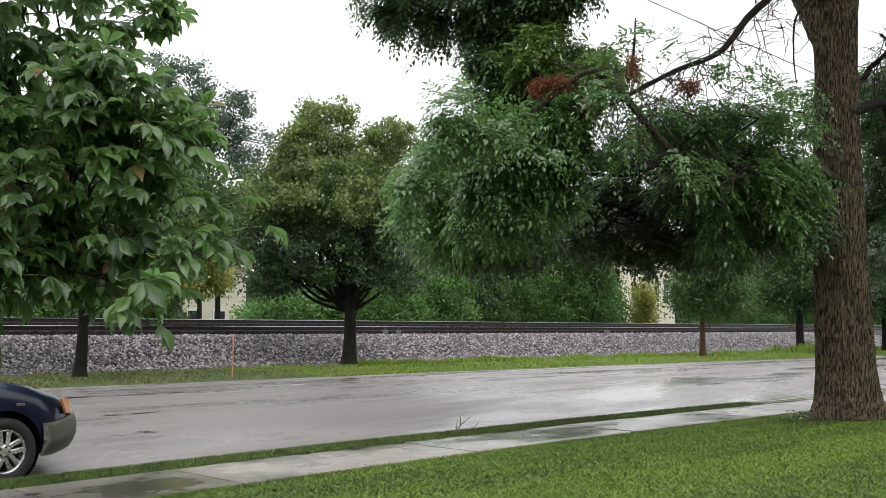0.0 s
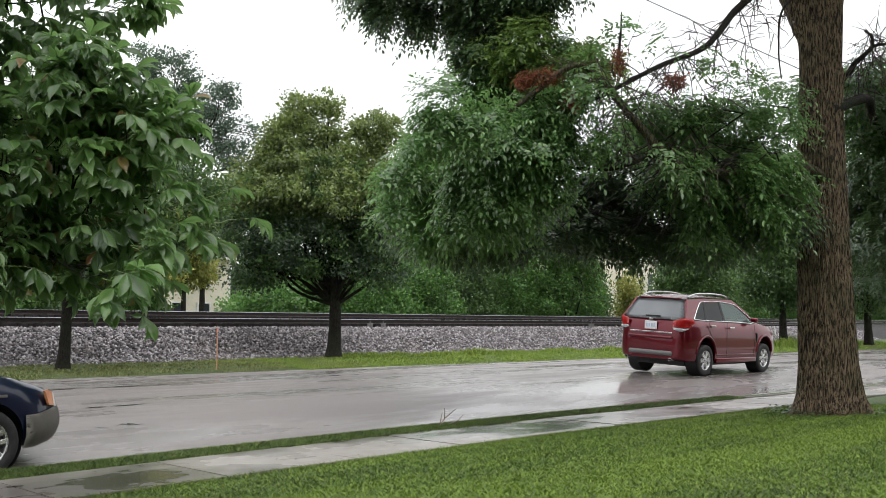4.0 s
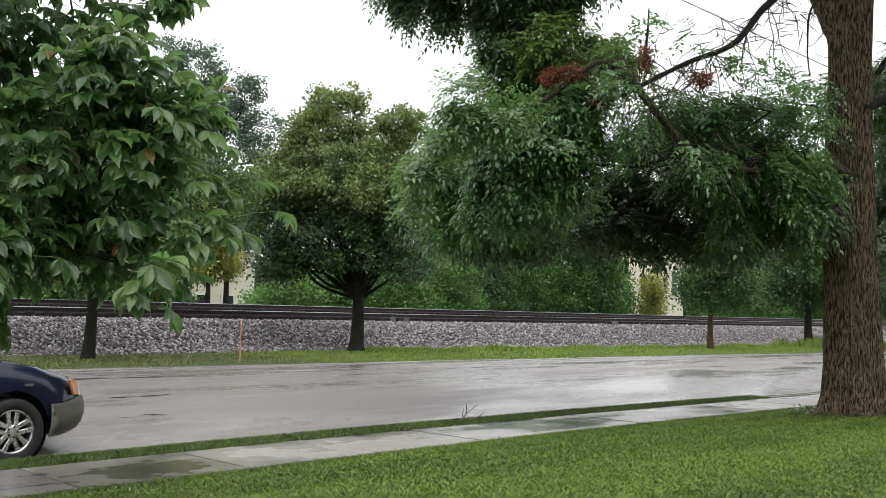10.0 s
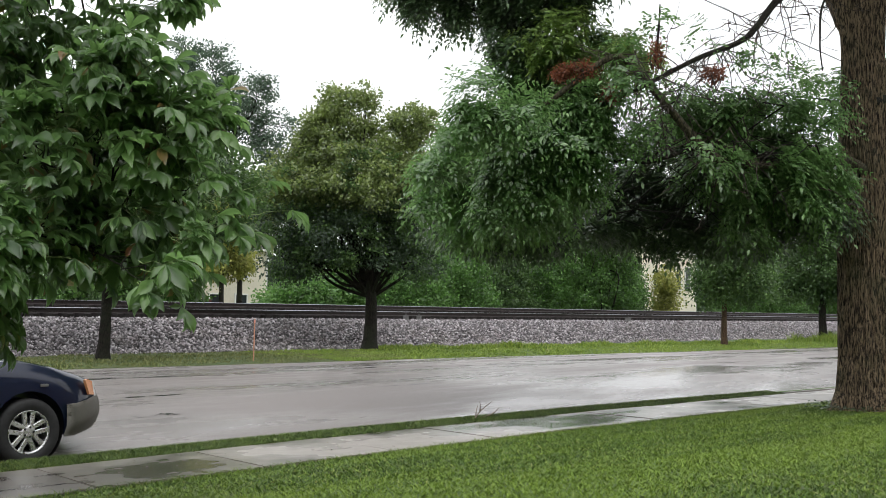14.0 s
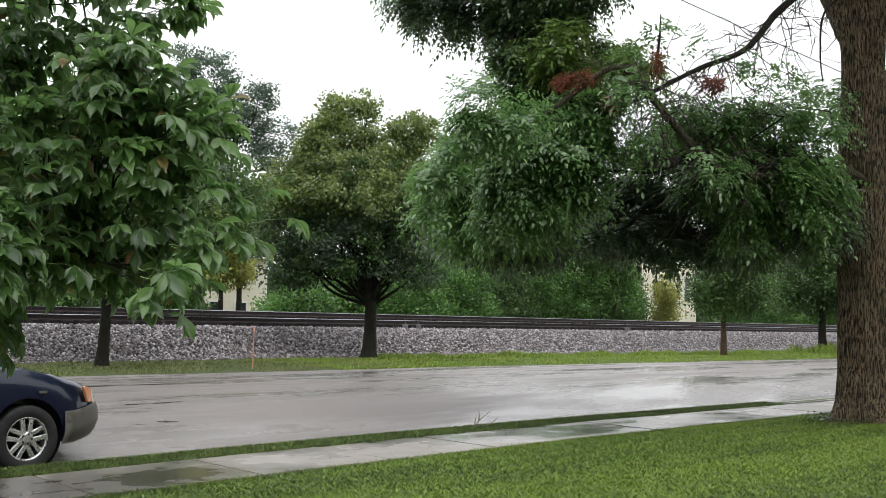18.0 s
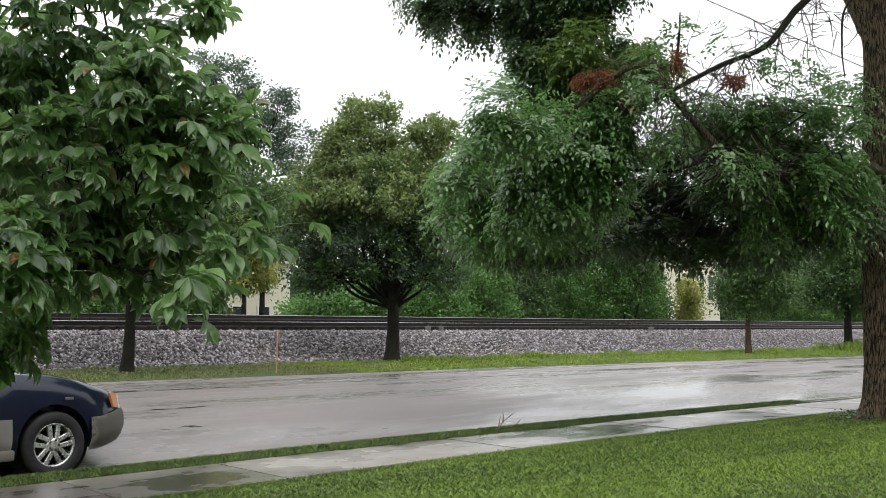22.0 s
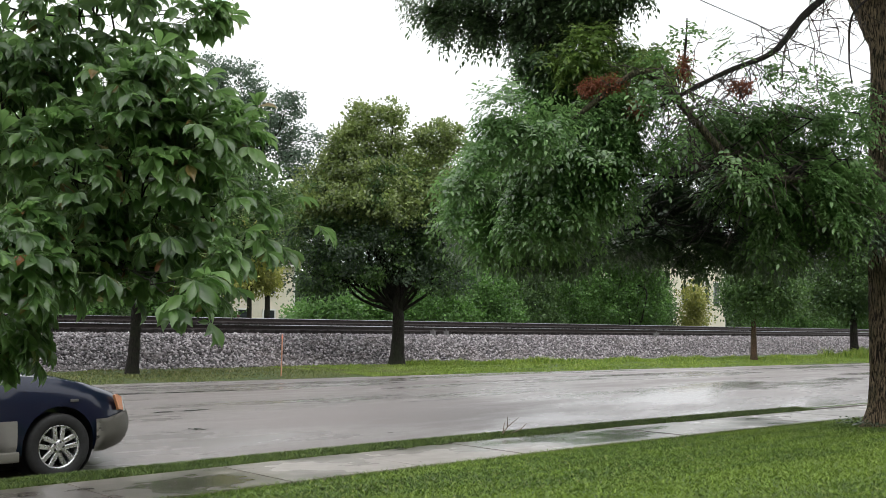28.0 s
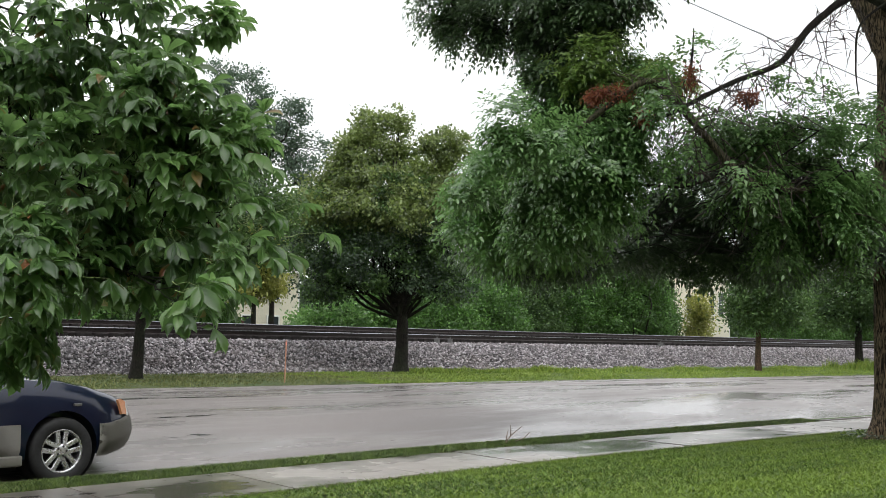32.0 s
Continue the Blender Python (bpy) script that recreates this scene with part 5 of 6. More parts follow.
        drop = 0.3 + 0.75 * rng.random()
        for ang, scale in ((0.0, 1.05), (0.48, 1.0), (-0.48, 1.0), (0.98, 0.84), (-0.98, 0.84), (1.6, 0.58), (-1.6, 0.58)):
            at.append(tip)
            lift = np.array([0, 0, math.sin(roll) * math.sin(ang)])
            along.append(out[i] * math.cos(ang) + side[i] * math.sin(ang) + lift + np.array([0, 0, -drop]) + 0.1 * rng.standard_normal(3))
            up.append(np.array([0, 0, 0.6]) + 0.8 * out[i] + 0.4 * rng.standard_normal(3))
            size.append(s * scale * (0.9 + 0.2 * rng.random()))
    leaves("crown", np.array(at), np.array(along), np.array(up), np.array(size), "obovate", M_LEAF_NEAR, ob).data.shade_smooth()
    twigs(ob, stem_a, stem_b, 0.0036, M_STALK, 83, "leaf_stalk", 3, 0.05)
    return ob


near_tree()
ROW = "young trees along the verge"
tree("round-crowned young tree with dark wet trunk on the verge", (14.67, 24.11, 0.3), (14.85, 24.14, 3.0), 0.16, [(q[0] - 3.11, q[1] - 5.46, q[2] * 0.95 + 0.3, q[3] * 0.92, q[4] * 0.92, q[5] * 0.95) for q in T1],
     1150, 60, 0.11, "fine", M_LEAF_WOOD, M_BARK2, 90, 0.26, ROW)
verge_tree = tree("dense twin-topped tree with yellow-green top and spreading limbs on the verge", (25.31, 25.32, 0.3), (25.38, 25.34, 2.9), 0.25, slim(T2[:3] + T2[7:], 1.0) + slim(T2[3:5], 0.85), 480, 70, 0.1, "fine", M_LEAF_WOOD, M_BARK2, 95, 0.17, ROW, shell=0.3)
# top light and lower shade of this crown are carried by its leaf colours
T2UP = slim(T2[3:7], 0.84) + T2TOP + [(23.22, 27.16, 5.53, 0.84, 0.84, 0.64), (23.7, 26.63, 6.53, 0.75, 0.75, 0.75), (24.07, 26.77, 7.55, 0.66, 0.66, 0.76)]
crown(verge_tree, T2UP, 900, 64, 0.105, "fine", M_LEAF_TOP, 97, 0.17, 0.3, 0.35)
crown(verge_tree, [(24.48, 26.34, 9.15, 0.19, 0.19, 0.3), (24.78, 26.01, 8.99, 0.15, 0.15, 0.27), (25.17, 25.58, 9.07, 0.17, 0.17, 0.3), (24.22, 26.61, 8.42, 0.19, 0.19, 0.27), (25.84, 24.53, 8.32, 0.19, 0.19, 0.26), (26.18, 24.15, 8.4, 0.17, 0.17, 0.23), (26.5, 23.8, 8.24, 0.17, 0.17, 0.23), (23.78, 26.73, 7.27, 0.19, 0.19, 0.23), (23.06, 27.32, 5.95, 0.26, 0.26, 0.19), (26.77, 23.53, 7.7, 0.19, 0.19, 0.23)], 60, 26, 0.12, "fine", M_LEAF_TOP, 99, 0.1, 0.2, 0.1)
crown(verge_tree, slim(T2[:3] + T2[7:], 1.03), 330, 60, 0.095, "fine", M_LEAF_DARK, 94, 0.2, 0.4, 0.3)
FAN = [(23.64, 27.63, 4.6), (24.36, 27.62, 5.43), (23.77, 26.41, 5.87), (24.79, 26.85, 6.58), (24.71, 26.09, 7.28), (24.77, 25.35, 7.6), (25.6, 25.5, 7.15), (25.36, 24.59, 6.66), (26.36, 24.87, 6.03), (26.12, 23.99, 5.18), (26.65, 24.07, 4.47), (23.19, 27.65, 3.62), (26.79, 23.67, 3.61), (24.28, 27.75, 3.69), (26.75, 24.8, 3.73), (25.37, 27.02, 5.68), (24.96, 24.43, 5.29)]
limbs(verge_tree, (25.36, 25.33, 2.1), FAN, 0.06, M_BARK2, 96, sag=0.0)
limbs(verge_tree, (25.38, 25.34, 2.7), [q[:3] for q in T2[:7]] + [q[:3] for q in T2TOP], 0.07, M_BARK2, 98)
tree("slim young tree on the verge", (44.37, 22.04, 0.3), (44.5, 22.1, 3.4), 0.14, [(x * 0.95, y * 0.95, z, *r) for x, y, z, *r in T3], 380, 52, 0.12, "fine", M_LEAF_WOOD, M_BARK3, 100, 0.3, ROW)
tree("young tree with low branches on the verge", (54.96, 21.76, 0.3), (55.1, 21.8, 3.2), 0.23, [(q[0] * 0.95 - 1.9, q[1] * 0.95 - 0.7, *q[2:]) for q in T4], 400, 52, 0.14, "fine", M_LEAF_WOOD, M_BARK2, 105, 0.35, ROW)
tree("young tree farther along the verge", (62.42, 19.77, 0.3), (62.42, 19.77, 3.2), 0.25, [(q[0] - 3.99, q[1] - 1.31, *q[2:]) for q in T5], 360, 52, 0.14, "fine", M_LEAF_WOOD, M_BARK2, 110, 0.35, ROW)

tree("large dark street tree farther down the street", (54.63, 18.19, 0.3), (54.64, 18.24, 4.0), 0.3, [(55.09, 17.7, 6.5, 2.2, 2.2, 2.0), (56.54, 16.6, 5.2, 2.0, 2.0, 1.6), (56.96, 15.95, 8.0, 2.2, 2.2, 2.0), (58.33, 14.42, 6.2, 2.6, 2.6, 2.2)], 520, 40, 0.19, "fine", M_LEAF_WOOD, M_BARK2, 115, 0.35, ROW)

WOOD = "trees behind the railway"


def wood_tree(blobs, label, material, seed, sprigs=520, per=38, size=0.25, spread=0.5):
    b = np.array(blobs)
    c = b[:, :3].mean(0)
    blobs = slim(blobs, 0.85)
    return tree(label, (c[0], c[1], 0.3), (c[0], c[1], max(1.2, b[:, 2].min())), 0.05 + 0.016 * b[:, 2].max(), blobs, sprigs, per, size, "fine", material, M_BARK2, seed, spread, WOOD)


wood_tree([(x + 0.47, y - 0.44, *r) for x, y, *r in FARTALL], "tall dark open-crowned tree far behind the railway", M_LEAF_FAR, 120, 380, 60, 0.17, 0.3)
wood_tree([(40.1, 49.22, 8.24, 1.97, 1.97, 1.48)] + WOODL[1:2], "light green leafy tree behind the railway", M_LEAF_PEAR, 123)
wood_tree(WOODL[2:3], "green leafy tree behind the railway", M_LEAF_WOOD, 126)
wood_tree([(27.63, 58.56, 7.11, 2.4, 2.4, 2.0), (29.68, 56.38, 8.4, 2.4, 2.4, 2.0), (29.68, 59.9, 10.7, 2.4, 2.4, 2.0), (25.73, 60.6, 8.72, 2.4, 2.4, 2.0), (31.25, 54.7, 6.79, 2.4, 2.4, 2.0)], "broad dark green tree behind the railway", M_LEAF_WOOD, 135, 760, 40, 0.26, 0.5)
wood_tree(WOODL[3:], "green leafy tree top behind the railway", M_LEAF_WOOD, 129, 200)
wood_tree([(x - 0.35, y, z + 0.45, *r) for x, y, z, *r in slim(YELLOW, 0.85)], "small yellow-green tree before the cream house", M_LEAF_YELLOW, 153, 380, 34, 0.14, 0.3)
wood_tree(YELLOW2, "small yellowing tree behind the railway", M_LEAF_YELLOW, 156, 150, 34, 0.16, 0.35)


def shrub(blob, k):
    x, y, z, rx, ry, rz = blob
    ob = empty("shrub", pose(0, 0, 0), "dense green shrub behind the railway", "shrub", "shrubs behind the railway")
    rng = np.random.default_rng(200 + k)
    limbs(ob, (x, y, 0.25), [(x + rx * 0.5 * rng.standard_normal(), y + ry * 0.5 * rng.standard_normal(), z) for _ in range(5)], 0.07, M_BARK2, 230 + k, 6, "stem")
    low = [(x + rx * 0.5 * s, y, max(0.8, z - rz * 0.9), rx, ry, max(0.9, rz * 0.8)) for s in (-1, 1)]
    crown(ob, [blob] + low, int(330 + 75 * rx * rz), 50, 0.15, "fine", M_LEAF_GREEN if k == 0 else M_LEAF_SHRUB if k % 4 else M_LEAF_WOOD, 260 + k, 0.34, 0.4, 0.6)


for k, q in enumerate(SHRUB):
    shrub(q, k)


# ---- the woodland that closes the distance ----
rng = np.random.default_rng(400)
n = 90000
bx = -40 + 330 * rng.random(n)
top = 6.5 + 3.0 * np.sin(bx * 0.21) + 2.0 * np.sin(bx * 0.53 + 1)
at = np.stack([bx + 20, 74 + 8 * rng.random(n) + np.maximum(0, bx - 60) * 0.02, 0.3 + (top + 1.5 * rng.standard_normal(n)) * rng.random(n) ** 0.7], 1)
wood = leaves("woodland", at, unit(n, rng) + (0, 0, -0.4), unit(n, rng) + (0, -0.5, 0.4), 0.55 + 0.4 * rng.random(n), "fine", M_LEAF_WOOD, None)
tagged(wood, "dense dark green woodland far behind the railway", "woodland", "", "stuff")


# ---- houses behind the railway ----
def window(parent, x, y, z, w, h, axis):
    """A sash window on a wall: axis 'x' on a wall that runs along x, 'y' on one that runs along y."""
    ob = new("window")
    ob.parent = parent
    ob.matrix_basis = pose(x, y, z, 0, 0, 0 if axis == "x" else 90)
    fr = bmesh.new()
    t = 0.1
    for a in ((-w / 2 - t, -w / 2, 0, h), (w / 2, w / 2 + t, 0, h), (-w / 2 - t, w / 2 + t, h, h + t), (-w / 2 - t, w / 2 + t, -t, 0), (-w / 2, w / 2, h / 2 - 0.03, h / 2 + 0.03)):
        add_box(fr, a[0], a[1], -0.09, 0.0, a[2], a[3])
    part("window_frame", fr, M_TRIM, ob, "white window frame")
    for i in range(2):
        part("pane", box(-w / 2, w / 2, -0.035, -0.02, i * h / 2 + 0.03 * i, h / 2 + i * h / 2 - 0.03 * (1 - i)), M_PANE, ob, "dark glass pane")
    return ob


def house(x0, x1, y0, y1, eave, ridge, label, windows, gable="x"):
    ob = empty("house", pose(0, 0, 0), label, "house", "houses behind the railway")
    part("wall", box(x0, x1, y0, y1, 0.2, eave), M_SIDING, ob, "cream lapped siding")
    n = int((eave - 0.4) / 0.22)
    for k in range(n):
        z = 0.45 + 0.22 * k
        part("siding_board", box(x0 - 0.02, x1 + 0.02, y0 - 0.03, y0 - 0.004, z, z + 0.2), M_SIDING, ob)
    if gable == "x":
        ym = (y0 + y1) / 2
        prof = [(x0 - 0.4, y0 - 0.5, eave), (x0 - 0.4, ym, ridge), (x0 - 0.4, y1 + 0.5, eave), (x0 - 0.4, ym, ridge - 0.25)]
        part("roof", prism(prof, (x1 - x0 + 0.8, 0, 0)), M_ROOF, ob, "grey shingle roof")
        for x in (x0 + 0.01, x1 - 0.13):
            part("gable", prism([(x, y0, eave), (x, ym, ridge - 0.25), (x, y1, eave)], (0.12, 0, 0)), M_SIDING, ob)
    else:
        xm = (x0 + x1) / 2
        prof = [(x0 - 0.5, y0 - 0.4, eave), (xm, y0 - 0.4, ridge), (x1 + 0.5, y0 - 0.4, eave), (xm, y0 - 0.4, ridge - 0.25)]
        part("roof", prism(prof, (0, y1 - y0 + 0.8, 0)), M_ROOF, ob, "grey shingle roof")
        for y in (y0 + 0.01, y1 - 0.13):
            part("gable", prism([(x0, y, eave), (xm, y, ridge - 0.25), (x1, y, eave)], (0, 0.12, 0)), M_SIDING, ob)
    part("gutter", box(x0 - 0.4, x1 + 0.4, y0 - 0.55, y0 - 0.42, eave - 0.14, eave - 0.01), M_TRIM, ob)
    part("corner_board", box(x1 - 0.1, x1 + 0.03, y0 - 0.05, y0 + 0.1, 0.25, eave - 0.15), M_TRIM, ob)
    for w in windows:
        window(ob, *w)
    return ob


h1 = house(37.03, 46.83, 56.8, 65.8, 5.9, 8.8, "cream-sided house half hidden by trees behind the railway",
           [(44.63, 56.76, 1.3, 0.9, 1.5, "x"), (42.54, 56.76, 1.3, 0.9, 1.5, "x"), (44.63, 56.76, 3.9, 0.9, 1.3, "x")])
part("door", box(41.1, 42.21, 56.66, 56.765, 0.4, 2.5, bevel=0.02), M_DOORWOOD, h1, "dark brown door")
h2 = house(92.67, 107.55, 56.8, 66.8, 8.6, 11.2, "pale house with white-framed windows behind the railway",
           [(105.57, 56.76, 4.6, 1.1, 2.4, "x"), (103.58, 56.76, 4.6, 0.9, 2.4, "x"), (98.73, 56.76, 4.6, 1.0, 1.8, "x")], gable="y")

# ---- cables ----
def cable(name, a, b, sag, r, label):
    a, b = np.array(a, float), np.array(b, float)
    s = np.linspace(0, 1, 30)
    line = a + (b - a) * s[:, None]
    line[:, 2] -= sag * 4 * s * (1 - s)
    v, f = tube_arrays(line, np.full(30, r), 6)
    tagged(numpy_mesh(name, v, f, M_CABLE), label, "cable", "overhead cables")


def utility_pole(x, y, z, h, arm):
    ob = empty("utility_pole", pose(x, y, z), "tall grey-brown wooden utility pole with a crossarm", "utility pole", "utility poles")
    part("shaft", lathe([(0.0, -0.3), (0.16, -0.3), (0.15, 0.0), (0.1, h), (0.0, h + 0.02)], 16, "z"), M_BARK2, ob, "", True)
    part("crossarm", box(-0.06, 0.06, -arm, arm, h - 0.6, h - 0.48, bevel=0.01), M_BARK2, ob)
    for k in (-1, 0, 1):
        part("insulator", lathe([(0.03, h - 0.48 + 0.002), (0.045, h - 0.4), (0.02, h - 0.36), (0.0, h - 0.36)], 12, "z"), M_METAL, ob).location = (0, k * arm * 0.85, 0)
    return ob


for x in (-53.85, 166.54):
    utility_pole(x, 65.87, 0.3, 17.66, 1.2)
for dy, dz in ((0.0, 0.0), (1.02, -0.06), (-1.02, -0.06)):
    cable("overhead_cable", (-53.85, 65.87 + dy, 17.6 + dz), (166.54, 65.87 + dy, 17.6 + dz), 0.3 + 0.45 * abs(dy) + 0.3 * (dy < 0), 0.03, "thin black overhead cable far behind the railway")
utility_pole(7.68, 22.82, 0.3, 15.56, 0.9)
utility_pole(41.36, 6.65, 0.3, 6.30, 0.9)
cable("service_cable", (7.68, 22.82, 15.5), (41.36, 6.65, 6.24), 0.0, 0.012, "thin black service cable behind the old tree")

# ---- stake, fallen twig, ivy ----
stake = empty("survey_stake", pose(17.58, 21.79, 0.3, 1.5, -1, 20), "thin orange wooden survey stake on the verge", "stake")
part("shaft", box(-0.016, 0.016, -0.011, 0.011, -0.1, 1.1, bevel=0.004), M_STAKE, stake)
part("tape", box(-0.019, 0.019, -0.014, 0.014, 0.98, 1.06, bevel=0.003), M_TAPE, stake, "faded pink tape")
fallen = empty("fallen_branch", pose(*lay(8.5, 8.3 + float(bend(8.5))), 0.17), "small bare fallen branch on the grass strip", "branch")
for k, pts in enumerate(([(-0.1, 0, 0.0), (0.02, 0.02, 0.08), (0.12, 0.02, 0.13), (0.24, 0.0, 0.2)], [(0.02, 0.02, 0.08), (0.0, 0.0, 0.16), (-0.02, -0.01, 0.22)],
                         [(-0.1, 0, 0.0), (-0.04, 0.03, 0.1), (0.0, 0.04, 0.16)], [(0.1, 0.02, 0.0), (0.3, 0.02, 0.04), (0.4, 0.0, 0.11)])):
    line = smooth_line(pts, 5)
    v, f = tube_arrays(line, np.linspace(0.009, 0.003, len(line)), 6)
    numpy_mesh("stem", v, f, M_DRY, fallen, True)
rng = np.random.default_rng(300)
n = 420
ang, rad = rng.random(n) * 6.28, 0.46 + 0.42 * rng.random(n) ** 1.6
at = np.stack([15.57 + rad * np.cos(ang) * 1.1, 5.52 + rad * np.sin(ang) * 1.1, 0.25 + 0.05 * rng.random(n)], 1)
ivy = leaves("ivy", at, unit(n, rng) * (1, 1, 0.3), np.array([0, 0, 1.0]) + 0.5 * unit(n, rng), 0.03 + 0.025 * rng.random(n), "broad", M_IVY, None)
tagged(ivy, "dark low ivy round the foot of the old tree", "ground cover", "", "stuff")


# ---- cars ----
def carve(body_bm, cutters):
    """A mesh with round wheel openings cut out of it."""
    a = link_mesh("blank", body_bm, M_BLACK)
    drop = [a]
    for bm in cutters:
        c = link_mesh("cutter", bm, M_BLACK)
        mod = a.modifiers.new("cut", "BOOLEAN")
        mod.operation, mod.solver, mod.object = "DIFFERENCE", "EXACT", c
        drop.append(c)
    bpy.context.view_layer.update()
    me = bpy.data.meshes.new_from_object(a.evaluated_get(bpy.context.evaluated_depsgraph_get()))
    bm = bmesh.new()
    bm.from_mesh(me)
    for o in drop:
        bpy.data.objects.remove(o, do_unlink=True)
    return bm


def loft(stations, section):
    """A closed hull: section(s) gives half a ring of (y, z), from the floor's middle to the top's middle."""
    bm = bmesh.new()
    rings = []
    for s in stations:
        half = section(s)
        ring = [(s, y, z) for y, z in half] + [(s, -y, z) for y, z in half[-2:0:-1]]
        rings.append([bm.verts.new(p) for p in ring])
    n = len(rings[0])
    for a, b in zip(rings, rings[1:]):
        for i in range(n):
            bm.faces.new((a[i], a[(i + 1) % n], b[(i + 1) % n], b[i]))
    bm.faces.new(rings[0])
    bm.faces.new(rings[-1][::-1])
    return bm


def wheel(parent, x, y, r, rim, spokes, pair, name="wheel"):
    """A wheel at an axle: tyre, rim and spokes. Its own y axis is the axle, with the outside towards -y."""
    ob = new(name)
    ob.parent = parent
    ob.matrix_basis = pose(x, y, r, 0, 0, 0 if y < 0 else 180)
    w = 0.11
    prof = [(rim, -w * 0.86), (rim * 1.05, -w * 0.99), (r * 0.9, -w), (r * 0.975, -w * 0.86), (r, -w * 0.6), (r, w * 0.6), (r * 0.975, w * 0.86), (r * 0.9, w), (rim, w * 0.9)]
    part("tyre", lathe(prof, 48), M_TYRE, ob, "black rubber tyre", True)
    part("rim", lathe([(rim, w * 0.9), (rim * 0.93, w * 0.5), (rim * 0.92, -w * 0.5), (rim * 0.95, -w * 0.85), (rim * 1.03, -w * 0.93), (rim * 1.03, -w * 0.84), (rim, -w * 0.8)], 48), M_ALLOY, ob, "bright alloy rim", True)
    part("brake_disc", lathe([(0.0, 0.01), (rim * 0.72, 0.01), (rim * 0.72, 0.03), (0.0, 0.03)], 32), M_BLACK, ob)
    part("hub", lathe([(0.0, -w * 0.88), (rim * 0.2, -w * 0.88), (rim * 0.33, -w * 0.84), (rim * 0.36, -w * 0.3), (0.0, -w * 0.2)], 24), M_ALLOY, ob, "", True)
    for k in range(spokes):
        for s in ((-1, 1) if pair else (0,)):
            aa = 2 * math.pi * k / spokes + 0.3
            wi, wo, mid = (0.021, 0.024, s * 0.034) if pair else (0.03, 0.05, 0.0)
            pts = []
            for rr, h in ((rim * 0.2, mid * 0.8 - wi), (rim * 0.97, mid * 1.35 - wo), (rim * 0.97, mid * 1.35 + wo), (rim * 0.2, mid * 0.8 + wi)):
                pts.append((rr * math.cos(aa) - h * math.sin(aa), -w * (0.86 if rr < rim * 0.5 else 0.8), rr * math.sin(aa) + h * math.cos(aa)))
            bm = prism(pts, (0, 0.035, 0))
            bmesh.ops.bevel(bm, geom=list(bm.edges), offset=0.006, segments=1, affect="EDGES")
            part("spoke", bm, M_ALLOY, ob)
    for k in range(5):
        a = 2 * math.pi * k / 5
        bm = lathe([(0.0, -w * 0.9), (0.011, -w * 0.9), (0.013, -w * 0.6)], 8)
        bmesh.ops.translate(bm, verts=bm.verts, vec=(rim * 0.17 * 1.35 * math.cos(a), 0, rim * 0.17 * 1.35 * math.sin(a)))
        part("wheel_nut", bm, M_BLACK, ob)
    return ob


def curve_at(table, s):
    return float(np.interp(s, [a for a, _ in table], [b for _, b in table]))


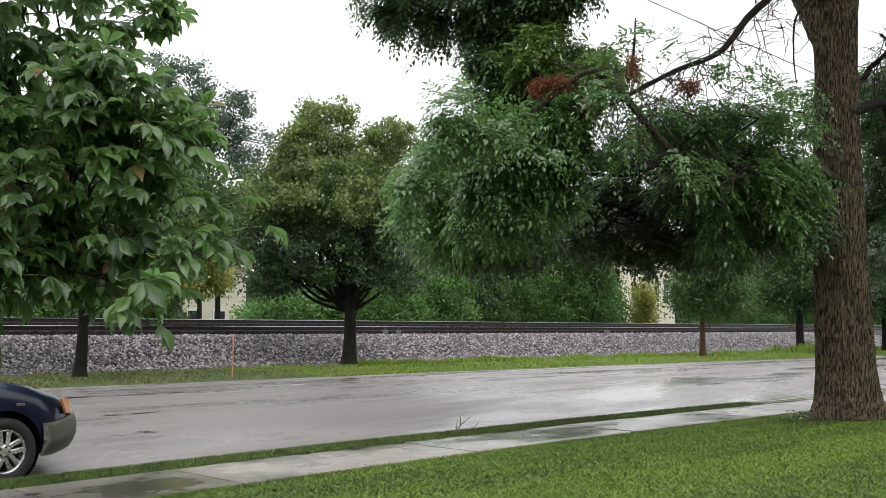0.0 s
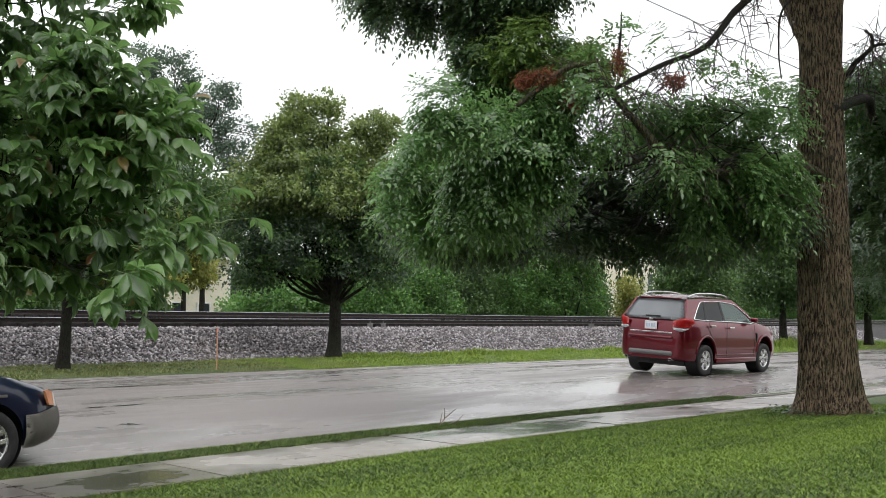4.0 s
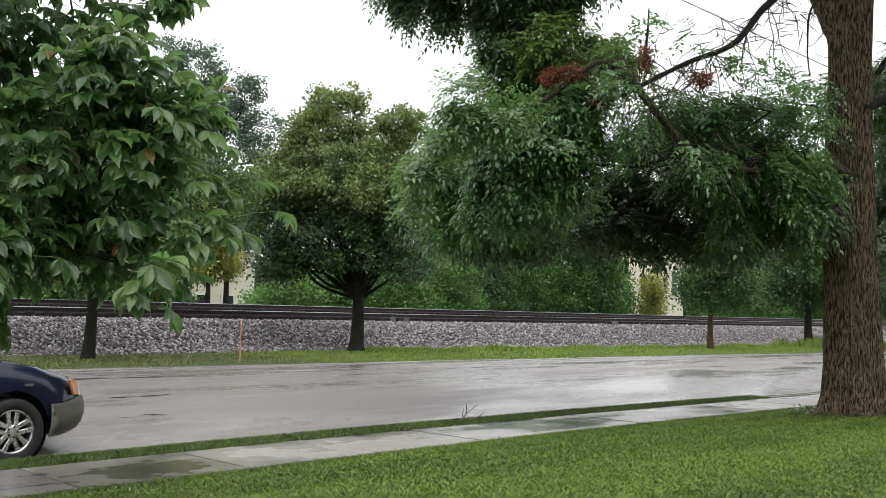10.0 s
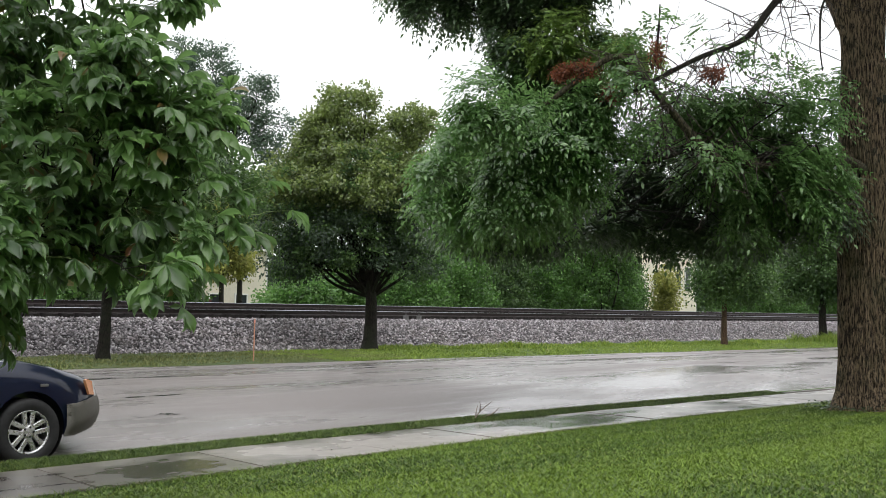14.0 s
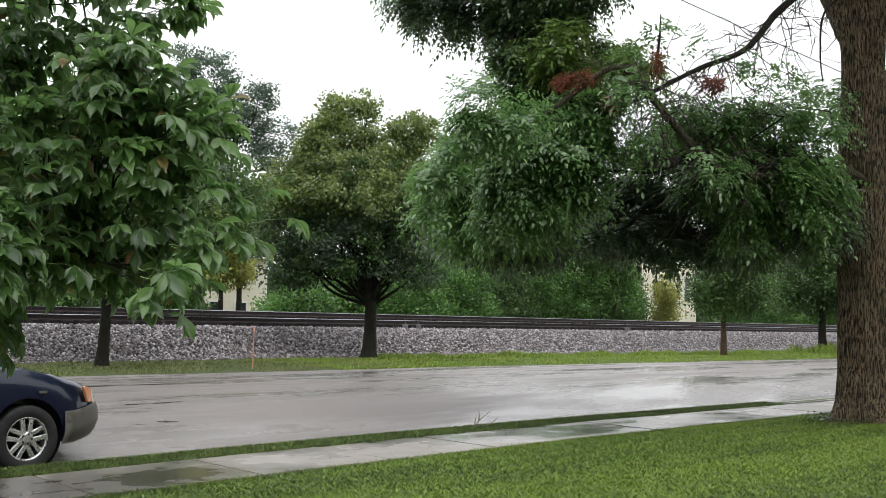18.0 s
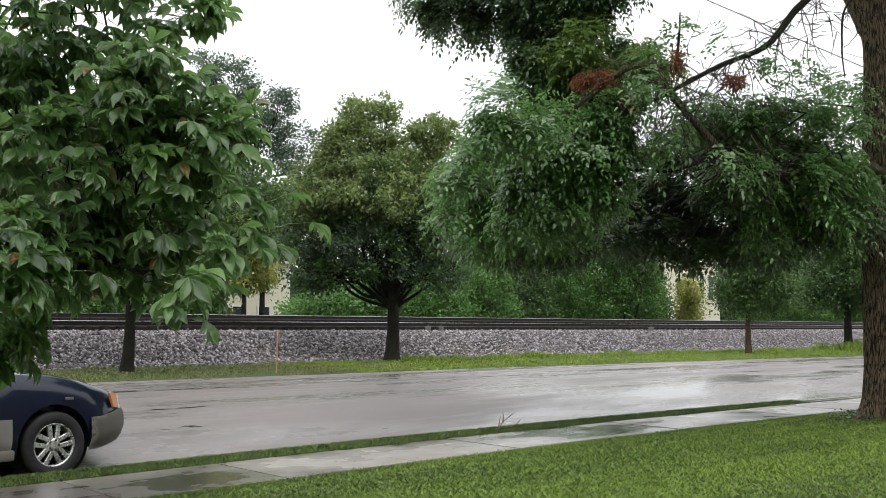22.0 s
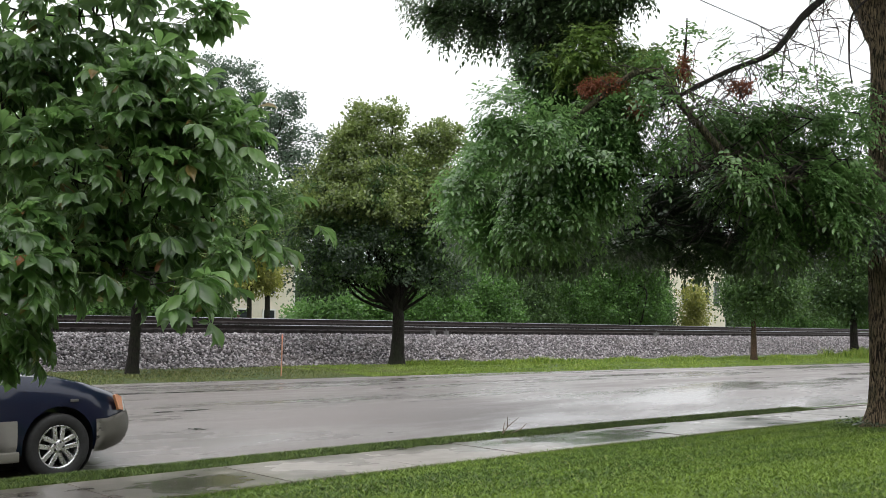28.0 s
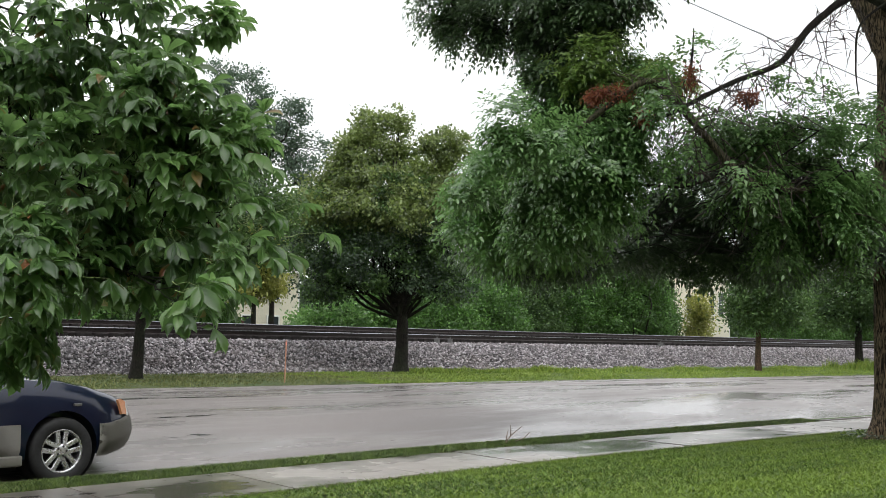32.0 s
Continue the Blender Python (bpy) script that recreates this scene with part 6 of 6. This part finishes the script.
def car(name, label, spec, paint, lower, m):
    """A car in parts; x points forwards, the origin lies on the ground under its middle."""
    ob = empty(name, m, label, "car")
    top, wid, bot = spec["top"], spec["width"], spec["floor"]
    x0, x1 = spec["ends"]
    st = sorted(set(np.round(np.linspace(x0, x1, 46), 3)) | {x0 + 0.03, x0 + 0.08, x1 - 0.03, x1 - 0.08})

    def body_sec(s):
        t, w, b = curve_at(top, s), curve_at(wid, s), curve_at(bot, s)
        h = t - b
        return [(0, b), (w * 0.8, b), (w * 0.95, b + 0.03), (w * 0.985, b + 0.12 * h), (w, b + 0.36 * h), (w * 0.995, b + 0.5 * h), (w * 0.985, b + 0.64 * h), (w * 0.97, b + 0.78 * h),
                (w * 0.945, b + 0.89 * h), (w * 0.9, b + 0.965 * h), (w * 0.8, t - 0.004), (w * 0.4, t + 0.018), (0, t + 0.025)]

    arches = []
    for ax in spec["axles"]:
        for sy in (-1, 1):
            c = lathe([(0.0, -0.4), (spec["arch"], -0.4), (spec["arch"], 0.4), (0.0, 0.4)], 40)
            bmesh.ops.remove_doubles(c, verts=c.verts, dist=1e-5)
            bmesh.ops.translate(c, verts=c.verts, vec=(ax, sy * (spec["half"] + 0.12), spec["wheel"] + 0.02))
            arches.append(c)
    body = carve(loft(st, body_sec), arches)
    ob_body = part("body", body, paint, ob, spec["paint_word"] + " painted body", True)
    ob_body.data.set_sharp_from_angle(angle=radians(38))
    # wheel arch lips and inner wells
    for ax in spec["axles"]:
        for sy in (-1, 1):
            well = lathe([(spec["arch"] - 0.004, 0.0), (spec["arch"] - 0.004, -sy * 0.26), (0.05, -sy * 0.262)], 40)
            bmesh.ops.translate(well, verts=well.verts, vec=(ax, sy * (spec["half"] - 0.05), spec["wheel"] + 0.02))
            part("wheel_well", well, M_BLACK, ob)
    # greenhouse: side frames, panes, roof, front and rear glass
    zb, zr, yb, yr = spec["belt"], spec["roof_z"], spec["yb"], spec["yr"]

    def side(x, z, sy, out=0.0):
        return (x, sy * (yb + (yr - yb) * (z - zb) / (zr - zb) + out), z)

    for sy in (-1, 1):
        for nm, pts, mat in spec["side"]:
            th, off = (0.006, -0.012) if nm == "side_window" else (0.045, -0.045)
            word = {"side_window": "glass side window", "pillar": "", "window_trim": "bright trim"}.get(nm, "")
            part(nm, prism([side(x, z, sy, off) for x, z in pts], (0, sy * th, 0)), mat or paint, ob, word)
        trim = [side(x, z, sy, 0.004) for x, z in spec["trim"]]
        v, f = tube_arrays(smooth_line(trim, 3), np.full(3 * (len(trim) - 1) + 1, 0.011), 6)
        tagged(numpy_mesh("window_trim", v, f, spec["trim_mat"], ob, True), "bright window trim")
        mx, mz = spec["mirror"]
        bm = box(mx - 0.06, mx + 0.06, sy * (yb + 0.03), sy * (yb + 0.2), mz, mz + 0.12, bevel=0.04)
        part("wing_mirror", bm, paint, ob, "", True)
        for hx, hz in spec["handles"]:
            part("door_handle", box(hx - 0.1, hx + 0.1, sy * (spec["half"] * 0.985), sy * (spec["half"] + 0.028), hz, hz + 0.03, bevel=0.008), spec["handle_mat"], ob, "door handle")
        for line in spec["seams"]:
            for (ax, az), (bx, bz) in zip(line, line[1:]):
                ya = (curve_at(wid, ax) * (0.985 if az > 0.8 else 1.0)) * sy
                v, f = tube_arrays(np.array([(ax, ya, az), (bx, curve_at(wid, bx) * (0.985 if bz > 0.8 else 1.0) * sy, bz)]), np.array([0.0038, 0.0038]), 5)
                numpy_mesh("door_seam", v, f, M_BLACK, ob)
        part("sill", box(spec["axles"][0] + spec["arch"] + 0.03, spec["axles"][1] - spec["arch"] - 0.03, sy * (spec["half"] - 0.05), sy * (spec["half"] + 0.012), spec["sill"][0], spec["sill"][1], bevel=0.02), lower, ob, "side sill", True)
    rf = spec["roof"]
    bm = bmesh.new()
    rows = []
    for x, z, w in rf:
        rows.append([bm.verts.new((x, w * k, z + 0.045 * (1 - k * k))) for k in np.linspace(-1, 1, 11)])
    for a, b in zip(rows, rows[1:]):
        for i in range(10):
            bm.faces.new((a[i], a[i + 1], b[i + 1], b[i]))
    bmesh.ops.solidify(bm, geom=list(bm.faces), thickness=0.03)
    part("roof", bm, paint, ob, "", True)
    for nm, (xa, za, wa), (xb, zbb, wb), mat, lab in spec["glass"]:
        bm = bmesh.new()
        rows = []
        for s in np.linspace(0, 1, 7):
            x, z, w = xa + (xb - xa) * s, za + (zbb - za) * s, wa + (wb - wa) * s
            rows.append([bm.verts.new((x + (0.1 if xa > 0 else -0.07) * (1 - k * k), w * k, z)) for k in np.linspace(-1, 1, 11)])
        for a, b in zip(rows, rows[1:]):
            for i in range(10):
                bm.faces.new((a[i], a[i + 1], b[i + 1], b[i]))
        bmesh.ops.solidify(bm, geom=list(bm.faces), thickness=0.006)
        part(nm, bm, mat, ob, lab, True)
    # cabin
    part("cabin_floor", box(spec["cabin"][0], spec["cabin"][1], -yb + 0.06, yb - 0.06, zb - 0.06, zb - 0.01), M_BLACK, ob)
    for sx in spec["seats"]:
        for sy in (-0.36, 0.36):
            bm = box(sx - 0.07, sx + 0.07, sy - 0.23, sy + 0.23, zb - 0.05, zb + 0.2, bevel=0.05)
            add_box(bm, sx - 0.05, sx + 0.05, sy - 0.12, sy + 0.12, zb + 0.22, zb + 0.36, bevel=0.035)
            part("seat", bm, M_SEAT, ob, "", True)
    for ax in spec["axles"]:
        for sy in (-1, 1):
            wheel(ob, ax, sy * (spec["half"] - 0.12), spec["wheel"], spec["rim"], spec["spokes"], spec["pair"], "front_wheel" if ax > 0 else "rear_wheel")
    part("underbody", box(x0 + 0.55, x1 - 0.45, -spec["half"] + 0.32, spec["half"] - 0.32, 0.2, 0.5), M_BLACK, ob)
    return ob


SUV = dict(
    ends=(-2.3, 2.27), half=0.925, axles=(-1.353, 1.354), wheel=0.345, rim=0.212, arch=0.395, spokes=6, pair=False, belt=1.06, roof_z=1.62, yb=0.84, yr=0.655, paint_word="deep red",
    top=[(-2.3, 0.78), (-2.27, 1.0), (-2.2, 1.09), (-1.8, 1.12), (-1.0, 1.09), (0.9, 1.05), (1.0, 1.06), (1.5, 1.0), (1.9, 0.93), (2.15, 0.82), (2.27, 0.66)],
    width=[(-2.3, 0.6), (-2.27, 0.72), (-2.2, 0.8), (-2.05, 0.87), (-1.85, 0.905), (-1.6, 0.92), (-1.0, 0.925), (1.2, 0.925), (1.7, 0.905), (2.0, 0.84), (2.18, 0.72), (2.27, 0.58)],
    floor=[(-2.3, 0.33), (-2.0, 0.28), (-1.0, 0.26), (1.0, 0.26), (1.9, 0.28), (2.27, 0.38)], sill=(0.25, 0.36),
    side=[("side_window", [(-0.42, 1.07), (0.2, 1.05), (0.86, 1.04), (0.55, 1.28), (0.2, 1.49), (-0.42, 1.555)], M_CLEAR),
          ("side_window", [(-1.22, 1.09), (-0.5, 1.07), (-0.5, 1.56), (-1.08, 1.545)], M_GLASS),
          ("side_window", [(-1.78, 1.11), (-1.3, 1.09), (-1.19, 1.545), (-1.38, 1.48)], M_GLASS),
          ("pillar", [(-0.5, 1.04), (-0.42, 1.04), (-0.42, 1.6), (-0.5, 1.6)], M_BLACK), ("pillar", [(-1.3, 1.05), (-1.22, 1.05), (-1.08, 1.6), (-1.17, 1.6)], M_BLACK),
          ("pillar", [(-2.22, 1.06), (-1.78, 1.11), (-1.38, 1.48), (-1.17, 1.55), (-1.1, 1.64), (-1.84, 1.6)], None),
          ("pillar", [(1.0, 1.03), (0.86, 1.04), (0.55, 1.28), (0.2, 1.49), (-0.42, 1.555), (-1.17, 1.54), (-1.17, 1.64), (0.16, 1.62), (0.62, 1.35)], None)],
    trim=[(-1.78, 1.105), (-1.38, 1.49), (-1.17, 1.555), (-0.5, 1.57), (0.2, 1.5), (0.55, 1.29), (0.88, 1.04), (0.2, 1.045), (-0.5, 1.06), (-1.3, 1.08), (-1.78, 1.105)], trim_mat=M_CHROME, mirror=(0.72, 1.05),
    handles=[(-0.28, 0.93), (-1.12, 0.96)], handle_mat=M_CHROME,
    seams=[[(-0.46, 1.04), (-0.46, 0.4)], [(0.82, 1.0), (0.86, 0.75), (0.8, 0.4)], [(-1.26, 1.05), (-1.2, 0.85), (-0.98, 0.65), (-0.95, 0.42)]],
    roof=[(0.18, 1.61, 0.64), (0.0, 1.65, 0.66), (-0.5, 1.685, 0.67), (-1.1, 1.685, 0.67), (-1.6, 1.65, 0.65), (-1.9, 1.6, 0.62)],
    glass=[("windscreen", (1.0, 1.06, 0.76), (0.18, 1.6, 0.63), M_CLEAR, "clear windscreen"), ("rear_window", (-2.22, 1.08, 0.8), (-1.84, 1.585, 0.63), M_REARGLASS, "rear window with the sky's reflection put into its pale tint")],
    cabin=(-2.0, 0.9), seats=(-0.25, -1.05))


def lamp_patch(sy, highs, lows):
    """A lens that wraps round a rear corner of the body."""
    corner = ((-2.3, 0.54), (-2.29, 0.64), (-2.25, 0.735), (-2.18, 0.795), (-2.08, 0.845), (-1.98, 0.875), (-1.88, 0.89))
    bm = bmesh.new()
    rows = []
    for (x, y), hi, lo in zip(corner, highs, lows):
        rows.append([bm.verts.new((x - 0.02 - 0.02 * math.sin(math.pi * k / 5), sy * (y + 0.02 + 0.02 * math.sin(math.pi * k / 5)), lo + (hi - lo) * k / 5)) for k in range(6)])
    for a, b in zip(rows, rows[1:]):
        for q in range(5):
            bm.faces.new((a[q], b[q], b[q + 1], a[q + 1]))
    bmesh.ops.solidify(bm, geom=list(bm.faces), thickness=0.02)
    return bm


suv = car("sport_utility_car", "deep red sport utility car with silver roof rails, wet and driving", SUV, M_RED, M_RED, pose(0, 0, 0))
for sy in (-1, 1):
    line = smooth_line([(0.05, sy * 0.6, 1.62), (-0.1, sy * 0.6, 1.725), (-0.7, sy * 0.61, 1.765), (-1.35, sy * 0.6, 1.745), (-1.68, sy * 0.59, 1.66)], 6)
    v, f = tube_arrays(line, np.full(len(line), 0.02), 8)
    tagged(numpy_mesh("roof_rail", v, f, M_SILVER, suv, True), "silver roof rail")
    part("tail_lamp", lamp_patch(sy, (1.05, 1.09, 1.12, 1.13, 1.125, 1.11, 1.06), (0.945, 0.935, 0.93, 0.93, 0.94, 0.975, 1.03)), M_LAMP_RED, suv, "red tail lamp lens", True)
    part("reversing_lamp", lamp_patch(sy, (0.94, 0.93, 0.925, 0.925, 0.932), (0.905, 0.875, 0.865, 0.88, 0.92)), M_LAMP_WHITE, suv, "clear reversing lamp lens", True)
    part("headlamp", prism([(2.18, sy * 0.72, 0.82), (1.95, sy * 0.87, 0.9), (1.8, sy * 0.905, 0.9), (1.98, sy * 0.865, 0.78)], (0.02, sy * 0.012, 0.01)), M_LAMP_WHITE, suv, "clear headlamp lens")
    part("fender_vent", box(0.94, 0.965, sy * 0.91, sy * 0.932, 0.66, 0.84, bevel=0.006), M_BLACK, suv)
    part("vent_trim", box(0.965, 0.975, sy * 0.92, sy * 0.934, 0.66, 0.84, bevel=0.003), M_CHROME, suv)
    part("exhaust_tip", lathe([(0.03, 0), (0.036, 0), (0.036, 0.12), (0.03, 0.12)], 16), M_CHROME, suv).matrix_basis = pose(-2.28, sy * 0.56, 0.36, 0, 0, -90)
part("tailgate_trim", box(-2.325, -2.28, -0.55, 0.55, 0.82, 0.845, bevel=0.006), M_CHROME, suv, "chrome strip")
part("number_plate", box(-2.325, -2.3, -0.155, 0.155, 0.88, 1.03, bevel=0.006), M_PLATE, suv, "white number plate")
for k in range(4):
    part("plate_bar", box(-2.33, -2.324, -0.12 + 0.065 * k, -0.075 + 0.065 * k, 0.92, 0.985), M_PLATE_BAR, suv)
for sy in (-1, 1):
    for ax in SUV["axles"]:
        arc = np.array([(ax + 0.43 * math.cos(t), sy * (curve_at(SUV["width"], ax + 0.43 * math.cos(t)) + 0.004), 0.36 + 0.43 * math.sin(t)) for t in np.linspace(0.25, math.pi - 0.25, 18)])
        v, f = tube_arrays(arc, np.full(18, 0.02), 8)
        numpy_mesh("arch_flare", v, f, M_RED, suv, True)
    part("side_moulding", box(-0.9, 0.86, sy * 0.915, sy * 0.936, 0.42, 0.448, bevel=0.008), M_RED, suv, "", True)
part("bumper_ledge", box(-2.345, -2.25, -0.56, 0.56, 0.72, 0.77, bevel=0.024), M_RED, suv, "", True)
part("rear_valance", box(-2.29, -2.15, -0.54, 0.54, 0.3, 0.4, bevel=0.04), M_BLACK, suv, "black lower valance", True)
part("badge", box(-2.325, -2.3, -0.045, 0.045, 1.05, 1.1, bevel=0.01), M_CHROME, suv)
part("rear_bumper_step", box(-2.335, -2.2, -0.56, 0.56, 0.4, 0.5, bevel=0.04), M_GUARD, suv, "grey bumper guard", True)
part("rear_wiper", box(-2.285, -2.265, -0.22, 0.16, 1.13, 1.17, bevel=0.006), M_BLACK, suv)
part("roof_spoiler", box(-1.95, -1.78, -0.52, 0.52, 1.6, 1.635, bevel=0.014), M_RED, suv, "", True)
part("aerial", lathe([(0.006, 1.62), (0.004, 1.85), (0.0, 1.85)], 6, "z"), M_BLACK, suv).matrix_basis = pose(-1.6, 0.1, 0.05)


def stretch(z):
    """Raises the red car's waist over its sills."""
    return z + 0.025 if z < 0.45 else 0.475 + (z - 0.45) * 1.2 if z < 1.06 else 1.207 + (z - 1.06) * 0.87


for piece in suv.children:
    if piece.type == "MESH" and not piece.name.startswith(("wheel_well", "underbody", "exhaust", "aerial")):
        for v in piece.data.vertices:
            v.co.z = stretch(v.co.z)
            if v.co.x < -1.75:
                v.co.x = -1.75 + (v.co.x + 1.75) * 0.8
SUV_SIZE = 1.03
for piece in suv.children_recursive:
    piece.matrix_basis.translation = piece.matrix_basis.translation * SUV_SIZE
    if piece.type == "MESH":
        piece.data.transform(Matrix.Scale(SUV_SIZE, 4))
del piece

WAGON = dict(
    ends=(-2.42, 2.12), half=0.872, axles=(-1.325, 1.325), wheel=0.315, rim=0.2, arch=0.362, spokes=5, pair=True, belt=0.98, roof_z=1.44, yb=0.78, yr=0.6, paint_word="navy blue",
    top=[(-2.42, 0.8), (-2.38, 0.96), (-2.2, 0.99), (-1.0, 0.98), (0.75, 1.0), (0.9, 1.02), (1.3, 0.985), (1.65, 0.91), (1.9, 0.82), (2.03, 0.74), (2.12, 0.6)],
    width=[(-2.42, 0.7), (-2.3, 0.82), (-2.0, 0.865), (-1.0, 0.872), (1.3, 0.872), (1.6, 0.86), (1.78, 0.82), (1.93, 0.73), (2.04, 0.6), (2.12, 0.42)],
    floor=[(-2.42, 0.4), (-2.0, 0.28), (-1.0, 0.22), (1.0, 0.22), (1.8, 0.24), (2.12, 0.32)], sill=(0.2, 0.3),
    side=[("side_window", [(-0.3, 0.99), (0.78, 0.975), (0.1, 1.37), (-0.3, 1.4)], M_GLASS), ("side_window", [(-1.2, 0.99), (-0.38, 0.99), (-0.38, 1.4), (-1.15, 1.4)], M_GLASS),
          ("side_window", [(-2.15, 1.0), (-1.3, 0.99), (-1.25, 1.4), (-1.95, 1.36)], M_GLASS),
          ("pillar", [(-0.38, 0.96), (-0.3, 0.96), (-0.3, 1.44), (-0.38, 1.44)], M_BLACK), ("pillar", [(-1.3, 0.96), (-1.2, 0.96), (-1.15, 1.44), (-1.25, 1.44)], M_BLACK),
          ("pillar", [(-2.36, 0.96), (-2.15, 1.0), (-1.95, 1.36), (-1.25, 1.4), (-1.25, 1.45), (-2.12, 1.43)], None),
          ("pillar", [(0.93, 0.96), (0.78, 0.975), (0.1, 1.37), (-0.3, 1.4), (-1.25, 1.4), (-1.25, 1.45), (0.1, 1.44), (0.55, 1.2)], None)],
    trim=[(-2.15, 0.99), (-1.2, 0.98), (0.8, 0.965)], trim_mat=M_BLACK, mirror=(0.55, 0.98), handles=[(-0.22, 0.8), (-1.1, 0.82)], handle_mat=M_BLUE,
    seams=[[(-0.34, 0.96), (-0.34, 0.3)], [(0.66, 0.93), (0.7, 0.7), (0.68, 0.55), (0.58, 0.3)], [(-1.24, 0.95), (-1.18, 0.75), (-0.95, 0.6)]],
    roof=[(0.1, 1.44, 0.57), (-0.4, 1.48, 0.6), (-1.2, 1.48, 0.6), (-2.12, 1.43, 0.56)],
    glass=[("windscreen", (0.96, 0.98, 0.7), (0.1, 1.44, 0.57), M_CLEAR, "clear windscreen"), ("rear_window", (-2.36, 0.98, 0.7), (-2.12, 1.43, 0.56), M_GLASS, "dark rear window")],
    cabin=(-2.2, 0.85), seats=(-0.2, -1.05))
WAGON_HUB = (5.09, 9.66)       # where its near front wheel stands
wagon_turn = -1.5
off = Matrix.Rotation(radians(wagon_turn), 3, "Z") @ Vector((1.325, -0.78, 0))
wagon = car("estate_car", "navy blue estate car with taupe lower cladding parked at the strip", WAGON, M_BLUE, M_CLAD,
            pose(WAGON_HUB[0] - off.x, WAGON_HUB[1] - off.y + 0.0, 0.05, -1.0, 0, wagon_turn))


def cladding(sy_side, lo, hi, xs, out=0.012):
    """The lower cladding: a skin just outside the body between two heights."""
    bm = bmesh.new()
    for sy in (sy_side,):
        rows = []
        for x in xs:
            w = curve_at(WAGON["width"], x) + out
            b = curve_at(WAGON["floor"], x)
            rows.append([bm.verts.new((x + 0.03 * math.sin(math.pi * k / 8) * (x > 1.7), sy * (w * (0.93 + 0.07 * min(1, k / 3)) + 0.012 * math.sin(math.pi * k / 8)), b + lo + (hi - lo) * k / 8)) for k in range(9)])
        for a, b2 in zip(rows, rows[1:]):
            for i in range(8):
                bm.faces.new((a[i], a[i + 1], b2[i + 1], b2[i]))
    bmesh.ops.solidify(bm, geom=list(bm.faces), thickness=0.012)
    return bm


for sy in (-1, 1):
    part("front_bumper", cladding(sy, 0.0, 0.32, [1.7, 1.75, 1.8, 1.86, 1.92, 1.98, 2.03, 2.08, 2.12]), M_CLAD, wagon, "taupe plastic bumper", True)
    part("door_cladding", cladding(sy, 0.0, 0.36, np.linspace(-0.9, 0.9, 8)), M_CLAD, wagon, "taupe lower door cladding", True)
    part("rear_bumper", cladding(sy, 0.0, 0.36, [-2.42, -2.36, -2.28, -2.15, -2.0, -1.85, -1.74]), M_CLAD, wagon, "taupe plastic bumper", True)
part("bumper_face", box(2.06, 2.145, -0.42, 0.42, 0.32, 0.62, bevel=0.03), M_CLAD, wagon, "", True)
for sy in (-1, 1):
    part("side_lamp", prism([(1.955, sy * 0.69, 0.755), (1.89, sy * 0.752, 0.785), (1.865, sy * 0.77, 0.775), (1.915, sy * 0.742, 0.63), (1.985, sy * 0.665, 0.62)], (0.012, sy * 0.016, 0.004)), M_LAMP_AMBER, wagon, "amber corner lamp")
    part("headlamp", prism([(1.985, sy * 0.65, 0.75), (2.015, sy * 0.64, 0.61), (2.12, sy * 0.42, 0.6), (2.09, sy * 0.42, 0.71)], (0.015, 0, 0.004)), M_LAMP_WHITE, wagon, "clear headlamp")
    part("side_marker", box(1.42, 1.5, sy * 0.855, sy * 0.876, 0.735, 0.76, bevel=0.004), M_GUARD, wagon)
    part("roof_rail", box(-1.9, -0.2, sy * 0.52 - 0.02, sy * 0.52 + 0.02, 1.49, 1.53, bevel=0.012), M_BLACK, wagon)
part("wiper", box(0.86, 0.9, -0.5, 0.1, 0.995, 1.01), M_BLACK, wagon)


for piece in wagon.children:
    if piece.type == "MESH":
        for v in piece.data.vertices:
            if v.co.x > 1.72:
                v.co.x = 1.72 + (v.co.x - 1.72) * 1.3
del piece


# ---- what moves ----
def motions():
    """The red car drives past along the near lane, its wheels turning, and comes to rest far down the street."""
    def lane(x):
        return lay(x, 12.0 + float(bend(x)) - 0.35 * math.tanh((x - 10.0) / 9.0))

    def place(x):
        (ax, ay), (bx, by) = lane(x - 0.5), lane(x + 0.5)
        return *lane(x), math.degrees(math.atan2(by - ay, bx - ax))

    speed, x_ref, t_ref = 8.95, 11.1, 3.0
    stop = 11.0
    rows, wheel_rows, t = [], [], 0.0

    def travel(t):
        if t < stop - 3:
            return x_ref + speed * (t - t_ref)
        u = min(t, stop) - (stop - 3)
        return x_ref + speed * (stop - 3 - t_ref) + speed * u - speed * u * u / 6

    for k in range(0, 111):
        t = k / 10
        x, y, d = place(travel(t))
        rows.append((t, pose(x, y, road_z(11.9) + 0.01, 3.5, 0, d + 1.8)))
    rows.append((32.0, rows[-1][1]))
    walk(suv, rows)
    for w in [c for c in suv.children if c.name.startswith(("front_wheel", "rear_wheel"))]:
        near = w.matrix_basis.copy()
        sign = 1 if near.translation.y < 0 else -1
        rows, t = [], 0.0
        while t <= stop + 1e-6:
            rows.append((t, near @ pose(0, 0, 0, 0, sign * math.degrees(1.1 * travel(t) / (SUV["wheel"] * SUV_SIZE)) % 360, 0)))
            t += 1 / 30
        rows.append((32.0, rows[-1][1]))
        walk(w, rows)


motions()
